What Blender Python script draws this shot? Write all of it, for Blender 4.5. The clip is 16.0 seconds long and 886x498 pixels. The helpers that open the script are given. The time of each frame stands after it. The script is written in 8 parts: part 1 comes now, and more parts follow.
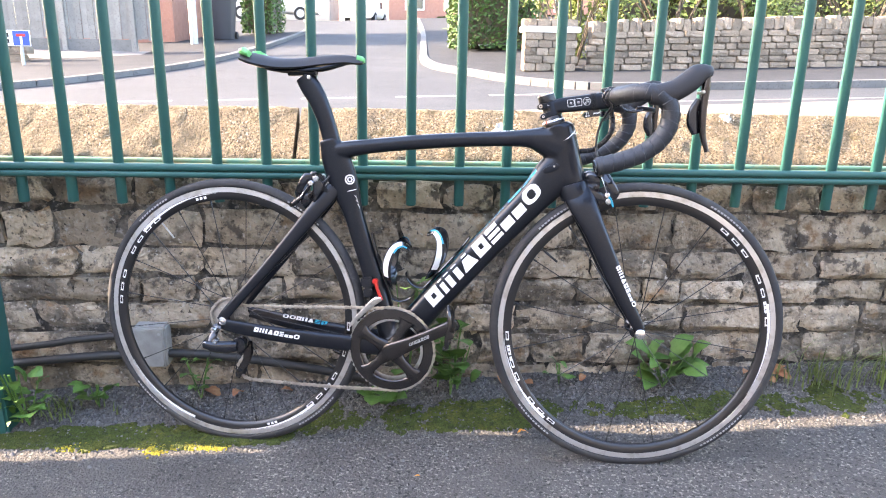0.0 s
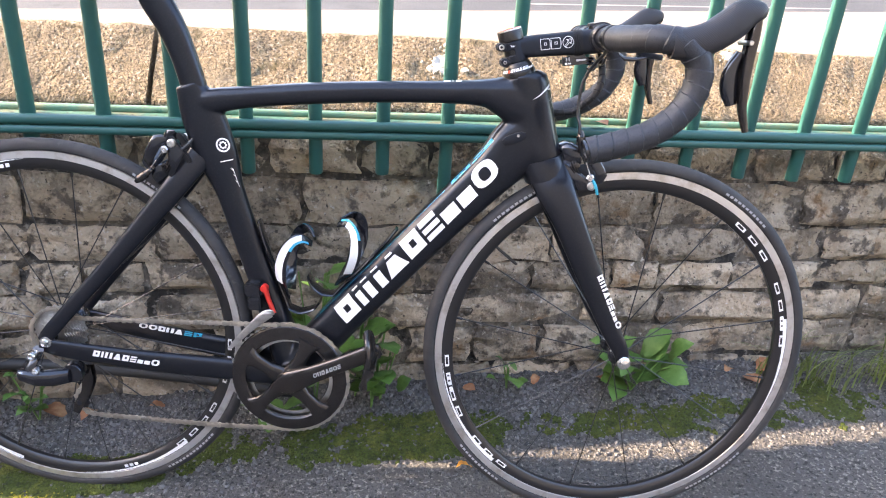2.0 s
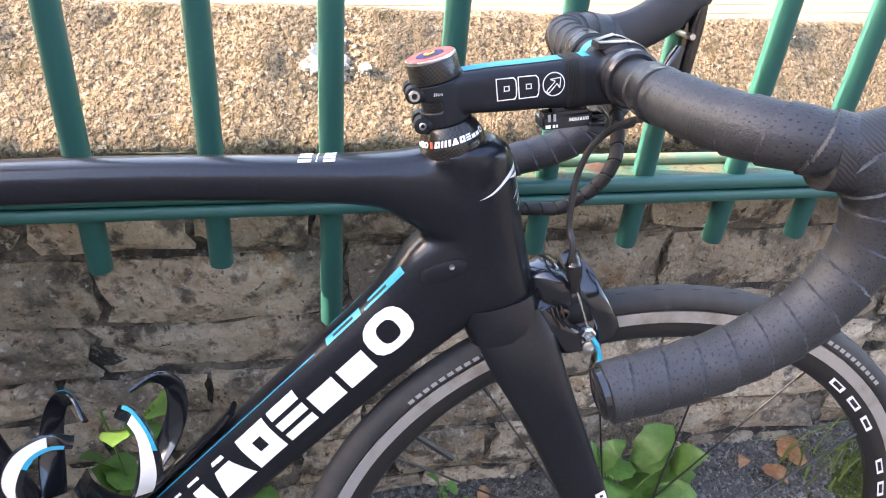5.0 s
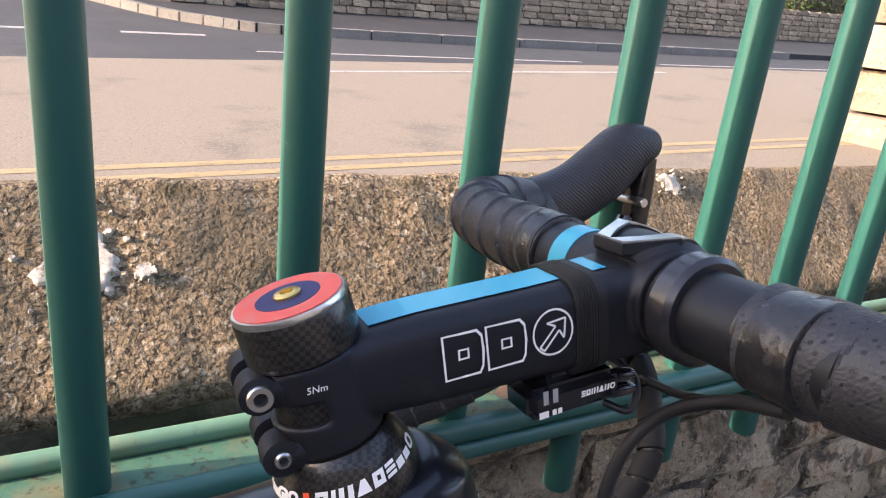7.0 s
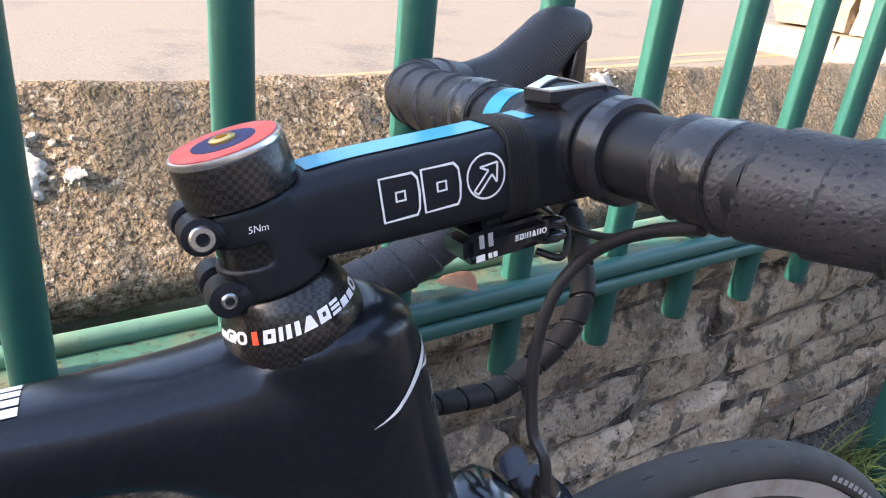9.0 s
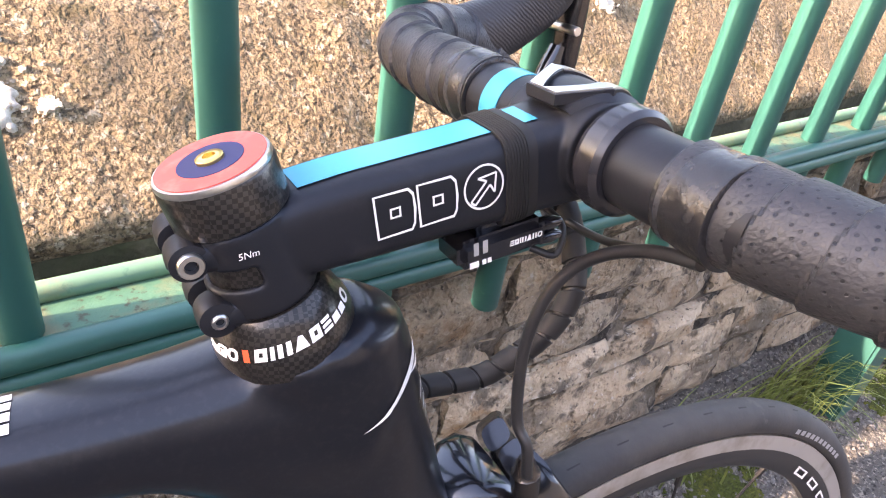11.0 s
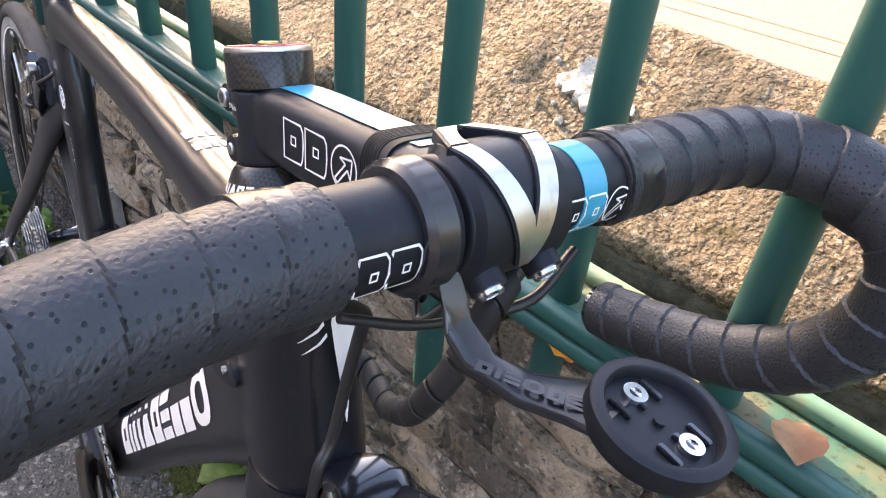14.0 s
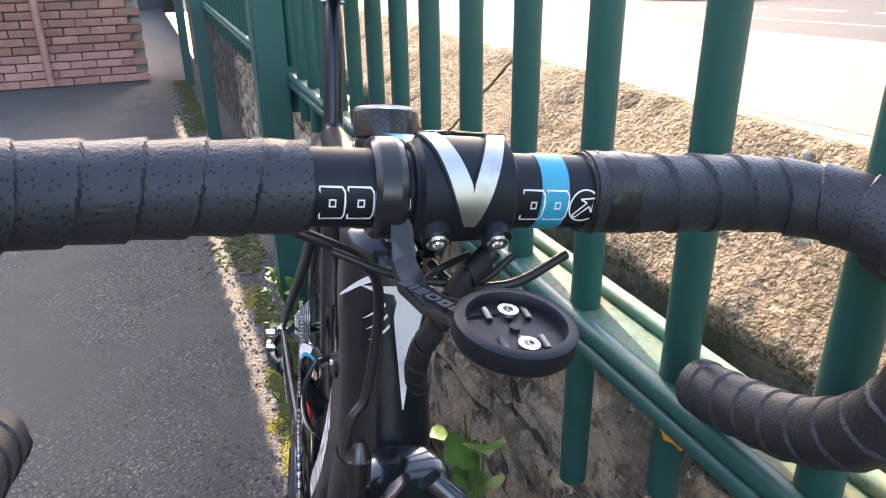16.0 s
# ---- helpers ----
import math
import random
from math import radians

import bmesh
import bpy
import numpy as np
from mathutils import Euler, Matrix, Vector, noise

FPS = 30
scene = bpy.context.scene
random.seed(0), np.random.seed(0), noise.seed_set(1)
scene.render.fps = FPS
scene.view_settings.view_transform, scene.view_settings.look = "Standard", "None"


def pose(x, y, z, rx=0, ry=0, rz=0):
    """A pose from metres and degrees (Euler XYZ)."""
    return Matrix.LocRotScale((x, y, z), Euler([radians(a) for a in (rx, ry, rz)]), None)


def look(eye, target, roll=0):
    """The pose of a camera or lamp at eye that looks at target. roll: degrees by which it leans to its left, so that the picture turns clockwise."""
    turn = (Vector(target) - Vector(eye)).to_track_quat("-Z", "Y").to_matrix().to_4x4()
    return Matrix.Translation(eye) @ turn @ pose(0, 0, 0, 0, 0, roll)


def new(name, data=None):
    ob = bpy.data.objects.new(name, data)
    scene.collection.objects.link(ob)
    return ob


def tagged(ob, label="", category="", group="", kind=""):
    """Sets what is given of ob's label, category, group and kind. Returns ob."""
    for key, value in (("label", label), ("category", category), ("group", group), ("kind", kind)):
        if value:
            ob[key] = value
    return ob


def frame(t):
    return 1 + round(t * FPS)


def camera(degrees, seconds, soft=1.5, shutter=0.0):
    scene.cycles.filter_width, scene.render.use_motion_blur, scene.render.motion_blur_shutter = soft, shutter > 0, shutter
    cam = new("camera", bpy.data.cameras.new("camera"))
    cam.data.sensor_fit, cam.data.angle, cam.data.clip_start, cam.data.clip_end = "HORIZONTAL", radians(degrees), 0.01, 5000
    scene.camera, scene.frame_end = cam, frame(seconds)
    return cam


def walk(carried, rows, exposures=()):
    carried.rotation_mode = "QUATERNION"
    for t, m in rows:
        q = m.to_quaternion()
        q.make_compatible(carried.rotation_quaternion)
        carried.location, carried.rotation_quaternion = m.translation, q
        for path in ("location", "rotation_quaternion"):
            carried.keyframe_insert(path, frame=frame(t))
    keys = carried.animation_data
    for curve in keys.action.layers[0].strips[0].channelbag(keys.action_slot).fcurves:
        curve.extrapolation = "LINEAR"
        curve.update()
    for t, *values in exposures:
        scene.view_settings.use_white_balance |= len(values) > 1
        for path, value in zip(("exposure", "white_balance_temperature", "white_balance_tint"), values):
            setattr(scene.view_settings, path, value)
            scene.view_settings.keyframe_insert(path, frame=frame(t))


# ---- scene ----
cam = camera(64.2, 16.0, soft=1.1)
PATH = [
    (0, (-0.021, -1.778, 0.978), (0.069, 0.144, 0.429), 1.1),
    (0.5, (-0.067, -1.669, 0.992), (0.079, 0.239, 0.409), 2.1),
    (1, (-0.116, -1.531, 0.99), (0.113, 0.352, 0.355), 4.1),
    (1.5, (-0.081, -1.422, 0.998), (0.233, 0.434, 0.321), 3.8),
    (2, (0.015, -1.28, 1.009), (0.313, 0.522, 0.194), 3.8),
    (2.5, (0.045, -1.185, 1.013), (0.341, 0.607, 0.174), 3.6),
    (3, (0.026, -1.032, 1.013), (0.59, 0.629, 0.053), 4.8),
    (3.2, (0.006, -0.972, 1.015), (0.604, 0.662, 0.027), 4.4),
    (5.3, (0.183, -0.63, 1.036), (0.616, 1.004, -0.032), 5.6),
    (5.5, (0.187, -0.592, 1.025), (0.658, 1.057, -0.004), 5.3),
    (6, (0.191, -0.48, 1.005), (0.879, 1.155, 0.079), 5.9),
    (6.5, (0.193, -0.416, 0.99), (1.051, 1.216, 0.215), 6.6),
    (7, (0.211, -0.386, 0.974), (1.178, 1.239, 0.321), 6.5),
    (7.5, (0.218, -0.384, 0.952), (1.234, 1.213, 0.305), 4.8),
    (8, (0.218, -0.391, 0.943), (1.253, 1.166, 0.233), 4.1),
    (8.5, (0.212, -0.402, 0.945), (1.269, 1.117, 0.187), 5.6),
    (9, (0.206, -0.404, 0.95), (1.287, 1.065, 0.13), 6.2),
    (9.2, (0.203, -0.404, 0.952), (1.301, 1.035, 0.101), 6.8),
    (11.3, (0.22, -0.369, 0.988), (1.258, 0.901, -0.157), 9.8),
    (11.5, (0.234, -0.363, 0.988), (1.211, 0.922, -0.194), 10.4),
    (12, (0.289, -0.343, 0.988), (1.02, 1.02, -0.279), 12.4),
    (12.1, (0.301, -0.338, 0.988), (0.946, 1.054, -0.295), 11.9),
    (12.5, (0.334, -0.341, 0.983), (0.566, 1.189, -0.285), 12.3),
    (13, (0.376, -0.371, 1.001), (0.23, 1.219, -0.203), 11.1),
    (13.5, (0.44, -0.381, 1.018), (-0.195, 1.093, -0.175), 7.2),
    (14, (0.534, -0.35, 0.998), (-0.538, 0.859, -0.181), 6.3),
    (14.5, (0.593, -0.325, 1.0), (-0.86, 0.6, -0.017), 4.1),
    (15, (0.636, -0.31, 0.991), (-0.916, 0.518, 0.039), 2.2),
    (15.5, (0.664, -0.301, 0.981), (-0.99, 0.448, 0.144), 0.6),
    (16, (0.674, -0.307, 0.971), (-1.035, 0.361, 0.176), -0.8),
]
walk(cam, [(t, look(eye, target, roll)) for t, eye, target, roll in PATH], exposures=[(0, 3.85, 7150, 20), (1.0, 3.85, 7150, 20), (1.6, 3.6, 7350, 21), (2.5, 3.6, 7350, 21), (3.2, 3.45, 7500, 22), (5.5, 3.55, 7250, 22), (6.2, 2.85, 6950, 19), (7, 2.4, 7250, 24), (8, 2.42, 7000, 22), (8.5, 2.65, 6850, 20), (9.2, 2.75, 6800, 20), (11.5, 3.7, 8100, 30), (12.5, 3.75, 8050, 29), (13.5, 3.2, 7900, 25), (14.5, 3.35, 7700, 24), (15.5, 3.25, 7350, 22), (16, 3.1, 7350, 22)])

from mathutils.bvhtree import BVHTree

# ---- world and sun ----
SUN_EL, SUN_OFF = radians(21.5), radians(8.2)   # height; how far the sun stands towards the road from the fence's line
to_sun = Vector((-math.cos(SUN_OFF) * math.cos(SUN_EL), math.sin(SUN_OFF) * math.cos(SUN_EL), math.sin(SUN_EL)))
world = bpy.data.worlds.new("sky")
scene.world = world
world.use_nodes = True
wn = world.node_tree
sky = wn.nodes.new("ShaderNodeTexSky")
sky.sky_type, sky.sun_disc = "NISHITA", False
sky.sun_elevation = SUN_EL
sky.sun_rotation = math.atan2(to_sun.x, to_sun.y)
sky.air_density, sky.dust_density = 1.0, 2.0
wn.nodes["Background"].inputs["Strength"].default_value = 0.15
wn.links.new(sky.outputs["Color"], wn.nodes["Background"].inputs["Color"])
sun = new("sun", bpy.data.lights.new("sun", "SUN"))
sun.data.energy, sun.data.angle, sun.data.color = 2.6, radians(0.55), (1.0, 0.86, 0.68)
sun.rotation_euler = to_sun.to_track_quat("Z", "Y").to_euler()


# ---- materials ----
def mat(name, color, rough=0.5, metal=0.0, coat=0.0, spots=(), bump=(), rand=0.0, island=0.0, spec=0.5):
    """A principled material. spots: (scale, colour, low, high, detail) mixes colour in where noise lies between low and high.
    bump: (scale, strength, distance). rand, island: brightness spread by object or by loose piece."""
    m = bpy.data.materials.new(name)
    m.use_nodes = True
    nt = m.node_tree
    b = nt.nodes["Principled BSDF"]
    b.inputs["Roughness"].default_value, b.inputs["Metallic"].default_value = rough, metal
    b.inputs["Coat Weight"].default_value, b.inputs["Coat Roughness"].default_value = coat, 0.08
    b.inputs["Specular IOR Level"].default_value = spec
    b.inputs["Base Color"].default_value = (*color, 1)
    geo = nt.nodes.new("ShaderNodeNewGeometry")
    last = None
    for k, (scale, col, low, high, detail) in enumerate(spots):
        n = nt.nodes.new("ShaderNodeTexNoise")
        n.inputs["Scale"].default_value, n.inputs["Detail"].default_value = scale, detail
        n.inputs["Roughness"].default_value = 0.62
        if k:
            off = nt.nodes.new("ShaderNodeVectorMath")
            off.operation = "ADD"
            off.inputs[1].default_value = (3.7 * k, 1.9 * k, 5.3 * k)
            nt.links.new(geo.outputs["Position"], off.inputs[0])
            nt.links.new(off.outputs[0], n.inputs["Vector"])
        else:
            nt.links.new(geo.outputs["Position"], n.inputs["Vector"])
        r = nt.nodes.new("ShaderNodeMapRange")
        r.inputs["From Min"].default_value, r.inputs["From Max"].default_value = low, high
        nt.links.new(n.outputs["Fac"], r.inputs["Value"])
        mix = nt.nodes.new("ShaderNodeMix")
        mix.data_type = "RGBA"
        mix.inputs[6].default_value, mix.inputs[7].default_value = (*color, 1), (*col, 1)
        nt.links.new(r.outputs[0], mix.inputs[0])
        if last is not None:
            nt.links.new(last, mix.inputs[6])
        last = mix.outputs[2]
    for amount, kind in ((rand, "obj"), (island, "geo")):
        if amount:
            src = nt.nodes.new("ShaderNodeObjectInfo").outputs["Random"] if kind == "obj" else geo.outputs["Random Per Island"]
            r = nt.nodes.new("ShaderNodeMapRange")
            r.inputs["To Min"].default_value, r.inputs["To Max"].default_value = 1 - amount, 1 + amount
            nt.links.new(src, r.inputs["Value"])
            hsv = nt.nodes.new("ShaderNodeHueSaturation")
            nt.links.new(r.outputs[0], hsv.inputs["Value"])
            if last is not None:
                nt.links.new(last, hsv.inputs["Color"])
            else:
                hsv.inputs["Color"].default_value = (*color, 1)
            last = hsv.outputs["Color"]
    if last is not None:
        nt.links.new(last, b.inputs["Base Color"])
    normal = None
    for scale, strength, dist in bump:
        n = nt.nodes.new("ShaderNodeTexNoise")
        n.inputs["Scale"].default_value, n.inputs["Detail"].default_value = scale, 5
        nt.links.new(geo.outputs["Position"], n.inputs["Vector"])
        bp = nt.nodes.new("ShaderNodeBump")
        bp.inputs["Strength"].default_value, bp.inputs["Distance"].default_value = strength, dist
        nt.links.new(n.outputs["Fac"], bp.inputs["Height"])
        if normal is not None:
            nt.links.new(normal, bp.inputs["Normal"])
        normal = bp.outputs["Normal"]
    if normal is not None:
        nt.links.new(normal, b.inputs["Normal"])
    return m


M_ASPHALT = mat("path asphalt", (0.088, 0.084, 0.077), 0.85, spots=((130, (0.27, 0.25, 0.22), 0.55, 0.63, 3), (4, (0.067, 0.064, 0.059), 0.5, 0.75, 4), (105, (0.026, 0.025, 0.024), 0.56, 0.64, 3), (1.3, (0.105, 0.10, 0.09), 0.5, 0.68, 4)), bump=((150, 1.0, 0.012), (60, 0.4, 0.006)))
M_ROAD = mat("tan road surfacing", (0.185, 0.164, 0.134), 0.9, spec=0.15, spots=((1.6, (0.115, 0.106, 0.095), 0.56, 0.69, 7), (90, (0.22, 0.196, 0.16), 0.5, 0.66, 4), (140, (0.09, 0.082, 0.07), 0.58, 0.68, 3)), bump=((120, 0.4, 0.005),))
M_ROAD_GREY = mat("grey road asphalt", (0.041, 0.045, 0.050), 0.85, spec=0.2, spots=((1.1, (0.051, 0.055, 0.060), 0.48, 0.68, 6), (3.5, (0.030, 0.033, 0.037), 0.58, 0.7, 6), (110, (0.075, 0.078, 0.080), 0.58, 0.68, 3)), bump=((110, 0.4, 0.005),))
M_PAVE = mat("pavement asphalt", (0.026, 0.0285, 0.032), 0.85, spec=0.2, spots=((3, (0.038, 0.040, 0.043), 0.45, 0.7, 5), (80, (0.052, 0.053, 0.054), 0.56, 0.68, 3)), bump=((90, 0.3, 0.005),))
M_KERB = mat("kerb concrete", (0.125, 0.125, 0.12), 0.85, spots=((5, (0.155, 0.152, 0.145), 0.45, 0.7, 5), (40, (0.075, 0.073, 0.068), 0.55, 0.7, 5)), bump=((60, 0.3, 0.004),), rand=0.15)
M_LINE = mat("white road paint", (0.30, 0.295, 0.285), 0.7, spots=((25, (0.13, 0.125, 0.12), 0.50, 0.66, 5),))
M_YLINE = mat("yellow road paint", (0.26, 0.20, 0.10), 0.7, spots=((25, (0.13, 0.11, 0.08), 0.52, 0.68, 5),))
M_STONE = mat("grey rubble stone", (0.39, 0.315, 0.228), 0.9, spots=((9, (0.47, 0.395, 0.30), 0.49, 0.61, 8), (22, (0.11, 0.092, 0.072), 0.52, 0.61, 9), (5, (0.15, 0.126, 0.098), 0.50, 0.61, 8), (75, (0.46, 0.42, 0.36), 0.60, 0.68, 6), (13, (0.27, 0.175, 0.10), 0.58, 0.69, 6), (90, (0.07, 0.058, 0.047), 0.60, 0.67, 6)), bump=((14, 1.0, 0.04), (55, 1.0, 0.018), (200, 0.8, 0.005)), rand=0.3)
M_MORTAR = mat("dirty wall mortar", (0.15, 0.128, 0.10), 0.95, spots=((14, (0.035, 0.032, 0.028), 0.46, 0.56, 8), (60, (0.27, 0.245, 0.215), 0.55, 0.65, 6)), bump=((26, 1.0, 0.03), (90, 0.9, 0.012), (240, 0.7, 0.004)))
M_DARKWALL = mat("dark grey wall stone", (0.058, 0.060, 0.064), 0.92, spots=((3, (0.038, 0.040, 0.043), 0.45, 0.65, 6), (25, (0.09, 0.092, 0.096), 0.55, 0.7, 5)), bump=((12, 0.6, 0.02), (60, 0.5, 0.008)))
M_PARAPET = mat("weathered exposed-aggregate concrete", (0.245, 0.180, 0.108), 0.92, spots=((150, (0.42, 0.355, 0.265), 0.54, 0.62, 4), (170, (0.07, 0.05, 0.03), 0.52, 0.585, 5), (5, (0.165, 0.125, 0.078), 0.47, 0.64, 7), (300, (0.065, 0.049, 0.031), 0.56, 0.63, 4), (34, (0.105, 0.08, 0.036), 0.57, 0.68, 6), (2.2, (0.30, 0.235, 0.155), 0.52, 0.66, 5), (14, (0.085, 0.07, 0.042), 0.62, 0.72, 6)), bump=((120, 1.0, 0.010), (300, 0.9, 0.005)))
M_LEDGE = mat("dark moss-spotted ledge", (0.065, 0.062, 0.042), 0.95, spots=((30, (0.145, 0.13, 0.09), 0.5, 0.66, 5), (9, (0.04, 0.05, 0.02), 0.5, 0.7, 4)), bump=((60, 0.8, 0.01), (200, 0.5, 0.003)))
M_SPLASH = mat("white paint splash", (0.47, 0.44, 0.39), 0.85, spots=((110, (0.24, 0.185, 0.12), 0.545, 0.60, 5), (260, (0.36, 0.34, 0.31), 0.5, 0.6, 3)), bump=((160, 0.5, 0.003),))
M_GREEN_DIRT = mat("dirty green paint", (0.035, 0.115, 0.075), 0.7, spots=((20, (0.12, 0.115, 0.06), 0.45, 0.62, 6), (120, (0.03, 0.035, 0.02), 0.56, 0.66, 4)), bump=((120, 0.5, 0.002),))
M_GREEN = mat("teal-green fence paint", (0.011, 0.084, 0.074), 0.48, spec=0.6, spots=((3, (0.010, 0.095, 0.078), 0.45, 0.7, 4), (90, (0.04, 0.12, 0.095), 0.68, 0.76, 3)), bump=((40, 0.12, 0.002),))
M_GREEN_PALE = mat("pale yellow-green fence paint", (0.10, 0.22, 0.15), 0.6, spots=((18, (0.22, 0.22, 0.12), 0.48, 0.66, 5), (60, (0.03, 0.12, 0.09), 0.6, 0.72, 4)), bump=((80, 0.3, 0.002),))
M_MOSS = mat("green moss", (0.046, 0.064, 0.007), 0.95, spots=((14, (0.085, 0.095, 0.012), 0.50, 0.66, 4), (60, (0.022, 0.034, 0.006), 0.52, 0.68, 4)), bump=((300, 0.9, 0.006),), island=0.35)
M_YMOSS = mat("yellow moss", (0.32, 0.265, 0.018), 0.9, spots=((60, (0.16, 0.17, 0.02), 0.5, 0.65, 3),), bump=((300, 0.9, 0.006),), island=0.3)
M_GRAVEL = mat("loose grit", (0.105, 0.102, 0.10), 0.9, island=0.6, bump=((200, 0.4, 0.002),))
M_LEAF = mat("bright green leaf", (0.075, 0.17, 0.03), 0.5, spots=((30, (0.12, 0.24, 0.05), 0.45, 0.65, 3),), bump=((80, 0.5, 0.003),), island=0.3)
M_GRASS = mat("grass blades", (0.125, 0.17, 0.045), 0.55, island=0.4)
M_DRY = mat("dry brown leaf", (0.30, 0.13, 0.06), 0.8, spots=((40, (0.42, 0.24, 0.12), 0.45, 0.65, 3),), island=0.3)
M_ORANGE = mat("orange fallen leaf", (0.75, 0.30, 0.03), 0.6, spots=((60, (0.5, 0.16, 0.03), 0.5, 0.65, 3),))
M_PIPE = mat("black plastic conduit", (0.025, 0.025, 0.025), 0.55, bump=((60, 0.2, 0.002),))
M_BOX = mat("grey plastic box", (0.34, 0.345, 0.33), 0.55, spots=((12, (0.24, 0.235, 0.22), 0.5, 0.7, 5),))
M_BRICK = mat("red house brick", (0.33, 0.165, 0.120), 0.9, spots=((6, (0.27, 0.135, 0.10), 0.45, 0.7, 4), (30, (0.38, 0.24, 0.19), 0.55, 0.7, 5)), bump=((90, 0.4, 0.004),), rand=0.25, island=0.25)
M_BMORTAR = mat("brick mortar", (0.35, 0.30, 0.26), 0.95, bump=((120, 0.4, 0.004),))
M_PINK = mat("salmon painted brick", (0.50, 0.26, 0.21), 0.85, spots=((8, (0.4, 0.2, 0.16), 0.45, 0.7, 4),), rand=0.15)
M_TIMBER = mat("silvered fence timber", (0.21, 0.20, 0.185), 0.9, spots=((6, (0.25, 0.24, 0.22), 0.45, 0.7, 5), (40, (0.13, 0.122, 0.11), 0.55, 0.68, 6)), rand=0.15)
M_FARSTONE = mat("buff garden-wall stone", (0.20, 0.160, 0.118), 0.9, spots=((5, (0.13, 0.108, 0.084), 0.45, 0.7, 5), (25, (0.27, 0.225, 0.175), 0.56, 0.7, 5), (60, (0.07, 0.06, 0.05), 0.58, 0.7, 5)), bump=((30, 0.6, 0.02),), rand=0.3, island=0.3)
M_FARMORTAR = mat("buff lime mortar", (0.15, 0.125, 0.098), 0.95, spots=((18, (0.10, 0.084, 0.066), 0.48, 0.62, 5),), bump=((60, 0.6, 0.01),))
M_HEDGE = mat("hedge leaves", (0.05, 0.10, 0.018), 0.6, island=0.5)
M_SHRUB = mat("shrub leaves", (0.13, 0.16, 0.03), 0.6, island=0.6)
M_BARK = mat("bark", (0.09, 0.07, 0.05), 0.9, bump=((30, 0.6, 0.01),))
M_WHITE = mat("white painted metal", (0.75, 0.75, 0.74), 0.4, coat=0.3)
M_GLASS = mat("dark window glass", (0.03, 0.035, 0.04), 0.08, spec=0.8)
M_RUBBER = mat("black rubber", (0.012, 0.0122, 0.013), 0.6, spec=0.35, bump=((300, 0.1, 0.0006),))
M_BLUE = mat("blue sign enamel", (0.03, 0.08, 0.38), 0.4)
M_REDSIGN = mat("red sign enamel", (0.55, 0.03, 0.03), 0.4)
M_INK = mat("black sign ink", (0.02, 0.02, 0.02), 0.5)
M_STEEL = mat("galvanised steel", (0.42, 0.43, 0.43), 0.5, metal=0.6)
M_BIN = mat("dark grey bin plastic", (0.035, 0.037, 0.045), 0.5)
M_PLASTER = mat("cream render", (0.36, 0.33, 0.29), 0.9, spots=((2, (0.29, 0.265, 0.23), 0.45, 0.7, 4),))
M_ROOF = mat("roof tile", (0.20, 0.10, 0.07), 0.85, rand=0.2)
M_LAWN = mat("lawn", (0.09, 0.16, 0.03), 0.9, spots=((8, (0.13, 0.2, 0.05), 0.45, 0.65, 4),), bump=((60, 0.8, 0.03),))


# ---- building helpers ----
def finish(ob, smooth=40):
    me = ob.data
    if smooth:
        me.polygons.foreach_set("use_smooth", [True] * len(me.polygons))
        me.set_sharp_from_angle(angle=radians(smooth))
    return ob


def part(name, bm, material, parent=None, label="", smooth=40):
    """Link a bmesh as one mesh object, under a thing or part if parent is given."""
    me = bpy.data.meshes.new(name)
    bm.to_mesh(me)
    bm.free()
    me.materials.append(material)
    ob = new(name, me)
    if parent is not None:
        ob.parent = parent
    if label:
        tagged(ob, label)
    return finish(ob, smooth)


def thing(name, label, category, group="", m=None, kind=""):
    ob = new(name)
    ob.empty_display_size = 0.1
    if m is not None:
        ob.matrix_world = m
    return tagged(ob, label, category, group, kind)


def add_box(bm, c, s, m=None, bevel=0.0):
    mm = Matrix.Translation(c) @ Matrix.Diagonal((*s, 1))
    if m is not None:
        mm = m @ mm
    r = bmesh.ops.create_cube(bm, size=1.0, matrix=mm)
    if bevel:
        edges = list({e for v in r["verts"] for e in v.link_edges})
        bmesh.ops.bevel(bm, geom=edges, offset=bevel, segments=2, affect="EDGES", clamp_overlap=True)
    return bm


def add_loft(bm, st, n=16, p=2.0, caps=True):
    """Skin through stations (centre, half axis a, half axis b), each a superellipse of power p."""
    rings = []
    for c, a, b in st:
        ring = []
        for k in range(n):
            t = 2 * math.pi * k / n
            ca, sa = math.cos(t), math.sin(t)
            ca, sa = math.copysign(abs(ca) ** (2 / p), ca), math.copysign(abs(sa) ** (2 / p), sa)
            ring.append(bm.verts.new(Vector(c) + Vector(a) * ca + Vector(b) * sa))
        rings.append(ring)
    for r0, r1 in zip(rings, rings[1:]):
        for k in range(n):
            bm.faces.new((r0[k], r0[(k + 1) % n], r1[(k + 1) % n], r1[k]))
    if caps:
        bm.faces.new(rings[0][::-1])
        bm.faces.new(rings[-1])
    return bm


def smooth_path(pts, steps=6):
    """Catmull-Rom points through pts (tuples of any length)."""
    pts = [np.array(q, float) for q in pts]
    ext = [2 * pts[0] - pts[1], *pts, 2 * pts[-1] - pts[-2]]
    out = []
    for i in range(1, len(ext) - 2):
        a, b, c, d = ext[i - 1 : i + 3]
        for s in range(steps):
            t = s / steps
            out.append(0.5 * (2 * b + (c - a) * t + (2 * a - 5 * b + 4 * c - d) * t * t + (3 * b - a - 3 * c + d) * t**3))
    out.append(pts[-1])
    return out


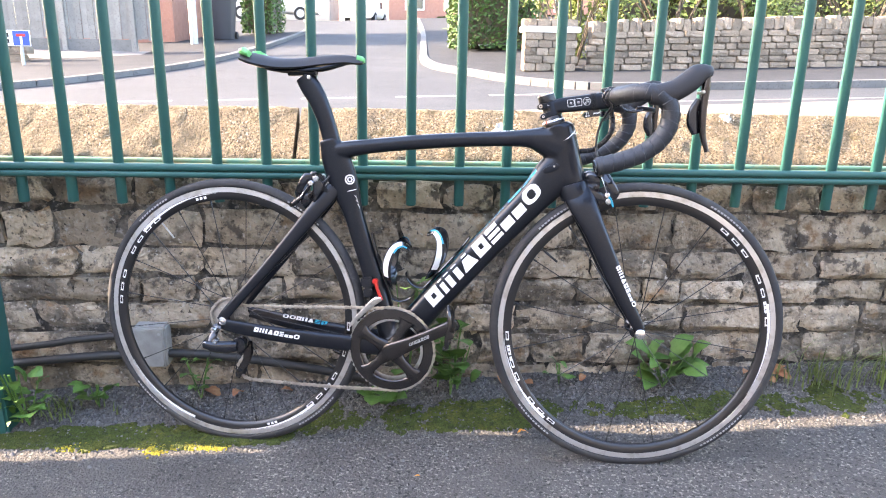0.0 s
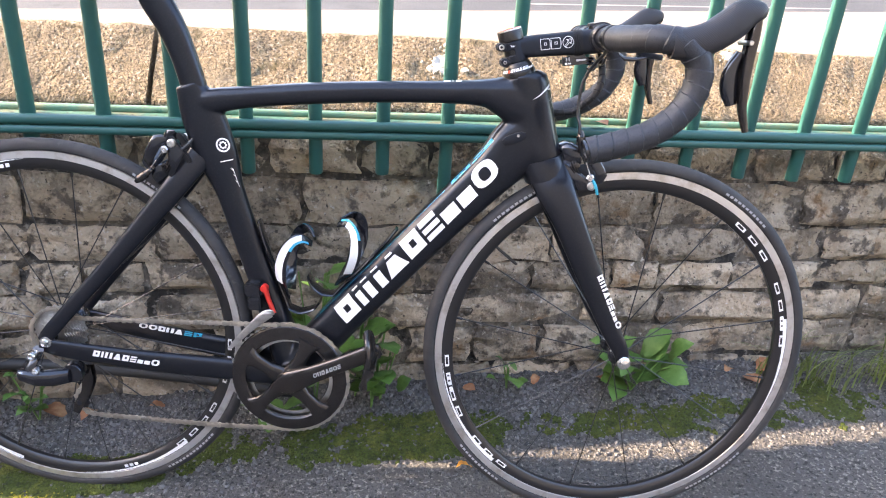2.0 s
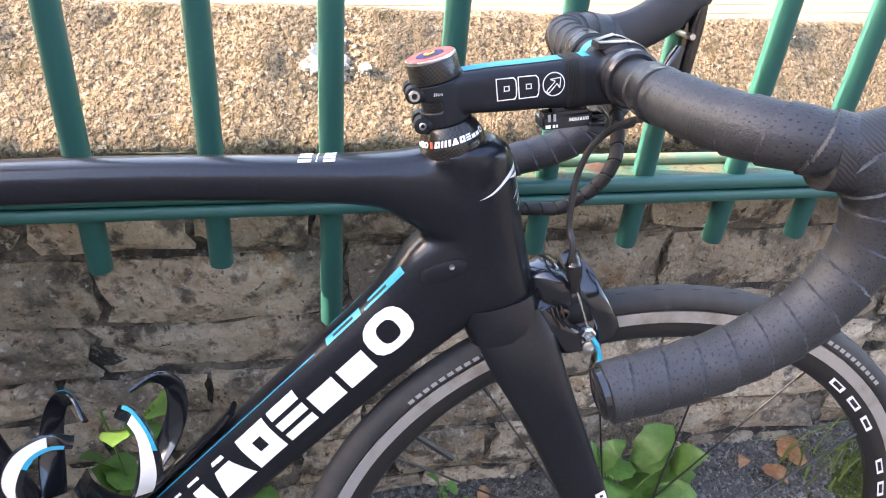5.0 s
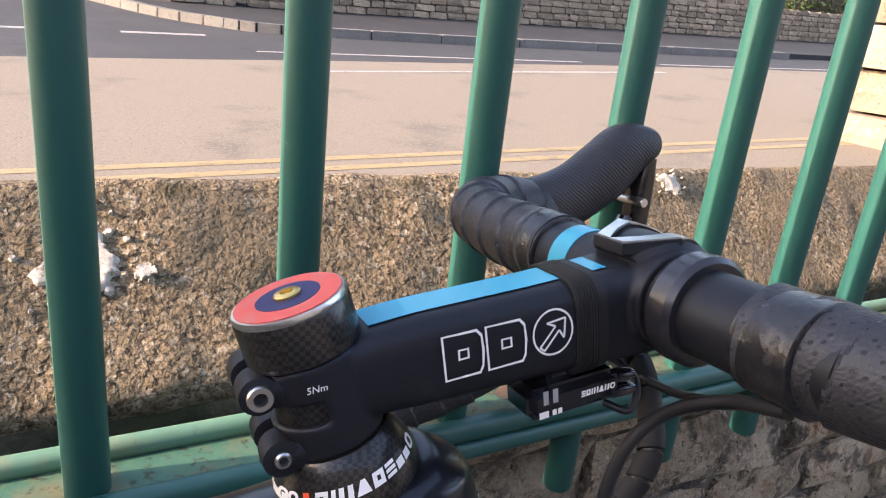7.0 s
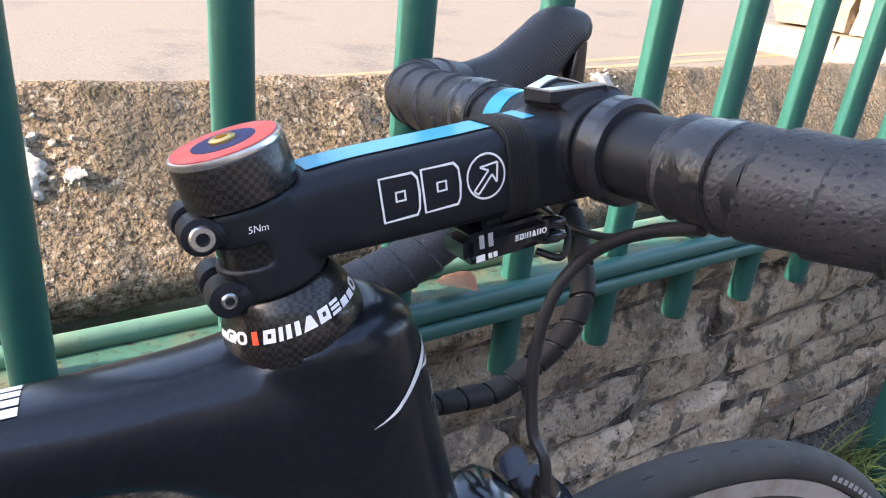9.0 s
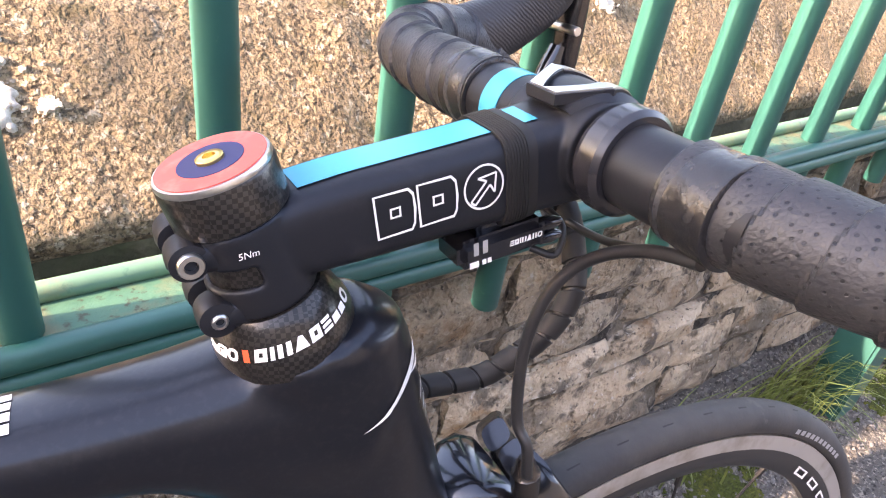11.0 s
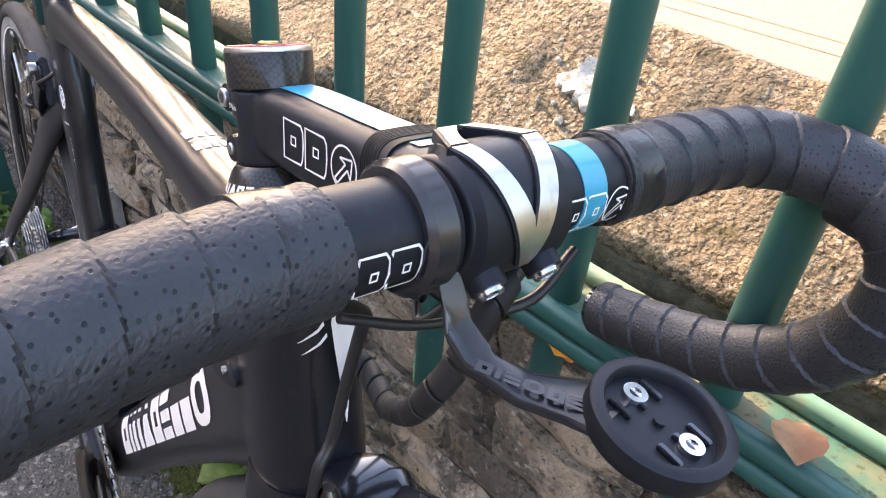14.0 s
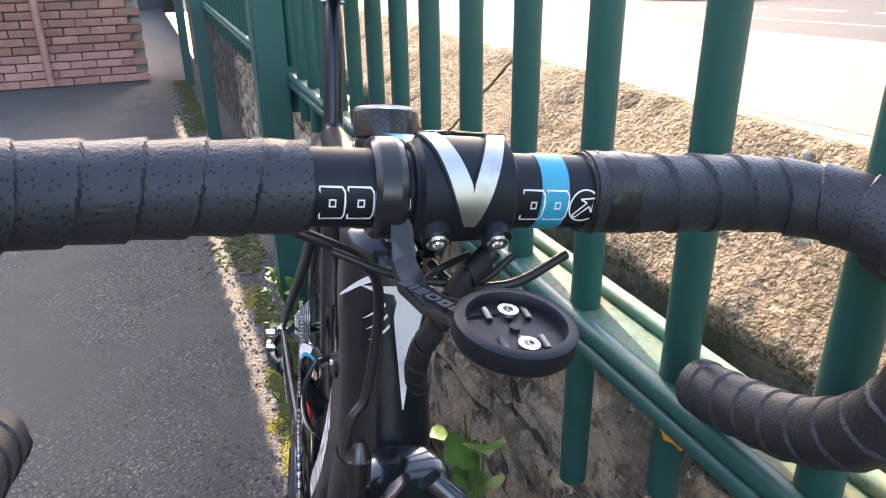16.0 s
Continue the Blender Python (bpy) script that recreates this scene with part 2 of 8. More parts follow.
def add_tube(bm, pts, r, n=10, steps=6, curved=True, caps=True):
    """A round tube along pts (x, y, z[, radius])."""
    q = smooth_path([(*p[:3], p[3] if len(p) > 3 else r) for p in pts], steps) if curved else [np.array((*p[:3], p[3] if len(p) > 3 else r)) for p in pts]
    st, side = [], None
    for i, v in enumerate(q):
        a, b = q[max(i - 1, 0)], q[min(i + 1, len(q) - 1)]
        tan = Vector(b[:3] - a[:3]).normalized()
        if side is None:
            side = tan.orthogonal().normalized()
        side = (side - tan * side.dot(tan)).normalized()
        st.append((v[:3], side * v[3], tan.cross(side) * v[3]))
    return add_loft(bm, st, n, 2.0, caps)


def add_lathe(bm, prof, c=(0, 0, 0), axis="Y", n=48, closed=False):
    """Turn a profile of (radius, along) round an axis through c."""
    rings = []
    for r, h in prof:
        ring = []
        for k in range(n):
            t = 2 * math.pi * k / n
            u, v = r * math.cos(t), r * math.sin(t)
            o = {"Y": (u, h, v), "Z": (u, v, h), "X": (h, u, v)}[axis]
            ring.append(bm.verts.new(Vector(c) + Vector(o)))
        rings.append(ring)
    pairs = list(zip(rings, rings[1:])) + ([(rings[-1], rings[0])] if closed else [])
    for r0, r1 in pairs:
        for k in range(n):
            bm.faces.new((r0[k], r1[k], r1[(k + 1) % n], r0[(k + 1) % n]))
    if not closed:
        for ring, flip in ((rings[0], False), (rings[-1], True)):
            bm.faces.new(ring[::-1] if flip else ring)
    bmesh.ops.recalc_face_normals(bm, faces=bm.faces)
    return bm


def quad(bm, pts):
    return bm.faces.new([bm.verts.new(q) for q in pts])


def jit(a):
    return random.uniform(-a, a)


# ---- ground, path and wall ----
SLOPE = 0.0345


def path_z(x, y):
    """The path rises gently to the right, and banks up against the wall."""
    bank = max(0.0, min(1.0, (y + 0.20) / 0.27))
    near = max(0.0, 1.0 - max(0.0, abs(x) - 3.0) / 3.0)
    return SLOPE * (x + 0.47) + 0.048 * bank * bank * near


def grid_sheet(name, xs, ys, zf, material, label, category):
    bm = bmesh.new()
    vs = [[bm.verts.new((x, y, zf(x, y))) for x in xs] for y in ys]
    for a, b in zip(vs, vs[1:]):
        for i in range(len(xs) - 1):
            bm.faces.new((a[i], a[i + 1], b[i + 1], b[i]))
    return tagged(part(name, bm, material), label, category, kind="structure")


def spread(edges):
    out = []
    for a, b, n in edges:
        out += [a + (b - a) * i / n for i in range(n)]
    return out + [edges[-1][1]]


def path_height(x, y):
    z = path_z(x, y)
    if -2.5 < x < 2.5 and -1.5 < y:
        z += 0.003 * noise.noise(Vector((x * 6, y * 6, 0))) + 0.0012 * noise.noise(Vector((x * 40, y * 40, 1)))
        if y > -0.14:
            z += 0.006 * noise.noise(Vector((x * 14, y * 14, 2)))
    return z


grid_sheet("ground", spread([(-400, -6, 6), (-6, -1.6, 30), (-1.6, 1.8, 170), (1.8, 6, 20), (6, 400, 6)]), spread([(-400, -3, 8), (-3, -0.5, 24), (-0.5, 0.11, 34)]), path_height, M_ASPHALT, "dark tarmac footpath with grit along the wall", "footpath")


def road_z(x, y):
    return 0.45 + 0.033 * max(-40, min(40, x)) + (0.063 * max(0.0, min(y, 34) - 5.65)) + 0.02 * max(0.0, min(y, 400) - 34) * 0


road = grid_sheet("road", spread([(-400, -40, 4), (-40, -4, 18), (-4, 8, 24), (8, 40, 16), (40, 400, 4)]), spread([(0.20, 3.6, 4), (3.6, 4.2, 1), (4.2, 5.2, 1), (5.2, 5.65, 1), (5.65, 34, 20), (34, 500, 6)]), road_z, M_ROAD, "sunlit tan road lane with greyer tarmac and a side street beyond", "road")
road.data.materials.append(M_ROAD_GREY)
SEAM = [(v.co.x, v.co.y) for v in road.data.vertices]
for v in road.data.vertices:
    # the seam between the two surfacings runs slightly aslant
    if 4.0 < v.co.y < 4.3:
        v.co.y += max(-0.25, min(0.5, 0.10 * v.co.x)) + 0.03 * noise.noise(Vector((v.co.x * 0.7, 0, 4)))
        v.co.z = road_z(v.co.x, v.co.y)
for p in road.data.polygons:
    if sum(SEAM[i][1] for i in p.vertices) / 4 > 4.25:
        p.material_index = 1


def stone_mesh(i):
    """A rough squared stone, 1 x 1 x 1 before scaling, its face towards -y worn and rounded."""
    bm = bmesh.new()
    nx, nz = 5, 4
    rows = []
    for kz in range(nz + 1):
        row = []
        for kx in range(nx + 1):
            u, v = kx / nx - 0.5, kz / nz - 0.5
            edge = max(abs(u), abs(v)) * 2
            d = 0.26 * max(0.0, edge - 0.6) ** 1.4 * 2.2 + 0.20 * noise.noise(Vector((u * 2.3 + i * 7.1, v * 2.3, i * 3.3))) + 0.08 * noise.noise(Vector((u * 7 + i, v * 7, i)))
            wx = 0.10 * noise.noise(Vector((v * 3 + i * 5, i, 1.0))) * (1 if edge > 0.9 else 0.3)
            wz = 0.16 * noise.noise(Vector((u * 3 + i * 5, i, 9.0))) * (1 if edge > 0.9 else 0.3)
            row.append(bm.verts.new((u + wx, -0.5 + d, v + wz)))
        rows.append(row)
    for a, b in zip(rows, rows[1:]):
        for k in range(nx):
            bm.faces.new((a[k], a[k + 1], b[k + 1], b[k]))
    rim = [*rows[0], *[r[-1] for r in rows[1:]], *rows[-1][-2::-1], *[r[0] for r in rows[-2:0:-1]]]
    back = [bm.verts.new((v.co.x, 0.5, v.co.z)) for v in rim]
    for k in range(len(rim)):
        j = (k + 1) % len(rim)
        bm.faces.new((rim[j], rim[k], back[k], back[j]))
    bmesh.ops.recalc_face_normals(bm, faces=bm.faces)
    me = bpy.data.meshes.new("stone")
    bm.to_mesh(me)
    bm.free()
    me.materials.append(M_STONE)
    me.polygons.foreach_set("use_smooth", [True] * len(me.polygons))
    me.set_sharp_from_angle(angle=radians(50))
    return me


bm = bmesh.new()
add_box(bm, (0.0, 0.155, 0.08), (17.0, 0.10, 1.02))
MX, MZ = 300, 34
sheet = []
for kz in range(MZ + 1):
    row = []
    for kx in range(MX + 1):
        x, z = -3.5 + 6.5 * kx / MX, -0.30 + 0.93 * kz / MZ
        y = 0.0845 + 0.007 * noise.noise(Vector((x * 7, z * 9, 2))) + 0.006 * noise.noise(Vector((x * 26, z * 26, 5)))
        row.append(bm.verts.new((x, y, z)))
    sheet.append(row)
for a, b in zip(sheet, sheet[1:]):
    for k in range(MX):
        bm.faces.new((a[k], a[k + 1], b[k + 1], b[k]))
wall = tagged(part("wall_retaining", bm, M_MORTAR), "old grey coursed rubble stone retaining wall beside the path", "stone wall", kind="structure")

# parapet: rough concrete coping, sloping up from a dark upright band, in lengths with a joint between
PAR_Y, PAR_Z, PAR_RISE = 0.085, 0.692, 0.923     # lower edge of the slope, and its rise towards the road


def slope_point(x, y, out=0.0):
    """A point on the coping's slope, out metres off it."""
    return Vector((x, y - 0.678 * out, PAR_Z + PAR_RISE * (y - PAR_Y) + 0.735 * out))


def coping_bump(v):
    """How far the rough concrete stands off its even slope at v."""
    return 0.005 * noise.noise(v * 9) + 0.004 * noise.noise(v * 28) + 0.0024 * noise.noise(v * 75 + Vector((5, 0, 0)))


def parapet(x0, x1):
    bm = bmesh.new()
    n = max(2, int((x1 - x0) / (0.012 if x0 > -2.7 and x1 < 2.7 else 0.04)))
    prof = [(PAR_Y + 0.012, PAR_Z - 0.03), (PAR_Y, PAR_Z - 0.012), (PAR_Y + 0.001, PAR_Z - 0.003)]
    prof += [tuple(slope_point(0, PAR_Y + 0.008 + 0.0115 * k).yz) for k in range(11)]
    prof += [(0.212, 0.8085), (0.219, 0.8115), (0.228, 0.811), (0.236, 0.806), (0.241, 0.79), (0.245, 0.5), (0.245, 0.2)]
    rings = []
    for i in range(n + 1):
        x = x0 + (x1 - x0) * i / n
        ring = []
        for k, (y, z) in enumerate(prof):
            v = Vector((x, y, z))
            d = coping_bump(v)
            if k < 2:
                d *= 0.6
            ring.append(bm.verts.new((x, y - 0.68 * d, z + (0.73 * d if k > 1 else 0))))
        rings.append(ring)
    for a, b in zip(rings, rings[1:]):
        for k in range(len(prof) - 1):
            bm.faces.new((a[k], b[k], b[k + 1], a[k + 1]))
    bm.faces.new(rings[0])
    bm.faces.new(rings[-1][::-1])
    bmesh.ops.recalc_face_normals(bm, faces=bm.faces)
    return tagged(part("wall_parapet", bm, M_PARAPET, smooth=60), "weathered pebbly concrete coping sloping up to the road", "parapet", kind="structure")


for a, b in ((-8.5, -2.6), (-2.595, -0.335), (-0.325, 2.6), (2.605, 8.5)):
    parapet(a, b)
# upright band under the slope, darker than the coping, with paler and green spots
bm = bmesh.new()
n = 420
rows = []
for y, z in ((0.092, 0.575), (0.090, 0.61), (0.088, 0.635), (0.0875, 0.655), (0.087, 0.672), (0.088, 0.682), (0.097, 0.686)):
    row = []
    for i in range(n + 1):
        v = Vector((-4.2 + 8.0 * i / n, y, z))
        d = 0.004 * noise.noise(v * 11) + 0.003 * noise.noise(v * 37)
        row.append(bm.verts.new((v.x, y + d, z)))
    rows.append(row)
for a, b in zip(rows, rows[1:]):
    for i in range(n):
        bm.faces.new((a[i], a[i + 1], b[i + 1], b[i]))
tagged(part("wall_ledge", bm, M_LEDGE, smooth=60), "dark lichen-spotted band below the coping", "ledge", kind="structure")

# splashes of white paint: a thin ragged crust that follows the coping, with flecks round it
def paint_splash(sx, sy, r, flecks, seed):
    rr = random.Random(seed)
    th = thing("paint_splash", "flaking white paint splash on the concrete coping", "paint splash", m=Matrix.Translation(slope_point(sx, sy)))
    inv = th.matrix_world.inverted()

    def patch(name, cx, cy, size, rings, n):
        bm = bmesh.new()
        o = rr.uniform(0, 50)
        rows = []
        for j in range(1, rings + 1):
            row = []
            for q in range(n):
                a = q * 6.283 / n
                e = size * (0.82 + 0.38 * noise.noise(Vector((1.3 * math.cos(a), 1.3 * math.sin(a), o))) + 0.30 * noise.noise(Vector((4.5 * math.cos(a), 4.5 * math.sin(a), o)))) * j / rings
                x, y = cx + e * math.cos(a), cy + 0.72 * e * math.sin(a)
                lift = 0.0030 + 0.0005 * noise.noise(Vector((x * 160, y * 160, o))) if j < rings else -0.002
                row.append(bm.verts.new(inv @ slope_point(x, y, coping_bump(slope_point(x, y)) + lift)))
            rows.append(row)
        c = bm.verts.new(inv @ slope_point(cx, cy, coping_bump(slope_point(cx, cy)) + 0.003))
        for q in range(n):
            k = (q + 1) % n
            bm.faces.new((c, rows[0][q], rows[0][k]))
            for u, v in zip(rows, rows[1:]):
                bm.faces.new((u[q], v[q], v[k], u[k]))
        bmesh.ops.recalc_face_normals(bm, faces=bm.faces)
        part(name, bm, M_SPLASH, th, smooth=60)

    patch("crust", sx, sy, r, 9, 60)
    for k in range(flecks):
        a, d = rr.uniform(0, 6.28), r * rr.uniform(0.95, 1.5)
        patch("fleck", sx + d * math.cos(a), sy + 0.68 * d * math.sin(a), r * rr.uniform(0.06, 0.17), 2, 10)


paint_splash(0.226, 0.166, 0.036, 16, 5)
paint_splash(0.2725, 0.156, 0.009, 4, 6)
paint_splash(0.86, 0.20, 0.018, 8, 7)

# ---- fence ----
BAR_R, BAR_STEP, BAR_0 = 0.0127, 0.121, -0.99
fence = thing("fence", "teal-green painted tubular steel fence on the wall", "fence")
bm = bmesh.new()
add_loft(bm, [((0, 0, z), (r, 0, 0), (0, r, 0)) for z, r in ((0.588, BAR_R * 0.9), (0.59, BAR_R), (2.40, BAR_R), (2.405, BAR_R * 0.8))], 20)
bar = part("bar", bm, M_GREEN, fence)
bar.location.x = BAR_0
for k in [*range(-56, 0), *range(1, 28)]:
    x = BAR_0 + BAR_STEP * k
    ob = new("bar", bar.data)
    ob.parent = fence
    ob.location = (x + jit(0.0015), jit(0.001), -0.09 if k == 10 else jit(0.004))
bm = bmesh.new()
for z, r in ((0.681, 0.0085), (0.663, 0.0075)):
    add_loft(bm, [((x, -0.0155, z), (0, r * 0.9, 0), (0, 0, r)) for x in (-8, 8)], 14, 2.6)
add_box(bm, (0, 0.004, 0.667), (16, 0.034, 0.026))
part("rail", bm, M_GREEN, fence, "green folded steel bottom rail")
bm = bmesh.new()
add_box(bm, (0, 0.008, 0.6835), (16, 0.044, 0.005), bevel=0.001)
part("rail_bed", bm, M_GREEN_DIRT, fence, "dirty green bed of the rail")
# rear lip, coloured paler and yellower than the rail
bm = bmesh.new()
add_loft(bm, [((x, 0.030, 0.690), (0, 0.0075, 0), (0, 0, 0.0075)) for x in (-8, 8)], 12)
part("rail_lip", bm, M_GREEN_PALE, fence, "pale yellow-green rear lip of the rail")
bm = bmesh.new()
add_box(bm, (0, -0.055, 0.95), (0.075, 0.075, 2.8), bevel=0.006)
add_box(bm, (0, -0.015, 0.675), (0.05, 0.04, 0.05), bevel=0.003)
post = part("post", bm, M_GREEN, fence)
post.location.x = -1.105
for x in (1.50, -3.72, -6.33, 4.12):
    ob = new("post", post.data)
    ob.parent = fence
    ob.location.x = x

# ---- bicycle materials ----
M_CARBON = mat("satin black carbon frame paint", (0.0066, 0.0072, 0.0098), 0.29, coat=0.22, spec=0.32, spots=((300, (0.011, 0.0115, 0.014), 0.5, 0.7, 2),), bump=((700, 0.04, 0.0005),))
M_MATT = mat("matt black aluminium", (0.0115, 0.0120, 0.0145), 0.44, spec=0.3, spots=((60, (0.018, 0.0185, 0.021), 0.55, 0.75, 4),), bump=((900, 0.10, 0.0004),))
M_GLOSS = mat("gloss black", (0.008, 0.008, 0.010), 0.18, coat=0.6)
M_TAPE = mat("perforated black bar tape", (0.027, 0.0273, 0.0295), 0.46, spec=0.45, spots=((60, (0.038, 0.038, 0.040), 0.5, 0.72, 4),), bump=((420, 0.35, 0.0012), (90, 0.2, 0.001)))
M_TAPE_END = mat("shiny black finishing tape", (0.014, 0.014, 0.0155), 0.26, spec=0.5, spots=((45, (0.05, 0.05, 0.052), 0.58, 0.68, 5),), bump=((150, 0.55, 0.0016), (420, 0.4, 0.0006)))
M_HOODRUB = mat("textured rubber hood", (0.015, 0.0152, 0.018), 0.5, bump=((600, 0.3, 0.0008),))
M_TYRE = mat("worn black tyre", (0.021, 0.0212, 0.023), 0.75, spots=((14, (0.045, 0.043, 0.041), 0.45, 0.7, 4), (60, (0.06, 0.057, 0.053), 0.62, 0.75, 4)), bump=((300, 0.2, 0.0008),))
M_TREAD = mat("tyre tread mark", (0.012, 0.012, 0.013), 0.8)
M_BRAKETRACK = mat("brushed aluminium brake track", (0.60, 0.59, 0.575), 0.36, metal=0.8, spots=((30, (0.40, 0.37, 0.33), 0.5, 0.7, 4),))
M_RIM = mat("black rim", (0.012, 0.012, 0.013), 0.3, coat=0.2)
M_DECAL = mat("white decal", (0.78, 0.77, 0.75), 0.5)
M_DECALG = mat("grey decal", (0.30, 0.30, 0.30), 0.6)
M_MACHINED = mat("machined black anodised aluminium", (0.016, 0.016, 0.019), 0.24, spec=0.6, bump=((500, 0.08, 0.0004),))
M_DECALD = mat("dark grey engraving", (0.07, 0.07, 0.075), 0.5)
M_BLUED = mat("sky blue decal", (0.0, 0.31, 0.46), 0.4, coat=0.2)
M_REDD = mat("red anodised", (0.62, 0.03, 0.02), 0.35, coat=0.2)
M_REDCAP = mat("faded red cap print", (0.62, 0.105, 0.085), 0.5, spec=0.18, spots=((120, (0.54, 0.16, 0.13), 0.5, 0.7, 3),))
M_NAVY = mat("navy print", (0.03, 0.035, 0.10), 0.6, spec=0.2)
M_BRASS = mat("gold bolt", (0.75, 0.52, 0.18), 0.28, metal=1.0)
M_CHROME = mat("polished steel", (0.70, 0.70, 0.70), 0.18, metal=1.0)
M_ALLOY = mat("silver alloy", (0.62, 0.61, 0.59), 0.30, metal=1.0, spots=((80, (0.45, 0.44, 0.42), 0.5, 0.7, 3),))
M_CHAIN = mat("oily chain steel", (0.55, 0.51, 0.45), 0.33, metal=1.0, island=0.3)
M_CRANK = mat("dark grey anodised crank", (0.060, 0.056, 0.055), 0.22, metal=0.85, spots=((40, (0.085, 0.08, 0.078), 0.5, 0.7, 3),))
M_WEAVE = mat("gloss carbon weave", (0.012, 0.011, 0.011), 0.3, coat=0.28, spec=0.3, bump=((500, 0.2, 0.0004),))
M_CABLE = mat("black cable housing", (0.014, 0.014, 0.015), 0.42)
M_SADDLE = mat("black saddle cover", (0.016, 0.016, 0.019), 0.5, bump=((500, 0.15, 0.0006),))
M_LIME = mat("green saddle corner", (0.10, 0.42, 0.12), 0.45)
M_BRAND_RED = mat("orange-red decal", (0.85, 0.10, 0.04), 0.4)


def perforate(m):
    """Rows of small punched holes and a fine embossed wave on the tape, by its own coordinates."""
    nt = m.node_tree
    b = nt.nodes["Principled BSDF"]
    tc = nt.nodes.new("ShaderNodeTexCoord")
    vor = nt.nodes.new("ShaderNodeTexVoronoi")
    vor.voronoi_dimensions = "2D"
    vor.inputs["Scale"].default_value, vor.inputs["Randomness"].default_value = 235.0, 0.8
    nt.links.new(tc.outputs["UV"], vor.inputs["Vector"])
    hole = nt.nodes.new("ShaderNodeMapRange")
    hole.inputs["From Min"].default_value, hole.inputs["From Max"].default_value = 0.105, 0.15
    nt.links.new(vor.outputs["Distance"], hole.inputs["Value"])
    old = b.inputs["Base Color"].links[0].from_socket
    mix = nt.nodes.new("ShaderNodeMix")
    mix.data_type = "RGBA"
    mix.inputs[6].default_value = (0.002, 0.002, 0.002, 1)
    nt.links.new(hole.outputs[0], mix.inputs[0])
    nt.links.new(old, mix.inputs[7])
    nt.links.new(mix.outputs[2], b.inputs["Base Color"])
    wave = nt.nodes.new("ShaderNodeTexVoronoi")
    wave.voronoi_dimensions, wave.feature = "2D", "DISTANCE_TO_EDGE"
    wave.inputs["Scale"].default_value = 430.0
    nt.links.new(tc.outputs["UV"], wave.inputs["Vector"])
    sep = nt.nodes.new("ShaderNodeSeparateXYZ")
    nt.links.new(tc.outputs["UV"], sep.inputs[0])
    turns = nt.nodes.new("ShaderNodeMath")
    turns.operation = "DIVIDE"
    turns.inputs[1].default_value = 0.0205
    nt.links.new(sep.outputs["Y"], turns.inputs[0])
    saw = nt.nodes.new("ShaderNodeMath")
    saw.operation = "FRACT"
    nt.links.new(turns.outputs[0], saw.inputs[0])
    lip = nt.nodes.new("ShaderNodeMapRange")
    lip.inputs["To Min"].default_value, lip.inputs["To Max"].default_value = 1.0, 0.0
    nt.links.new(saw.outputs[0], lip.inputs["Value"])
    prev = b.inputs["Normal"].links[0].from_socket
    for src, k, d in ((hole.outputs[0], 0.5, 0.0005), (wave.outputs["Distance"], 0.32, 0.0008), (lip.outputs[0], 1.0, 0.0012)):
        bp = nt.nodes.new("ShaderNodeBump")
        bp.inputs["Strength"].default_value, bp.inputs["Distance"].default_value = k, d
        nt.links.new(src, bp.inputs["Height"])
        nt.links.new(prev, bp.inputs["Normal"])
        prev = bp.outputs["Normal"]
    nt.links.new(prev, b.inputs["Normal"])


perforate(M_TAPE)
for m in (M_CARBON, M_MATT, M_TAPE, M_GLOSS):
    m.node_tree.nodes["Principled BSDF"].inputs["Specular Tint"].default_value = (0.72, 0.84, 1.0, 1)


def twill(m):
    """Carbon weave: small squares, alternately dark and light."""
    nt = m.node_tree
    b = nt.nodes["Principled BSDF"]
    tc = nt.nodes.new("ShaderNodeTexCoord")
    ch = nt.nodes.new("ShaderNodeTexChecker")
    ch.inputs["Scale"].default_value = 620.0
    ch.inputs["Color1"].default_value, ch.inputs["Color2"].default_value = (0.004, 0.004, 0.004, 1), (0.022, 0.0205, 0.019, 1)
    nt.links.new(tc.outputs["Object"], ch.inputs["Vector"])
    nt.links.new(ch.outputs["Color"], b.inputs["Base Color"])


twill(M_WEAVE)


def lozenges(m):
    """Slanting embossed ridges in a lozenge net on the rubber hoods."""
    nt = m.node_tree
    b = nt.nodes["Principled BSDF"]
    tc = nt.nodes.new("ShaderNodeTexCoord")
    turn = nt.nodes.new("ShaderNodeMapping")
    turn.inputs["Rotation"].default_value = (0, radians(52), 0)
    nt.links.new(tc.outputs["Object"], turn.inputs["Vector"])
    wave = nt.nodes.new("ShaderNodeTexWave")
    wave.inputs["Scale"].default_value, wave.inputs["Distortion"].default_value, wave.inputs["Detail"].default_value = 150.0, 2.2, 0.0
    nt.links.new(turn.outputs["Vector"], wave.inputs["Vector"])
    bp = nt.nodes.new("ShaderNodeBump")
    bp.inputs["Strength"].default_value, bp.inputs["Distance"].default_value = 0.25, 0.0006
    nt.links.new(wave.outputs["Fac"], bp.inputs["Height"])
    nt.links.new(b.inputs["Normal"].links[0].from_socket, bp.inputs["Normal"])
    nt.links.new(bp.outputs["Normal"], b.inputs["Normal"])


lozenges(M_HOODRUB)

# ---- bicycle ----
BU, BN, BW = Vector((0.98416, -0.17433, 0.03210)), Vector((-0.17665, -0.97962, 0.09559)), Vector((-0.01478, 0.09975, 0.99490))
REAR = Vector((-0.46051, -0.10748, 0.33032))
R_T = 0.336
bike_m = Matrix((( BU.x, -BN.x, BW.x, 0), (BU.y, -BN.y, BW.y, 0), (BU.z, -BN.z, BW.z, 0), (0, 0, 0, 1)))
bike_m = Matrix.Translation(REAR - BW * R_T) @ bike_m
bicycle = thing("bicycle", "satin black carbon road bicycle with white lettering leaning on the fence", "bicycle", m=bike_m)

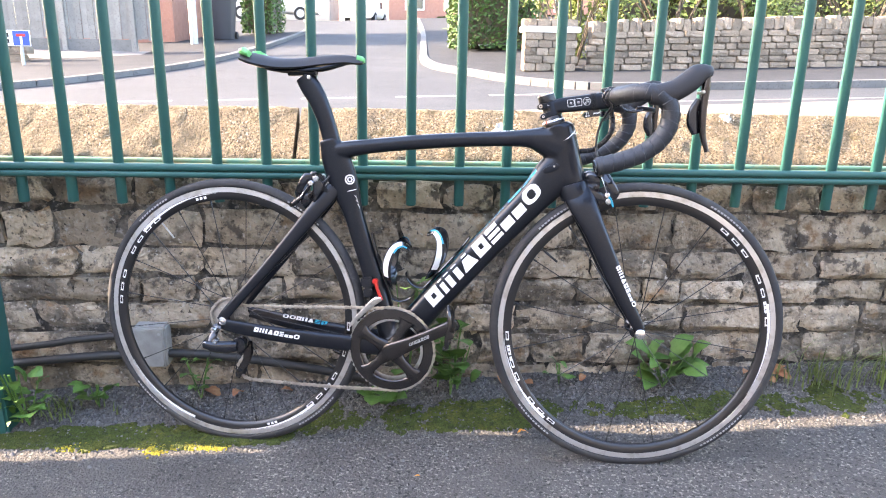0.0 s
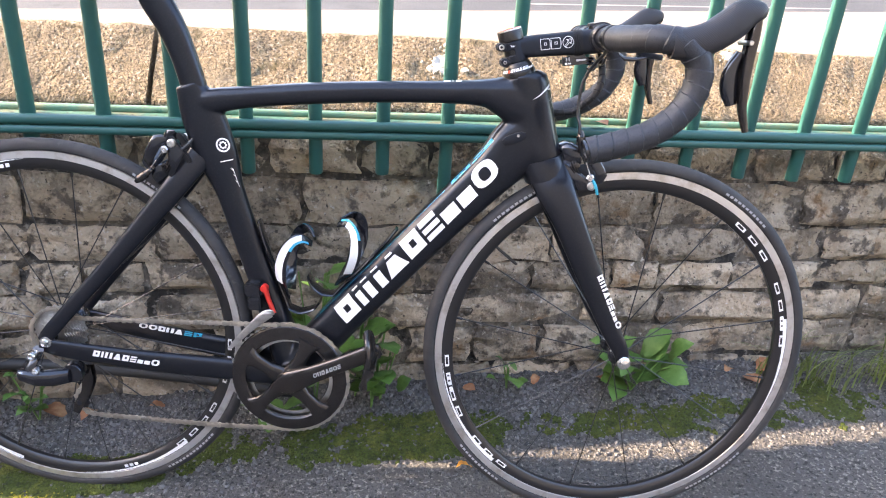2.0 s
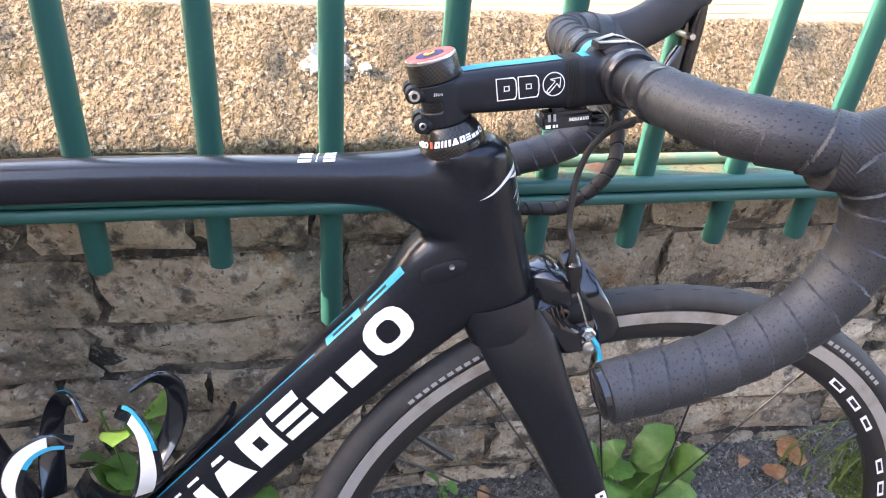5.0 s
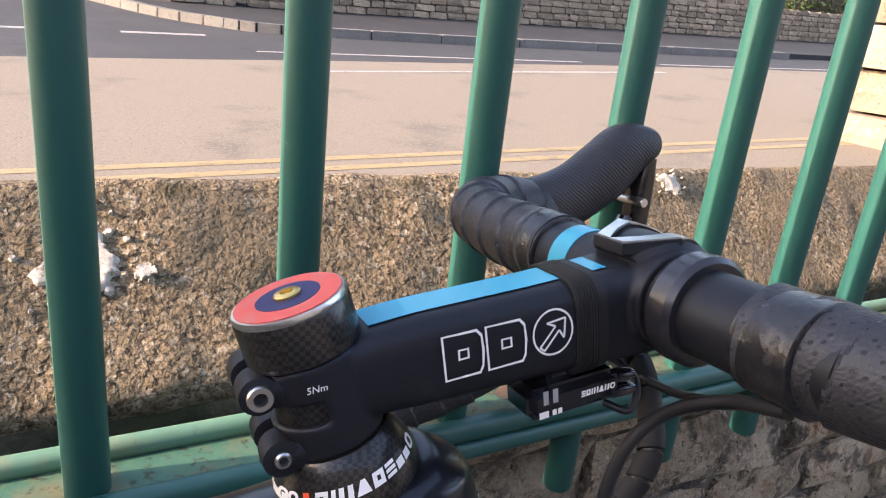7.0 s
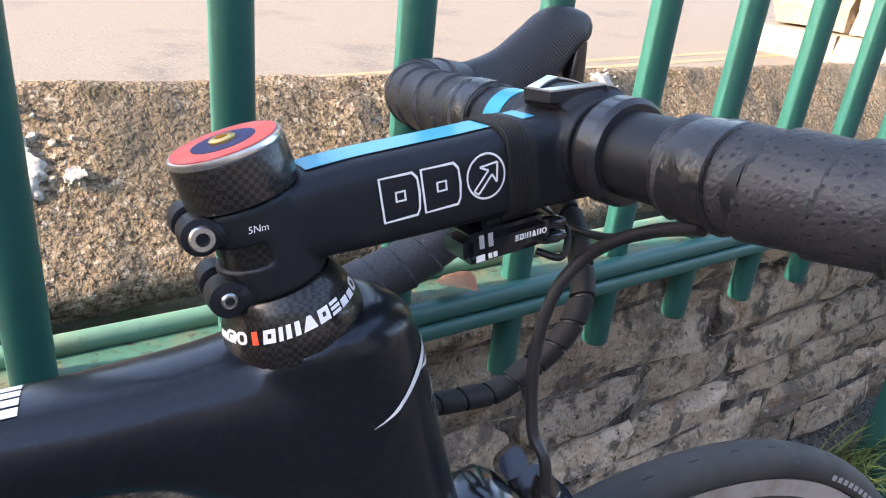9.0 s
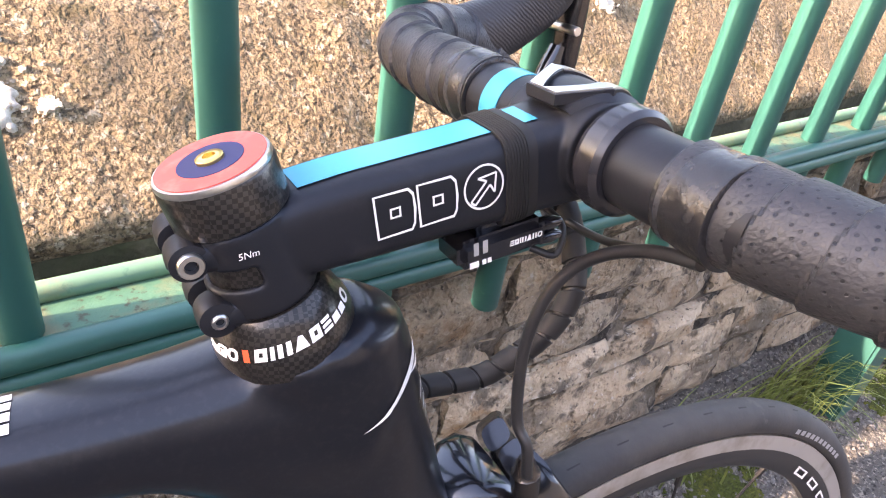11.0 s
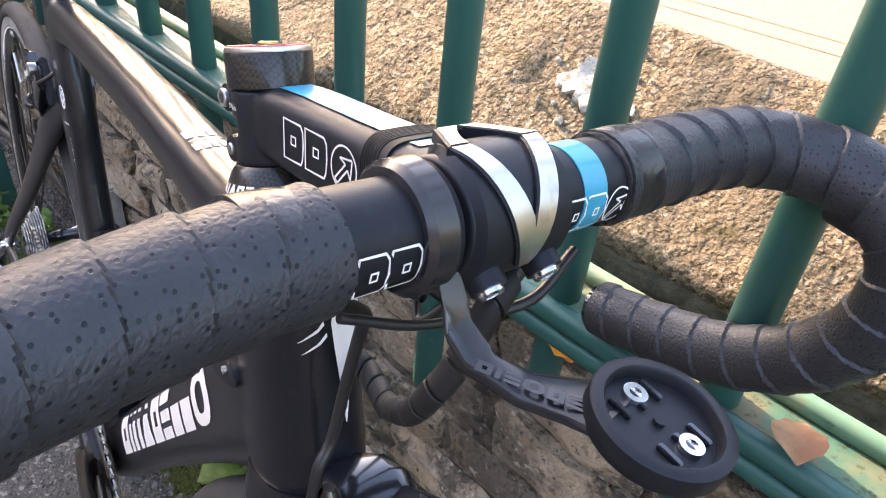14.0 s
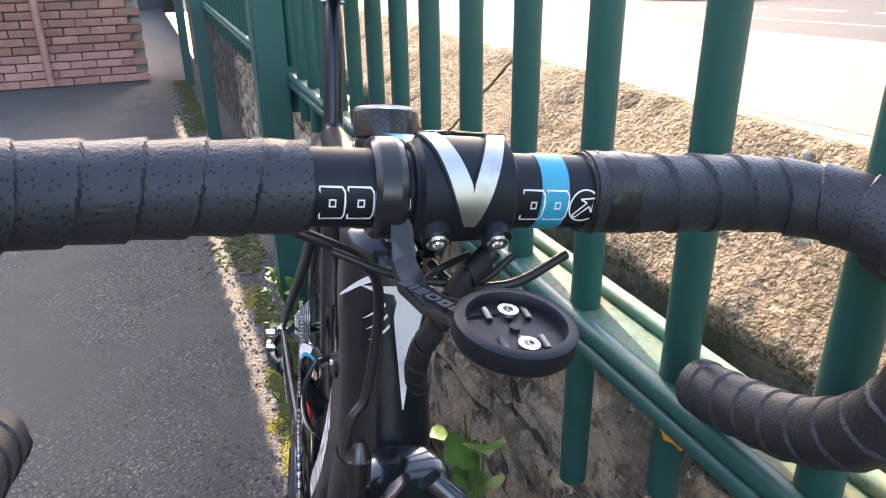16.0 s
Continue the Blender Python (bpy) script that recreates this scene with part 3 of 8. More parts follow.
STEER_A = Vector((-0.2924, 0, 0.9563))
STEER_P = Vector((0.7725, 0, 0.474))
STEER = Matrix.Translation(STEER_P) @ Matrix.Rotation(radians(5.1), 4, STEER_A) @ Matrix.Translation(-STEER_P)
LIFT = Matrix.Translation((0, 0, R_T))


def bpart(name, bm, material, parent=None, label="", steer=False, smooth=40):
    bm.transform(LIFT @ STEER if steer else LIFT)
    return part(name, bm, material, parent if parent is not None else bicycle, label, smooth)


def plane_loft(bm, rows, n=20, p=2.4, y=0.0, steps=5, caps=True):
    """A tube that lies in the bicycle's plane: rows of x, z, half height, half width[, y]."""
    q = smooth_path([(*r, y) if len(r) == 4 else r for r in rows], steps)
    st = []
    for i, v in enumerate(q):
        a, b = q[max(i - 1, 0)], q[min(i + 1, len(q) - 1)]
        t = Vector((b[0] - a[0], b[4] - a[4], b[1] - a[1])).normalized()
        side = Vector((0, 1, 0)) - t * t.y
        side.normalize()
        up = side.cross(t)
        st.append(((v[0], v[4], v[1]), up * v[2], side * v[3]))
    return add_loft(bm, st, n, p, caps)


def mould(ob, size, rounds, out=0.0):
    """Melt the overlapping solids of a mesh into one skin with soft fillets."""
    m = ob.modifiers.new("melt", "REMESH")
    m.mode, m.voxel_size, m.use_smooth_shade = "VOXEL", size, True
    m = ob.modifiers.new("ease", "SMOOTH")
    m.factor, m.iterations = 0.5, rounds
    if out:
        m = ob.modifiers.new("fill", "DISPLACE")
        m.strength, m.mid_level = out, 0.0
    return ob


# frame: one moulded piece, tubes flowing into each other
bm = bmesh.new()
plane_loft(bm, [(0.262, 0.400, 0.014, 0.012), (0.292, 0.406, 0.019, 0.0155), (0.36, 0.415, 0.0165, 0.0165), (0.45, 0.423, 0.0165, 0.0175), (0.56, 0.4295, 0.0162, 0.0175), (0.66, 0.4325, 0.0168, 0.0190), (0.72, 0.4335, 0.0205, 0.0215), (0.748, 0.4300, 0.0300, 0.0245), (0.770, 0.4255, 0.0390, 0.0265), (0.80, 0.415, 0.045, 0.027)], p=2.7)
plane_loft(bm, [(0.812, 0.365, 0.050, 0.026), (0.782, 0.353, 0.047, 0.027), (0.745, 0.312, 0.0385, 0.027), (0.698, 0.2625, 0.0355, 0.0265), (0.63, 0.190, 0.0345, 0.0265), (0.5685, 0.123, 0.034, 0.028), (0.50, 0.048, 0.034, 0.031), (0.44, -0.022, 0.034, 0.035), (0.405, -0.062, 0.030, 0.038)], p=2.9)
plane_loft(bm, [(0.255, 0.432, 0.022, 0.013), (0.272, 0.385, 0.034, 0.014), (0.292, 0.320, 0.034, 0.0145), (0.310, 0.260, 0.0235, 0.0145), (0.330, 0.190, 0.0225, 0.015), (0.354, 0.110, 0.0225, 0.0165), (0.378, 0.030, 0.025, 0.023), (0.400, -0.050, 0.028, 0.034)], p=2.6)
ax = lambda s, d=0.0: (STEER_P.x + STEER_A.x * s + d, STEER_P.z + STEER_A.z * s)
st = []
for s, fwd, a, b in ((-0.0105, 0.003, 0.0275, 0.0258), (-0.014, 0.005, 0.0300, 0.0262), (-0.019, 0.0075, 0.0335, 0.0265), (-0.03, 0.006, 0.036, 0.0265), (-0.07, 0.002, 0.037, 0.0265), (-0.11, 0.0, 0.0365, 0.0265), (-0.135, 0.0, 0.0355, 0.0275), (-0.150, 0.002, 0.033, 0.0265)):
    x, z = ax(s)
    st.append(((x + fwd, 0, z), (a * STEER_A.z, 0, -a * STEER_A.x), (0, b, 0)))
add_loft(bm, st, 28, 2.2)
add_lathe(bm, [(0.0002, -0.043), (0.021, -0.043), (0.0225, -0.04), (0.0225, 0.04), (0.021, 0.043), (0.0002, 0.043)], (0.406, 0, -0.062), n=28)
frame_ob = bpart("frame", bm, M_CARBON, label="satin black carbon frame", smooth=55)
mould(frame_ob, 0.0028, 6, 0.0006)
bpy.context.view_layer.update()
skin = bmesh.new()
skin.from_mesh(frame_ob.evaluated_get(bpy.context.evaluated_depsgraph_get()).to_mesh())
frame_skin = BVHTree.FromBMesh(skin)
skin.free()


def lay_on(bm, out, lift=0.0005):
    """Press a decal on to the frame's skin against the direction out."""
    out = Vector(out).normalized()
    bmesh.ops.subdivide_edges(bm, edges=bm.edges[:], cuts=2, use_grid_fill=True)
    for v in bm.verts:
        hit, nrm, _, _ = frame_skin.ray_cast(v.co + Vector((0, 0, R_T)) + out * 0.06, -out, 0.12)
        if hit is not None:
            v.co = hit + nrm * lift - Vector((0, 0, R_T))
    return bm


for side in (-1, 1):
    bm = bmesh.new()
    plane_loft(bm, [(0.268, 0.318, 0.020, 0.006, side * 0.008), (0.225, 0.266, 0.0195, 0.008, side * 0.021), (0.165, 0.196, 0.0165, 0.0075, side * 0.031), (0.10, 0.121, 0.0135, 0.007, side * 0.044), (0.045, 0.060, 0.0125, 0.0065, side * 0.056), (0.008, 0.018, 0.0125, 0.0055, side * 0.063), (-0.006, 0.0, 0.011, 0.005, side * 0.064)], p=2.4)
    bpart("seat_stay", bm, M_CARBON, frame_ob, smooth=55)
    bm = bmesh.new()
    plane_loft(bm, [(-0.012, -0.006, 0.012, 0.005, side * 0.064), (0.012, -0.012, 0.0145, 0.0055, side * 0.064), (0.06, -0.021, 0.0165, 0.0065, side * 0.060), (0.14, -0.034, 0.0185, 0.008, side * 0.052), (0.23, -0.045, 0.0195, 0.009, side * 0.043), (0.31, -0.053, 0.0205, 0.010, side * 0.037), (0.39, -0.062, 0.021, 0.012, side * 0.03)], p=2.6)
    bpart("chain_stay", bm, M_CARBON, frame_ob, smooth=55)
    bm = bmesh.new()
    add_lathe(bm, [(0.010, side * 0.058), (0.010, side * 0.070), (0.006, side * 0.071), (0.006, side * 0.076), (0.003, side * 0.077)], (0, 0, 0), n=20)
    bpart("axle_nut", bm, M_CHROME, frame_ob)


def plain_shapes(kind):
    """Outlines in a unit box for one plain mark: window, slab, post pair, wedge, bar stack, half slab or ring."""
    B = lambda a, b, c, d: [(a, b), (c, b), (c, d), (a, d)]
    if kind == "w":
        return [B(0, 0, 1, 0.36), B(0, 0.70, 1, 1), B(0, 0.36, 0.36, 0.70), B(0.66, 0.36, 1, 0.70)]
    if kind == "i":
        return [B(0.1, 0, 0.9, 1)]
    if kind == "n":
        return [B(0, 0, 0.36, 1), B(0.62, 0, 1, 1)]
    if kind == "a":
        return [[(0, 0), (1, 0), (0.66, 1), (0.34, 1)]]
    if kind == "e":
        return [B(0, 0, 1, 0.25), B(0, 0.375, 1, 0.625), B(0, 0.75, 1, 1)]
    if kind == "l":
        return [B(0, 0, 1, 0.62)]
    ring = []
    for k in range(16):
        q = []
        for a, f in ((k, 1.0), (k + 1, 1.0), (k + 1, 0.0), (k, 0.0)):
            c, d = math.cos(a * math.pi / 8), math.sin(a * math.pi / 8)
            c, d = math.copysign(abs(c) ** 0.75, c), math.copysign(abs(d) ** 0.75, d)
            q.append((0.5 + c * (0.5 if f else 0.22), 0.5 + d * (0.5 if f else 0.28)))
        ring.append(q)
    return ring


SHAPE_WIDTH = {"w": 1.0, "i": 0.42, "n": 1.1, "a": 1.15, "e": 0.95, "l": 0.85, "o": 1.25}
FRAME_MARK = "winawello"


def shape_run(kinds, gap=0.16):
    """Each mark's shapes, laid out from 0 to 1."""
    total = sum(SHAPE_WIDTH[k] + gap for k in kinds) - gap
    x, out = 0.0, []
    for k in kinds:
        w = SHAPE_WIDTH[k]
        out += [[((x + u * w) / total, v) for u, v in poly] for poly in plain_shapes(k)]
        x += w + gap
    return out


def word_blocks(bm, a, b, h, kinds, lean=0.25, gap=0.16, out=(0, -1, 0)):
    """A run of plain slanted marks from a to b, standing off the surface."""
    a, b, out = Vector(a), Vector(b), Vector(out).normalized()
    t = (b - a).normalized()
    up = t.cross(out)
    up.normalize()
    if up.z < 0 and abs(up.z) > 0.05:
        up = -up
    L = (b - a).length
    for poly in shape_run(kinds, gap):
        quad(bm, [a + t * (u * L + lean * v * h) + up * v * h for u, v in poly])
    return bm


DT_A, DT_B = (0.5070, 0.0414), (0.7560, 0.3144)
for side in (-1, 1):
    bm = bmesh.new()
    yA, yB = side * 0.0318, side * 0.0276
    word_blocks(bm, (DT_A[0], yA, DT_A[1]), (DT_B[0], yB, DT_B[1]), 0.0345, FRAME_MARK if side < 0 else FRAME_MARK[::-1], lean=0.12, out=(0, side, 0))
    lay_on(bm, (0, side, 0))
    bpart("down_tube_decal", bm, M_DECAL, frame_ob, "white block lettering", smooth=0)
    bm = bmesh.new()
    word_blocks(bm, (0.076, side * 0.0668, -0.0235), (0.185, side * 0.0588, -0.0420), 0.0115, FRAME_MARK, lean=0.2, gap=0.2, out=(0.07, side, 0))
    bpart("chain_stay_decal", bm, M_DECAL, frame_ob, smooth=0)
bm = bmesh.new()
word_blocks(bm, (0.11, 0.0368, -0.016), (0.19, 0.0368, -0.028), 0.010, "oowna", lean=0.2, out=(0, -1, 0))
bpart("inner_stay_decal", bm, M_DECAL, frame_ob, smooth=0)
bm = bmesh.new()
word_blocks(bm, (0.193, 0.0368, -0.0285), (0.225, 0.0368, -0.033), 0.010, "ew", lean=0.2, out=(0, -1, 0))
bpart("inner_stay_decal", bm, M_BLUED, frame_ob, smooth=0)
# blue line along the upper edge of the down tube
for side in (-1, 1):
    bm = bmesh.new()
    for x0, x1, lo, hi in ((0.47, 0.690, 0.0365, 0.0378), (0.700, 0.724, 0.0340, 0.0368), (0.705, 0.729, 0.0400, 0.0428), (0.700, 0.706, 0.0340, 0.0428), (0.723, 0.729, 0.0340, 0.0428), (0.732, 0.760, 0.0340, 0.0368), (0.736, 0.764, 0.0400, 0.0428), (0.752, 0.766, 0.0340, 0.0428)):
        for k in range(8):
            pts = []
            for f, o in ((k / 8, lo), ((k + 1) / 8, lo), ((k + 1) / 8, hi), (k / 8, hi)):
                x = x0 + (x1 - x0) * f
                pts.append(Vector((x - 0.74 * o, side * 0.0215, 0.0485 + (x - 0.5) * 1.0955 + 0.67 * o)))
            quad(bm, pts)
    lay_on(bm, (-0.45, side * 0.8, 0.4))
    bpart("down_tube_stripe", bm, M_BLUED, frame_ob, "sky blue stripe", smooth=0)
# oval cable-port plug on the head of the down tube
bm = bmesh.new()
plug_m = Matrix.Translation((0.772, -0.0272, 0.368)) @ Matrix.Rotation(radians(-22), 4, "Y")
add_loft(bm, [((0, 0.002, 0), (0.019, 0, 0), (0, 0, 0.0075)), ((0, -0.0012, 0), (0.019, 0, 0), (0, 0, 0.0075)), ((0, -0.0018, 0), (0.0175, 0, 0), (0, 0, 0.006))], 24, 2.6)
bm.transform(plug_m)
plug = bpart("cable_plug", bm, M_MATT, frame_ob)
bm = bmesh.new()
add_lathe(bm, [(0.0022, 0.001), (0.0022, -0.003), (0.0012, -0.003), (0.001, -0.0018)], (0.778, -0.0278, 0.373), n=14)
bpart("plug_bolt", bm, M_ALLOY, frame_ob)
# head tube flashes: a curved claw with three short teeth
for side in (-1, 1):
    bm = bmesh.new()
    for s0, s1, hh, x_in in ((-0.050, -0.036, 0.0046, 0.010), (-0.060, -0.052, 0.0022, 0.034), (-0.066, -0.058, 0.0022, 0.035), (-0.072, -0.064, 0.0022, 0.0355)):
        prev = None
        for k in range(9):
            f = k / 8
            xa = x_in + (0.0405 - x_in) * f
            s = s0 + (s1 - s0) * f ** 1.6
            rel = min(1.0, (xa - 0.002) / 0.0372)
            yy = side * (0.0266 * max(0.02, 1 - rel ** 2.2) ** (1 / 2.2) + 0.0013)
            cx, cz = ax(s)
            c = Vector((cx + xa * STEER_A.z, yy, cz - xa * STEER_A.x))
            w2 = STEER_A * hh * (f * 0.9 + 0.03)
            cur = (bm.verts.new(c - w2 * 0.5), bm.verts.new(c + w2 * 0.5))
            if prev:
                bm.faces.new((prev[0], cur[0], cur[1], prev[1]))
            prev = cur
    lay_on(bm, (0.25, side, 0))
    bpart("head_flash", bm, M_DECAL, frame_ob, "white claw-shaped flash", smooth=0)
# feather-shaped flash down the front of the head tube
def head_front(s, u):
    y = 0.0262 * u
    cx, cz = ax(s)
    fwd = float(np.interp(s, (-0.15, -0.11, -0.07, -0.03, -0.014), (0.002, 0.0, 0.002, 0.006, 0.0075)))
    a = float(np.interp(s, (-0.15, -0.11, -0.07, -0.03, -0.014), (0.033, 0.0365, 0.037, 0.036, 0.0325))) * max(0.02, 1 - abs(u) ** 2.2) ** (1 / 2.2) + 0.0008
    return Vector((cx + fwd + a * STEER_A.z, y, cz - a * STEER_A.x))


bm = bmesh.new()
outline = ((-0.0405, -0.66, 0.52), (-0.0430, -0.45, 0.68), (-0.0455, 0.0, 0.70), (-0.050, 0.05, 0.69), (-0.058, 0.0, 0.64), (-0.070, 0.04, 0.52), (-0.082, 0.09, 0.42), (-0.094, 0.14, 0.33), (-0.112, 0.215, 0.235))
grid = [[bm.verts.new(head_front(s_, l_ + (r_ - l_) * k / 6)) for k in range(7)] for s_, l_, r_ in outline]
for r0, r1 in zip(grid, grid[1:]):
    for k in range(6):
        bm.faces.new((r0[k], r0[k + 1], r1[k + 1], r1[k]))
lay_on(bm, (0.94, 0, 0.3))
bpart("front_flash", bm, M_DECAL, frame_ob, "white feather-shaped flash", smooth=0)
# top tube block mark
bm = bmesh.new()
for x0, w, n_b, pitch_b, wide in ((0.678, 0.009, 4, 0.0050, 0.0038), (0.6725, 0.0008, 1, 0, 0.019), (0.659, 0.010, 3, 0.0066, 0.0046)):
    for k in range(n_b):
        y0 = -0.010 + pitch_b * k
        quad(bm, [(x0, y0, 0.4498), (x0 + w, y0, 0.4500), (x0 + w, y0 + wide, 0.4500), (x0, y0 + wide, 0.4498)])
lay_on(bm, (0, 0, 1))
bpart("top_tube_decal", bm, M_DECAL, frame_ob, "white block mark", smooth=0)
# seat tube badge and flash
bm = bmesh.new()
add_lathe(bm, [(0.0115, -0.0002), (0.0115, 0.0002), (0.009, 0.0002), (0.009, -0.0002)], (0.308, -0.0152, 0.338), n=28, closed=True)
for k in range(8):
    a = k * math.pi / 4
    add_box(bm, (0.308 + 0.005 * math.cos(a), -0.0152, 0.338 + 0.005 * math.sin(a)), (0.003, 0.0004, 0.003))
quad(bm, [(0.302, -0.0154, 0.3095), (0.322, -0.0148, 0.314), (0.323, -0.0148, 0.316), (0.302, -0.0154, 0.3110)])
for k in range(3):
    quad(bm, [(0.318 + k * 0.003, -0.0150, 0.300 - 0.010 * k), (0.322 + k * 0.003, -0.0148, 0.300 - 0.010 * k), (0.326 + k * 0.003, -0.0148, 0.286 - 0.010 * k), (0.322 + k * 0.003, -0.0148, 0.297 - 0.01 * k)])
bpart("seat_tube_badge", bm, M_DECAL, frame_ob, "round white badge", smooth=0)

# seat post and saddle
bm = bmesh.new()
plane_loft(bm, [(0.268, 0.40, 0.021, 0.0125), (0.262, 0.430, 0.0205, 0.0125), (0.250, 0.475, 0.0205, 0.0125), (0.234, 0.518, 0.0225, 0.0125), (0.215, 0.552, 0.024, 0.012), (0.200, 0.574, 0.020, 0.012)], p=2.6)
add_loft(bm, [((0.166, 0, 0.579), (0, 0, 0.004), (0, 0.011, 0)), ((0.18, 0, 0.582), (0, 0, 0.007), (0, 0.013, 0)), ((0.215, 0, 0.583), (0, 0, 0.007), (0, 0.013, 0)), ((0.232, 0, 0.580), (0, 0, 0.004), (0, 0.011, 0))], 16, 2.6)
seatpost = bpart("seat_post", bm, M_CARBON, label="black aero seat post", smooth=55)
bm = bmesh.new()
add_lathe(bm, [(0.0045, 0.014), (0.0045, -0.0155), (0.003, -0.016)], (0.217, 0, 0.571), n=16)
bpart("clamp_bolt", bm, M_ALLOY, seatpost)
bm = bmesh.new()
prof = [(0.070, 0.628, 0.062, 0.010), (0.085, 0.629, 0.068, 0.015), (0.115, 0.622, 0.066, 0.016), (0.155, 0.616, 0.050, 0.016), (0.20, 0.616, 0.034, 0.015), (0.25, 0.620, 0.025, 0.014), (0.30, 0.621, 0.020, 0.012), (0.332, 0.616, 0.017, 0.010), (0.343, 0.611, 0.010, 0.006)]
q = smooth_path([(x, z, w, h) for x, z, w, h in prof], 5)
n_s = 22
rings = []
for x, z, w, h in q:
    ring = []
    for k in range(n_s):
        f = -1 + 2 * k / (n_s - 1)
        drop = h * (abs(f) ** 2.6) * 1.5 + 0.004 * max(0, 1 - abs(f) * 3.2)
        ring.append(bm.verts.new((x, f * w, z - drop)))
    rings.append(ring)
for a, b in zip(rings, rings[1:]):
    for k in range(n_s - 1):
        bm.faces.new((a[k], a[k + 1], b[k + 1], b[k]))
bmesh.ops.recalc_face_normals(bm, faces=bm.faces)
bmesh.ops.solidify(bm, geom=bm.faces[:], thickness=0.006)
saddle = bpart("saddle", bm, M_SADDLE, label="black racing saddle with green corners", smooth=60)
bm = bmesh.new()
plane_loft(bm, [(0.074, 0.612, 0.010, 0.050), (0.12, 0.600, 0.012, 0.046), (0.17, 0.597, 0.010, 0.030), (0.22, 0.600, 0.008, 0.02), (0.29, 0.607, 0.006, 0.013), (0.333, 0.606, 0.005, 0.010)], p=2.2)
bpart("saddle_shell", bm, M_GLOSS, saddle)
for side in (-1, 1):
    bm = bmesh.new()
    add_tube(bm, [(0.10, side * 0.035, 0.602), (0.13, side * 0.026, 0.589), (0.17, side * 0.022, 0.586), (0.24, side * 0.022, 0.589), (0.30, side * 0.010, 0.602), (0.325, side * 0.004, 0.605)], 0.0035, 8)
    bpart("saddle_rail", bm, M_CARBON, saddle)
    bm = bmesh.new()
    add_loft(bm, [((0.066, side * 0.038, 0.628), (0, 0.012, 0), (0, 0, 0.007)), ((0.080, side * 0.046, 0.627), (0, 0.020, 0), (0, 0, 0.0095)), ((0.094, side * 0.054, 0.620), (0, 0.015, 0), (0, 0, 0.007))], 14, 2.2)
    bpart("green_corner", bm, M_LIME, saddle, "bright green corner")
bm = bmesh.new()
add_loft(bm, [((0.330, 0, 0.611), (0, 0.014, 0), (0, 0, 0.0085)), ((0.339, 0, 0.609), (0, 0.0125, 0), (0, 0, 0.0085)), ((0.3455, 0, 0.607), (0, 0.007, 0), (0, 0, 0.005))], 14, 2.2)
bpart("green_nose", bm, M_LIME, saddle, "bright green nose")
bm = bmesh.new()
for k in range(5):
    add_box(bm, (0.252 + 0.009 * k, -0.0195 + 0.0012 * k, 0.602 + 0.0012 * k), (0.005, 0.003, 0.004))
bpart("saddle_mark", bm, M_REDD, saddle)


# wheels
def arc_strip(bm, c, r0, r1, a0, a1, y, steps=None):
    steps = steps or max(1, int(abs(a1 - a0) / 4))
    prev = None
    for k in range(steps + 1):
        a = radians(a0 + (a1 - a0) * k / steps)
        cur = [bm.verts.new((c[0] + r * math.cos(a), y, c[2] + r * math.sin(a))) for r in (r0, r1)]
        if prev:
            bm.faces.new((prev[0], cur[0], cur[1], prev[1]))
        prev = cur


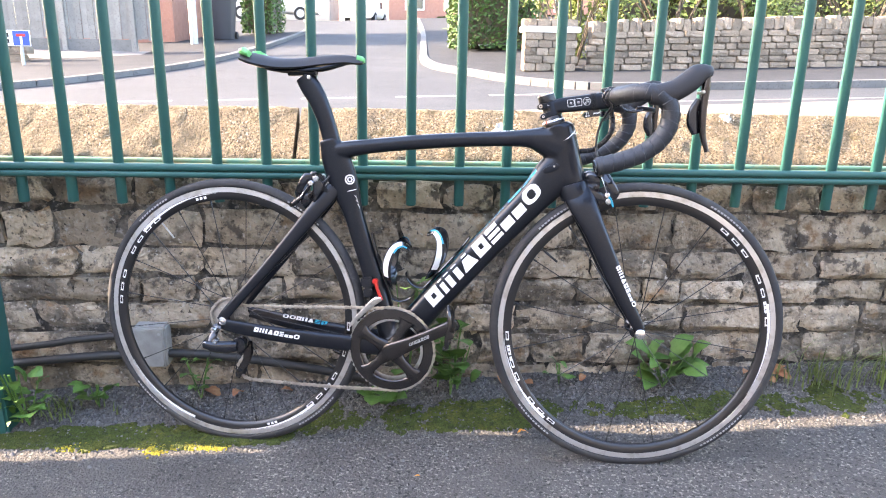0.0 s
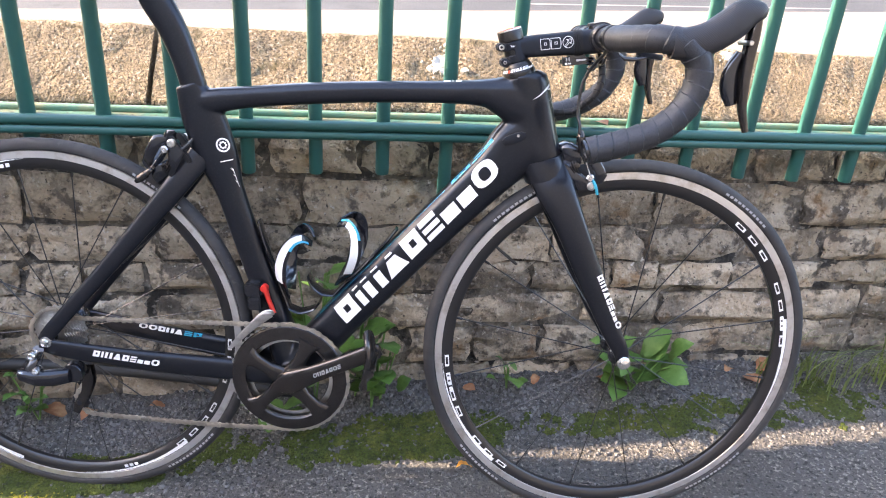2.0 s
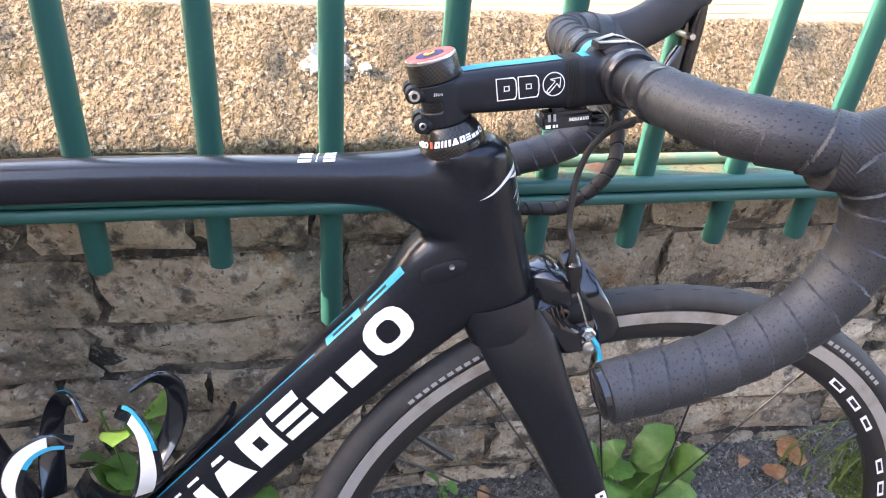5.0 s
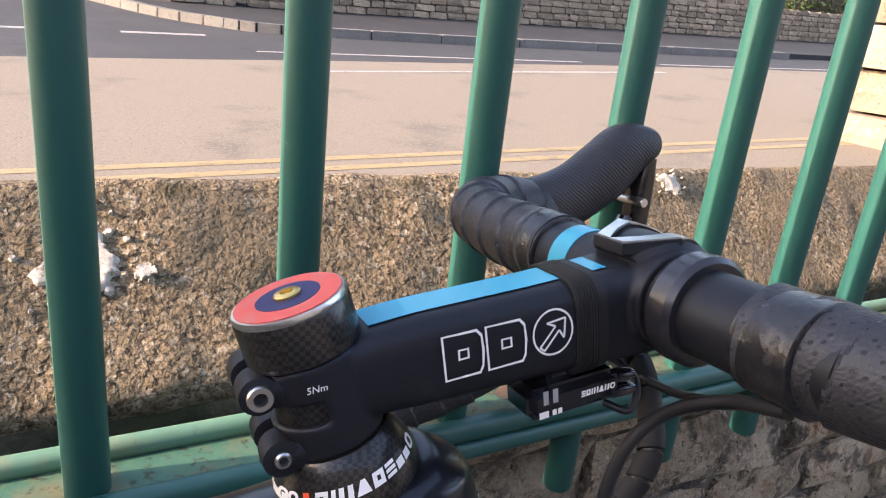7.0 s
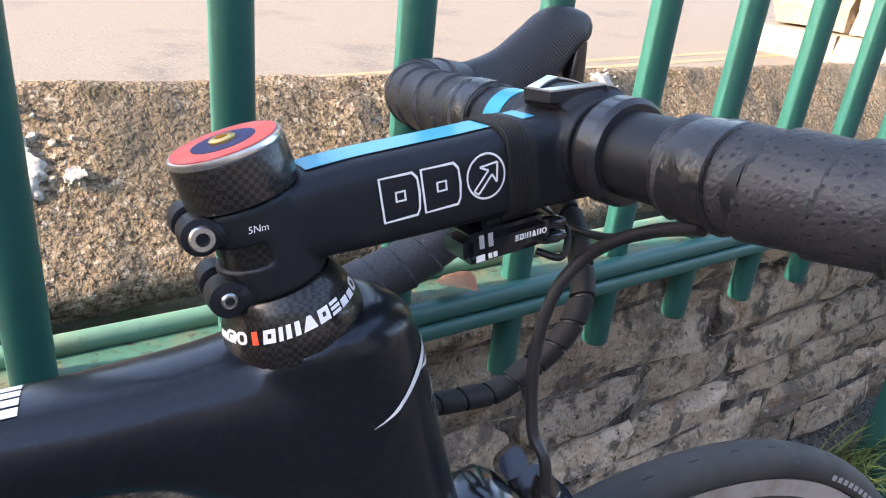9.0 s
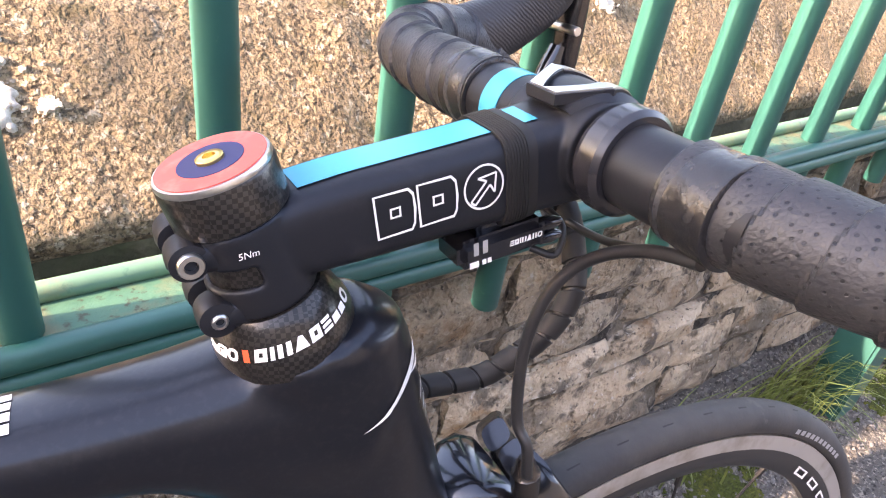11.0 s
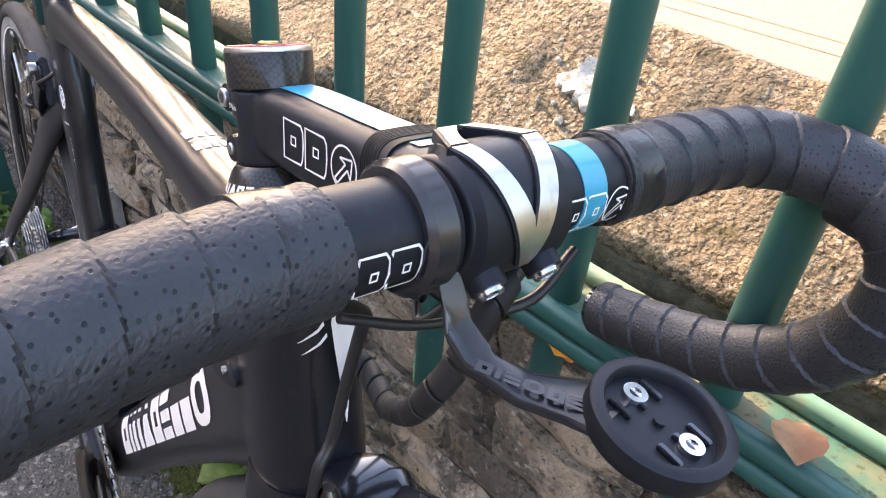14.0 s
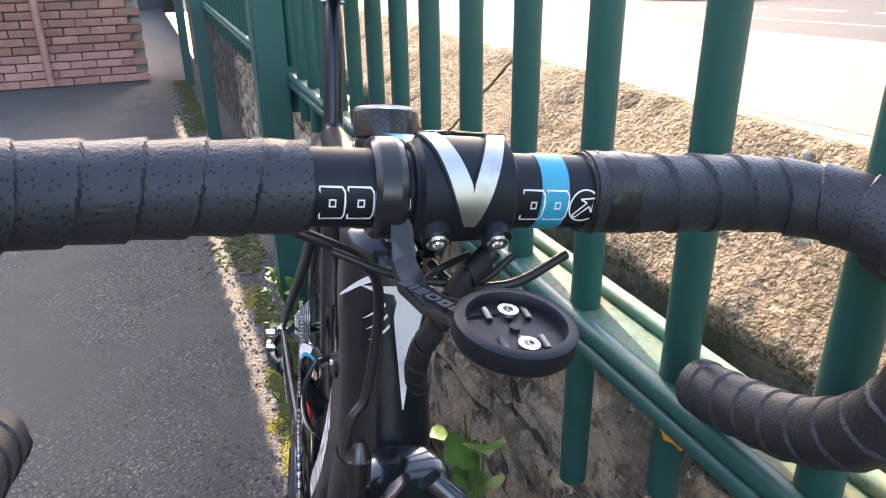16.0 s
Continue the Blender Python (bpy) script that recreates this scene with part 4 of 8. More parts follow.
def wheel(cx, steer, front):
    c = (cx, 0, 0)
    bm = bmesh.new()
    prof = []
    for k in range(15):
        a = radians(-118 + 236 * k / 14)
        prof.append((0.3235 + 0.0125 * math.cos(a), 0.0125 * math.sin(a)))
    add_lathe(bm, prof + [(0.3165, 0.0085), (0.3165, -0.0085)], c, n=120, closed=True)
    wh = bpart("front_wheel" if front else "rear_wheel", bm, M_TYRE, None, "worn black clincher tyre", steer, 60)
    bm = bmesh.new()
    for k in range(60):
        a = radians(k * 6 + 1)
        for sd in (-1, 1):
            for j in range(3):
                rr, yy = 0.3345 - j * 0.0022, sd * (0.0045 + 0.0025 * j)
                p0 = Vector((cx + (rr + 0.0007) * math.cos(a + j * 0.012), yy, (rr + 0.0007) * math.sin(a + j * 0.012)))
                t = Vector((-math.sin(a), 0, math.cos(a))) * (0.009 - 0.002 * j)
                dn = Vector((-math.cos(a) * 0.001, sd * 0.0011, -math.sin(a) * 0.001))
                quad(bm, [p0, p0 + t, p0 + t * 0.9 + dn, p0 + dn])
    tagged(bpart("tread", bm, M_TREAD, wh, steer=steer, smooth=0), "fine tread sipes", kind="stuff")
    bm = bmesh.new()
    add_lathe(bm, [(0.3160, 0.0098), (0.3160, 0.0105), (0.3046, 0.0105), (0.3040, 0.0095), (0.3040, -0.0095), (0.3046, -0.0105), (0.3160, -0.0105), (0.3160, -0.0098)], c, n=120, closed=True)
    bpart("brake_track", bm, M_BRAKETRACK, wh, "brushed aluminium brake track", steer, 30)
    bm = bmesh.new()
    add_lathe(bm, [(0.3044, 0.0100), (0.2985, 0.0100), (0.2890, 0.0074), (0.2850, 0.0035), (0.2850, -0.0035), (0.2890, -0.0074), (0.2985, -0.0100), (0.3044, -0.0100)], c, n=120, closed=True)
    bpart("rim", bm, M_RIM, wh, "black rim", steer, 30)
    for sd in (-1, 1):
        for base in ((152, 334) if front is False else (28, 208)):
            for k in range(8):
                a0 = base - 26 + k * 6.6
                if k != 4:
                    bm = bmesh.new()
                    arc_strip(bm, c, 0.2918, 0.2935, a0, a0 + 4.2, sd * 0.01005)
                    arc_strip(bm, c, 0.2975, 0.2988, a0, a0 + 4.2, sd * 0.01005)
                    arc_strip(bm, c, 0.2935, 0.2972, a0, a0 + 0.8, sd * 0.01005, 1)
                    arc_strip(bm, c, 0.2935, 0.2972, a0 + 3.4, a0 + 4.2, sd * 0.01005, 1)
                    bmesh.ops.remove_doubles(bm, verts=bm.verts, dist=0.0004)
                    bpart("rim_decal", bm, M_DECAL, wh, "white rim lettering", steer, 0)
        for base in ((205, 95, 270) if front is False else (330, 185)):
            bm = bmesh.new()
            for k in range(14):
                f = k / 14
                arc_strip(bm, c, 0.3026 - 0.0065 * f, 0.3034, base + 3 * k, base + 3 * k + 3, sd * 0.01008, 1)
            bmesh.ops.remove_doubles(bm, verts=bm.verts, dist=0.0004)
            bpart("rim_decal", bm, M_DECAL, wh, "white tapering rim flash", steer, 0)
        for base in ((100, 285) if front is False else (8, 190)):
            for k in range(3):
                bm = bmesh.new()
                arc_strip(bm, c, 0.292, 0.298, base + 2 * k, base + 2 * k + 1.3, sd * 0.01008, 1)
                bpart("rim_decal", bm, M_DECAL, wh, "white rim lettering", steer, 0)
        for base, cnt in ((45, 11), (118, 11), (300, 14), (215, 12)):
            bm = bmesh.new()
            for k in range(cnt):
                arc_strip(bm, c, 0.3212, 0.3250, base + 1.55 * k, base + 1.55 * k + 1.05, sd * 0.01285, 1)
            bpart("tyre_lettering", bm, M_DECALG, wh, steer=steer, smooth=0)
    count = 16 if front else 20
    for k in range(count):
        a = 2 * math.pi * (k + 0.5) / count
        sd = -1 if k % 2 else 1
        rh, yh = (0.012, 0.026) if front else (0.02, 0.022 if sd < 0 else 0.03)
        ah = a + (0.0 if front else (0.9 if (k // 2) % 2 else -0.9))
        p0 = Vector((cx + rh * math.cos(ah), sd * yh, rh * math.sin(ah)))
        p1 = Vector((cx + 0.287 * math.cos(a), sd * 0.001, 0.287 * math.sin(a)))
        bm = bmesh.new()
        add_tube(bm, [tuple(p0), tuple(p1)], 0.0011, 6, curved=False)
        d = (p1 - p0).normalized()
        add_tube(bm, [tuple(p1 - d * 0.012), tuple(p1)], 0.0022, 6, curved=False)
        bpart("spoke", bm, M_RIM, wh, steer=steer)
    bm = bmesh.new()
    a0 = radians(128 if not front else 140)
    add_tube(bm, [(cx + 0.288 * math.cos(a0) , 0, 0.288 * math.sin(a0)), (cx + 0.238 * math.cos(a0), 0, 0.238 * math.sin(a0))], 0.0026 if front else 0.0022, 8, curved=False)
    bpart("valve", bm, M_ALLOY if not front else M_RIM, wh, steer=steer)
    bm = bmesh.new()
    w = 0.036 if front else 0.046
    add_lathe(bm, [(0.007, -w), (0.014, -w * 0.86), (0.018, -w * 0.75), (0.010, -w * 0.55), (0.009, 0), (0.010, w * 0.55), (0.018, w * 0.75), (0.014, w * 0.86), (0.007, w)], c, n=24)
    bpart("hub", bm, M_GLOSS, wh, steer=steer)
    return wh


# front and rear wheels; the valve of the rear one points up and forward
rear = wheel(0.0, False, False)
front_w = wheel(0.973, True, True)
bm = bmesh.new()
for k in range(9):
    r, y = 0.0485 - 0.0031 * k, -0.020 - 0.0030 * k
    n_t = 2 * int(r / 0.002)
    ring0, ring1 = [], []
    for j in range(n_t):
        rr = r if j % 2 else r - 0.0035
        a = 2 * math.pi * j / n_t + 0.1 * k
        ring0.append(bm.verts.new((rr * math.cos(a), y + 0.0008, rr * math.sin(a))))
        ring1.append(bm.verts.new((rr * math.cos(a), y - 0.0008, rr * math.sin(a))))
    for j in range(n_t):
        i = (j + 1) % n_t
        bm.faces.new((ring0[j], ring0[i], ring1[i], ring1[j]))
    bm.faces.new(ring0[::-1])
    bm.faces.new(ring1)
bpart("cassette", bm, M_ALLOY, rear, "silver toothed cassette", smooth=30)

# fork
bm = bmesh.new()
st = []
for s, a, b in ((-0.146, 0.034, 0.0285), (-0.160, 0.036, 0.032), (-0.178, 0.034, 0.034)):
    x, z = ax(s)
    st.append(((x + 0.004, 0, z), (a * STEER_A.z, 0, -a * STEER_A.x), (0, b, 0)))
add_loft(bm, st, 24, 2.6)
fork = bpart("fork", bm, M_CARBON, None, "black carbon fork", True, 55)
for side in (-1, 1):
    bm = bmesh.new()
    plane_loft(bm, [(0.828, 0.318, 0.034, 0.012, side * 0.016), (0.842, 0.285, 0.031, 0.0125, side * 0.028), (0.866, 0.235, 0.0255, 0.012, side * 0.037), (0.893, 0.175, 0.0225, 0.011, side * 0.042), (0.922, 0.11, 0.0195, 0.010, side * 0.046), (0.948, 0.055, 0.016, 0.009, side * 0.050), (0.968, 0.018, 0.013, 0.007, side * 0.052), (0.973, -0.006, 0.0105, 0.0055, side * 0.052)], p=2.5)
    blade = bpart("fork_blade", bm, M_CARBON, fork, "", True, 55)
    bm = bmesh.new()
    word_blocks(bm, (0.9135, side * 0.0558, 0.152), (0.9545, side * 0.0602, 0.062), 0.0095, FRAME_MARK, lean=-0.1, gap=0.2, out=(0, side, 0.1))
    bpart("fork_decal", bm, M_DECAL, fork, "white block lettering", True, 0)
    bm = bmesh.new()
    add_lathe(bm, [(0.0115, side * 0.052), (0.0115, side * 0.060), (0.008, side * 0.062), (0.008, side * 0.0655), (0.003, side * 0.067)], (0.973, 0, 0), n=22)
    bpart("skewer_nut", bm, M_GLOSS if side > 0 else M_CHROME, fork, "", True)
bm = bmesh.new()
add_tube(bm, [(0.973, 0.066, 0), (0.965, 0.072, 0.018), (0.948, 0.070, 0.045), (0.942, 0.066, 0.058)], 0.005, 10)
bpart("skewer_lever", bm, M_GLOSS, fork, "", True)

# headset spacer, steerer top and stem
bm = bmesh.new()
mS = Matrix.Translation(STEER_P) @ STEER_A.to_track_quat("Z", "Y").to_matrix().to_4x4()
add_lathe(bm, [(0.0254, -0.015), (0.0256, -0.0085), (0.0252, -0.006), (0.0238, -0.0015), (0.0220, 0.003), (0.0204, 0.0062), (0.0192, 0.0078), (0.0188, 0.0082), (0.0150, 0.0082), (0.0150, -0.015)], axis="Z", n=40, closed=True)
bm.transform(mS)
hs = bpart("headset_cover", bm, M_WEAVE, None, "glossy carbon headset cover with white lettering", True)
s_fwd = Vector((STEER_A.z, 0, -STEER_A.x))


def cover_point(a, h):
    """On the cover's flank: a degrees from straight ahead, h from foot to top."""
    s, r = -0.0055 + 0.0078 * h, float(np.interp(-0.0055 + 0.0078 * h, (-0.006, -0.0015, 0.003), (0.0252, 0.0238, 0.0220))) + 0.00035
    return STEER_P + STEER_A * s + (s_fwd * math.cos(radians(a)) + Vector((0, math.sin(radians(a)), 0))) * r


for lo, hi, kinds, m_d in ((-128, -22, FRAME_MARK, M_DECAL), (82, 206, FRAME_MARK, M_DECAL), (-138, -131, "i", M_BRAND_RED), (66, 74, "i", M_BRAND_RED), (-172, -142, "llo", M_DECAL)):
    bm = bmesh.new()
    for poly in shape_run(kinds, 0.2):
        quad(bm, [cover_point(lo + (hi - lo) * (u + 0.02 * v), 0.24 + 0.56 * v) for u, v in poly])
    bpart("cover_lettering", bm, m_d, hs, "", True, 0)
bm = bmesh.new()
add_lathe(bm, [(0.0158, 0.006), (0.0158, 0.046)], axis="Z", n=40)
add_lathe(bm, [(0.0183, 0.0408), (0.0190, 0.0414), (0.0191, 0.0553), (0.0187, 0.0562)], axis="Z", n=40)
bm.transform(mS)
spacer = bpart("carbon_spacer", bm, M_WEAVE, None, "carbon weave spacers", True)
bm = bmesh.new()
add_lathe(bm, [(0.0187, 0.056), (0.0189, 0.0568), (0.0184, 0.0582), (0.0168, 0.0585)], axis="Z", n=40)
bm.transform(mS)
cap = bpart("top_cap", bm, M_ALLOY, None, "top cap printed red and navy", True)
for r0, r1, h, m_d in ((0.0176, 0.0085, 0.0587, M_REDCAP), (0.0106, 0.0036, 0.0589, M_NAVY)):
    bm = bmesh.new()
    add_lathe(bm, [(r0, h - 0.0005), (r0, h), (r1, h), (r1, h - 0.0005)], axis="Z", n=40, closed=True)
    bm.transform(mS)
    bpart("cap_print", bm, m_d, cap, "", True)
bm = bmesh.new()
add_lathe(bm, [(0.0045, 0.0585), (0.0045, 0.0598), (0.0040, 0.0602), (0.0021, 0.0602), (0.0021, 0.0592), (0.0001, 0.0592)], axis="Z", n=24)
bm.transform(mS)
bpart("cap_bolt", bm, M_BRASS, cap, "gold bolt", True)

BAR_C = Vector((0.8960, 0, 0.5215))      # centre of the handlebar clamp
STEM_0 = STEER_P + STEER_A * 0.0285
sd = (BAR_C - Vector((0, 0, 0.004)) - STEM_0).normalized()
su = Vector((-sd.z, 0, sd.x))
bm = bmesh.new()
for lo, hi in ((0.0080, 0.0205), (0.0280, 0.0405)):
    add_lathe(bm, [(0.0152, lo), (0.0174, lo), (0.0180, lo + 0.0007), (0.0180, hi - 0.0007), (0.0174, hi), (0.0152, hi)], axis="Z", n=48, closed=True)
bm.transform(mS)
s_fwd = Vector((STEER_A.z, 0, -STEER_A.x))
arc = []
for k in range(25):
    a = radians(-96 + 192 * k / 24)
    arc.append([bm.verts.new(STEER_P + STEER_A * s + (s_fwd * math.cos(a) + Vector((0, math.sin(a), 0))) * r) for r, s in ((0.0152, 0.018), (0.0180, 0.018), (0.0180, 0.031), (0.0152, 0.031))])
for r0, r1 in zip(arc, arc[1:]):
    for k in range(4):
        bm.faces.new((r0[k], r0[(k + 1) % 4], r1[(k + 1) % 4], r1[k]))
bm.faces.new(arc[0][::-1])
bm.faces.new(arc[-1])
bmesh.ops.recalc_face_normals(bm, faces=bm.faces)
add_loft(bm, [(STEM_0 + sd * d + su * o, su * a, Vector((0, b, 0))) for d, o, a, b in ((0.004, 0.000, 0.0130, 0.0150), (0.018, 0.0012, 0.0155, 0.0162), (0.035, 0.0012, 0.0165, 0.0165), (0.075, 0.0005, 0.0172, 0.0168), (0.105, 0.0, 0.0182, 0.0172), (0.122, 0.0, 0.0188, 0.0182), (0.133, 0.0, 0.0186, 0.0200))], 32, 4.2)
bm2 = bmesh.new()
add_lathe(bm2, [(0.0002, -0.0215), (0.0188, -0.0215), (0.0196, -0.0205), (0.0196, 0.0205), (0.0188, 0.0215), (0.0002, 0.0215)], tuple(BAR_C), n=36)
tmp = bpy.data.meshes.new("tmp")
bm2.to_mesh(tmp)
bm2.free()
bm.from_mesh(tmp)
stem = bpart("stem", bm, M_MATT, None, "matt black alloy stem", True, 40)
mould(stem, 0.0009, 7)
# clamp ears with bolts behind the steerer
for s_c, off in ((0.0362, 0.0), (0.0130, 0.0)):
    bm = bmesh.new()
    for yy in (-1, 1):
        c = STEER_P + STEER_A * s_c + Vector((-0.0190 * STEER_A.z, yy * 0.0085, 0.0190 * STEER_A.x))
        add_lathe(bm, [(0.0040, -0.005), (0.0062, -0.0045), (0.0066, 0.0), (0.0062, 0.0055), (0.0040, 0.006)], tuple(c), n=20)
        add_loft(bm, [(c + Vector((0.0, 0, 0)), STEER_A * 0.0058, Vector((0, 0.005, 0))), (c + Vector((0.014, -yy * 0.001, 0)), STEER_A * 0.0065, Vector((0, 0.0065, 0)))], 14, 2.6)
    ear = bpart("clamp_ear", bm, M_MATT, stem, "", True)
    bm = bmesh.new()
    c = STEER_P + STEER_A * s_c + Vector((-0.0190 * STEER_A.z, -0.0138, 0.0190 * STEER_A.x))
    add_lathe(bm, [(0.0040, 0.002), (0.0042, -0.0012), (0.0038, -0.0018), (0.0022, -0.0018), (0.0020, 0.0005), (0.0001, 0.0005)] if s_c > 0.03 else [(0.0028, 0.002), (0.0028, -0.0002), (0.0022, -0.0008), (0.0016, -0.0008), (0.0014, 0.0005), (0.0001, 0.0005)], tuple(c), n=22)
    bpart("clamp_bolt", bm, M_ALLOY, stem, "silver hex bolt", True)
# torque mark on the clamp
torque = bpy.data.curves.new("torque_mark", "FONT")
torque.body, torque.size, torque.align_x = "5Nm", 0.0033, "CENTER"
tm_ob = bpy.data.objects.new("torque_tmp", torque)
me_t = bpy.data.meshes.new_from_object(tm_ob)
bpy.data.objects.remove(tm_ob)
bm = bmesh.new()
bm.from_mesh(me_t)
bm.transform(Matrix.Translation(STEM_0 - sd * 0.0035 + su * 0.0035 + Vector((0, -0.0183, 0))) @ Matrix(((sd.x, 0, 0, 0), (0, 0, -1, 0), (sd.z, su.z, 0, 0), (0, 0, 0, 1))))
bpart("torque_mark", bm, M_DECAL, stem, "small white torque marking", True, 0)
# blue stripe on top of the stem
bm = bmesh.new()
for d0, d1 in ((0.0175, 0.0902), (0.1047, 0.1105)):
    for k in range(10):
        a = [STEM_0 + sd * d + su * (float(np.interp(d, (0.016, 0.025, 0.035, 0.075, 0.105, 0.122), (0.0166, 0.0172, 0.0177, 0.0177, 0.0182, 0.0188))) + 0.0003) for d in (d0 + (d1 - d0) * k / 10, d0 + (d1 - d0) * (k + 1) / 10)]
        quad(bm, [a[0] + Vector((0, -0.0080, 0)), a[1] + Vector((0, -0.0080, 0)), a[1] + Vector((0, 0.0080, 0)), a[0] + Vector((0, 0.0080, 0))])
bpart("stem_stripe", bm, M_BLUED, stem, "sky blue stripe", True, 0)


def logo_outline(bm, P, w, h, t):
    """Three outlined plain shapes: two blocks and a ring with an arrow, in the plane map P(x, z)."""
    def closed_line(pts):
        n = len(pts)
        c = (sum(p[0] for p in pts) / n, sum(p[1] for p in pts) / n)
        inner = []
        for p in pts:
            d = math.hypot(p[0] - c[0], p[1] - c[1])
            f = 1 - 1.25 * t / d
            inner.append((c[0] + (p[0] - c[0]) * f, c[1] + (p[1] - c[1]) * f))
        for k in range(n):
            m = (k + 1) % n
            quad(bm, [P(*pts[k]), P(*pts[m]), P(*inner[m]), P(*inner[k])])

    for x0, x1 in ((0.0, 0.31), (0.31, 0.63)):
        a, b = x0 * w, x1 * w
        closed_line([(a + f * (b - a), g * h) for f, g in ((0.03, 0), (0.86, 0.0), (0.94, 0.14), (0.98, 0.5), (0.94, 0.86), (0.82, 1.0), (0.0, 1.0))])
        closed_line([(a + f * (b - a), g * h) for f, g in ((0.36, 0.40), (0.62, 0.40), (0.62, 0.64), (0.36, 0.64))])
    cx, cz, r = 0.825 * w, h * 0.5, h * 0.54
    for k in range(28):
        a0, a1 = 2 * math.pi * k / 28, 2 * math.pi * (k + 1) / 28
        quad(bm, [P(cx + r * f * math.cos(a) * 0.95, cz + r * f * math.sin(a)) for f, a in ((1, a0), (1, a1), (1 - t / r, a1), (1 - t / r, a0))])
    ar = [(-0.62, -0.55), (0.12, 0.22), (-0.28, 0.42), (0.58, 0.50), (0.50, -0.35), (0.28, 0.02), (-0.42, -0.72)]
    for (x0, z0), (x1, z1) in zip(ar, ar[1:] + ar[:1]):
        d = Vector((x1 - x0, z1 - z0)).normalized()
        nx, nz = -d.y * t * 0.5, d.x * t * 0.5
        quad(bm, [P(cx + x0 * r + nx, cz + z0 * r + nz), P(cx + x1 * r + nx, cz + z1 * r + nz), P(cx + x1 * r - nx, cz + z1 * r - nz), P(cx + x0 * r - nx, cz + z0 * r - nz)])


for side in (-1, 1):
    bm = bmesh.new()
    base = Vector((0.8030, 0, 0.5008))
    logo_outline(bm, lambda x, z: base + sd * (x if side < 0 else 0.0515 - x) + su * z + Vector((0, side * 0.0174, 0)), 0.0515, 0.0163, 0.0008)
    bpart("stem_logo", bm, M_DECAL, stem, "white outlined logo", True, 0)
# strap and junction box under the stem
bm = bmesh.new()
add_loft(bm, [(STEM_0 + sd * (0.0905 + e), su * 0.0190, Vector((0, 0.0180, 0))) for e in (0, 0.0135)], 28, 4.2)
strap = bpart("rubber_strap", bm, M_RUBBER, stem, "ribbed rubber strap", True)
for k in range(8):
    bm = bmesh.new()
    d = 0.0912 + 0.00118 * k
    add_loft(bm, [(STEM_0 + sd * (d + e), su * (0.0186 + f), Vector((0, 0.0176 + f, 0))) for e, f in ((0, 0.0004), (0.0002, 0.0008), (0.0006, 0.0008), (0.0008, 0.0004))], 28, 4.2)
    bpart("rib", bm, M_RUBBER, strap, "", True)
JM = Matrix.Translation(STEM_0 + sd * 0.0912 - su * 0.0258 + Vector((0, -0.006, 0))) @ Matrix(((sd.x, 0, su.x, 0), (0, 1, 0, 0), (sd.z, 0, su.z, 0), (0, 0, 0, 1)))
bm = bmesh.new()
add_box(bm, (0, 0, 0), (0.040, 0.020, 0.0125), JM, 0.003)
add_box(bm, (0.004, 0.002, 0.0075), (0.026, 0.014, 0.006), JM, 0.0015)
for zz in (0.003, -0.003):
    add_lathe(bm, [(0.0025, 0.018), (0.003, 0.020), (0.003, 0.026), (0.0018, 0.030)], tuple(JM @ Vector((0, -0.004, zz))), axis="X", n=12)
jbox = bpart("junction_box", bm, M_GLOSS, None, "small black wired junction box under the stem", True)
bm = bmesh.new()
word_blocks(bm, JM @ Vector((0.0015, -0.0103, -0.0005)), JM @ Vector((0.0165, -0.0103, -0.0005)), 0.0024, "ewinano", lean=0.1)
for q in ((-0.0165, -0.0045, -0.0125, -0.0018), (-0.011, -0.0042, -0.0092, -0.002), (-0.0087, -0.0042, -0.0069, -0.002)):
    quad(bm, [JM @ Vector((q[0], -0.0103, q[1])), JM @ Vector((q[2], -0.0103, q[1])), JM @ Vector((q[2], -0.0103, q[3])), JM @ Vector((q[0], -0.0103, q[3]))])
bpart("box_marks", bm, M_DECAL, jbox, "", True, 0)
bm = bmesh.new()
for q in (-0.0145, -0.0105):
    quad(bm, [JM @ Vector((q, -0.0102, 0.0005)), JM @ Vector((q + 0.0022, -0.0102, 0.0005)), JM @ Vector((q + 0.0022, -0.0102, 0.006)), JM @ Vector((q, -0.0102, 0.006))])
bpart("box_stripes", bm, M_DECALG, jbox, "", True, 0)

# faceplate with a polished V
bm = bmesh.new()
for a0, a1, y0, y1, r0, r1 in ((-50, 136, -0.0205, 0.0205, 0.0192, 0.0222),):
    rings = []
    for k in range(19):
        a = radians(a0 + (a1 - a0) * k / 18)
        wy = 0.0205 if k < 14 else 0.0205 - 0.0016 * (k - 14)
        rings.append([bm.verts.new(BAR_C + Vector((r * math.cos(a), y, r * math.sin(a)))) for r, y in ((r0, -wy), (r1, -wy + 0.002), (r1, wy - 0.002), (r0, wy))])
    for a, b in zip(rings, rings[1:]):
        for k in range(4):
            j = (k + 1) % 4
            bm.faces.new((a[k], b[k], b[j], a[j]))
    bm.faces.new(rings[0][::-1])
    bm.faces.new(rings[-1])
for yy in (-0.0125, 0.0125):
    a = radians(-34)
    add_loft(bm, [(BAR_C + Vector((0.016 * math.cos(a), yy, 0.016 * math.sin(a))), Vector((0, 0.0068, 0)), Vector((-0.0068 * math.sin(a), 0, 0.0068 * math.cos(a)))), (BAR_C + Vector((0.0262 * math.cos(a), yy, 0.0262 * math.sin(a))), Vector((0, 0.0062, 0)), Vector((-0.0062 * math.sin(a), 0, 0.0062 * math.cos(a))))], 18)
bmesh.ops.recalc_face_normals(bm, faces=bm.faces)
face = bpart("faceplate", bm, M_MATT, stem, "black faceplate", True)
bm = bmesh.new()
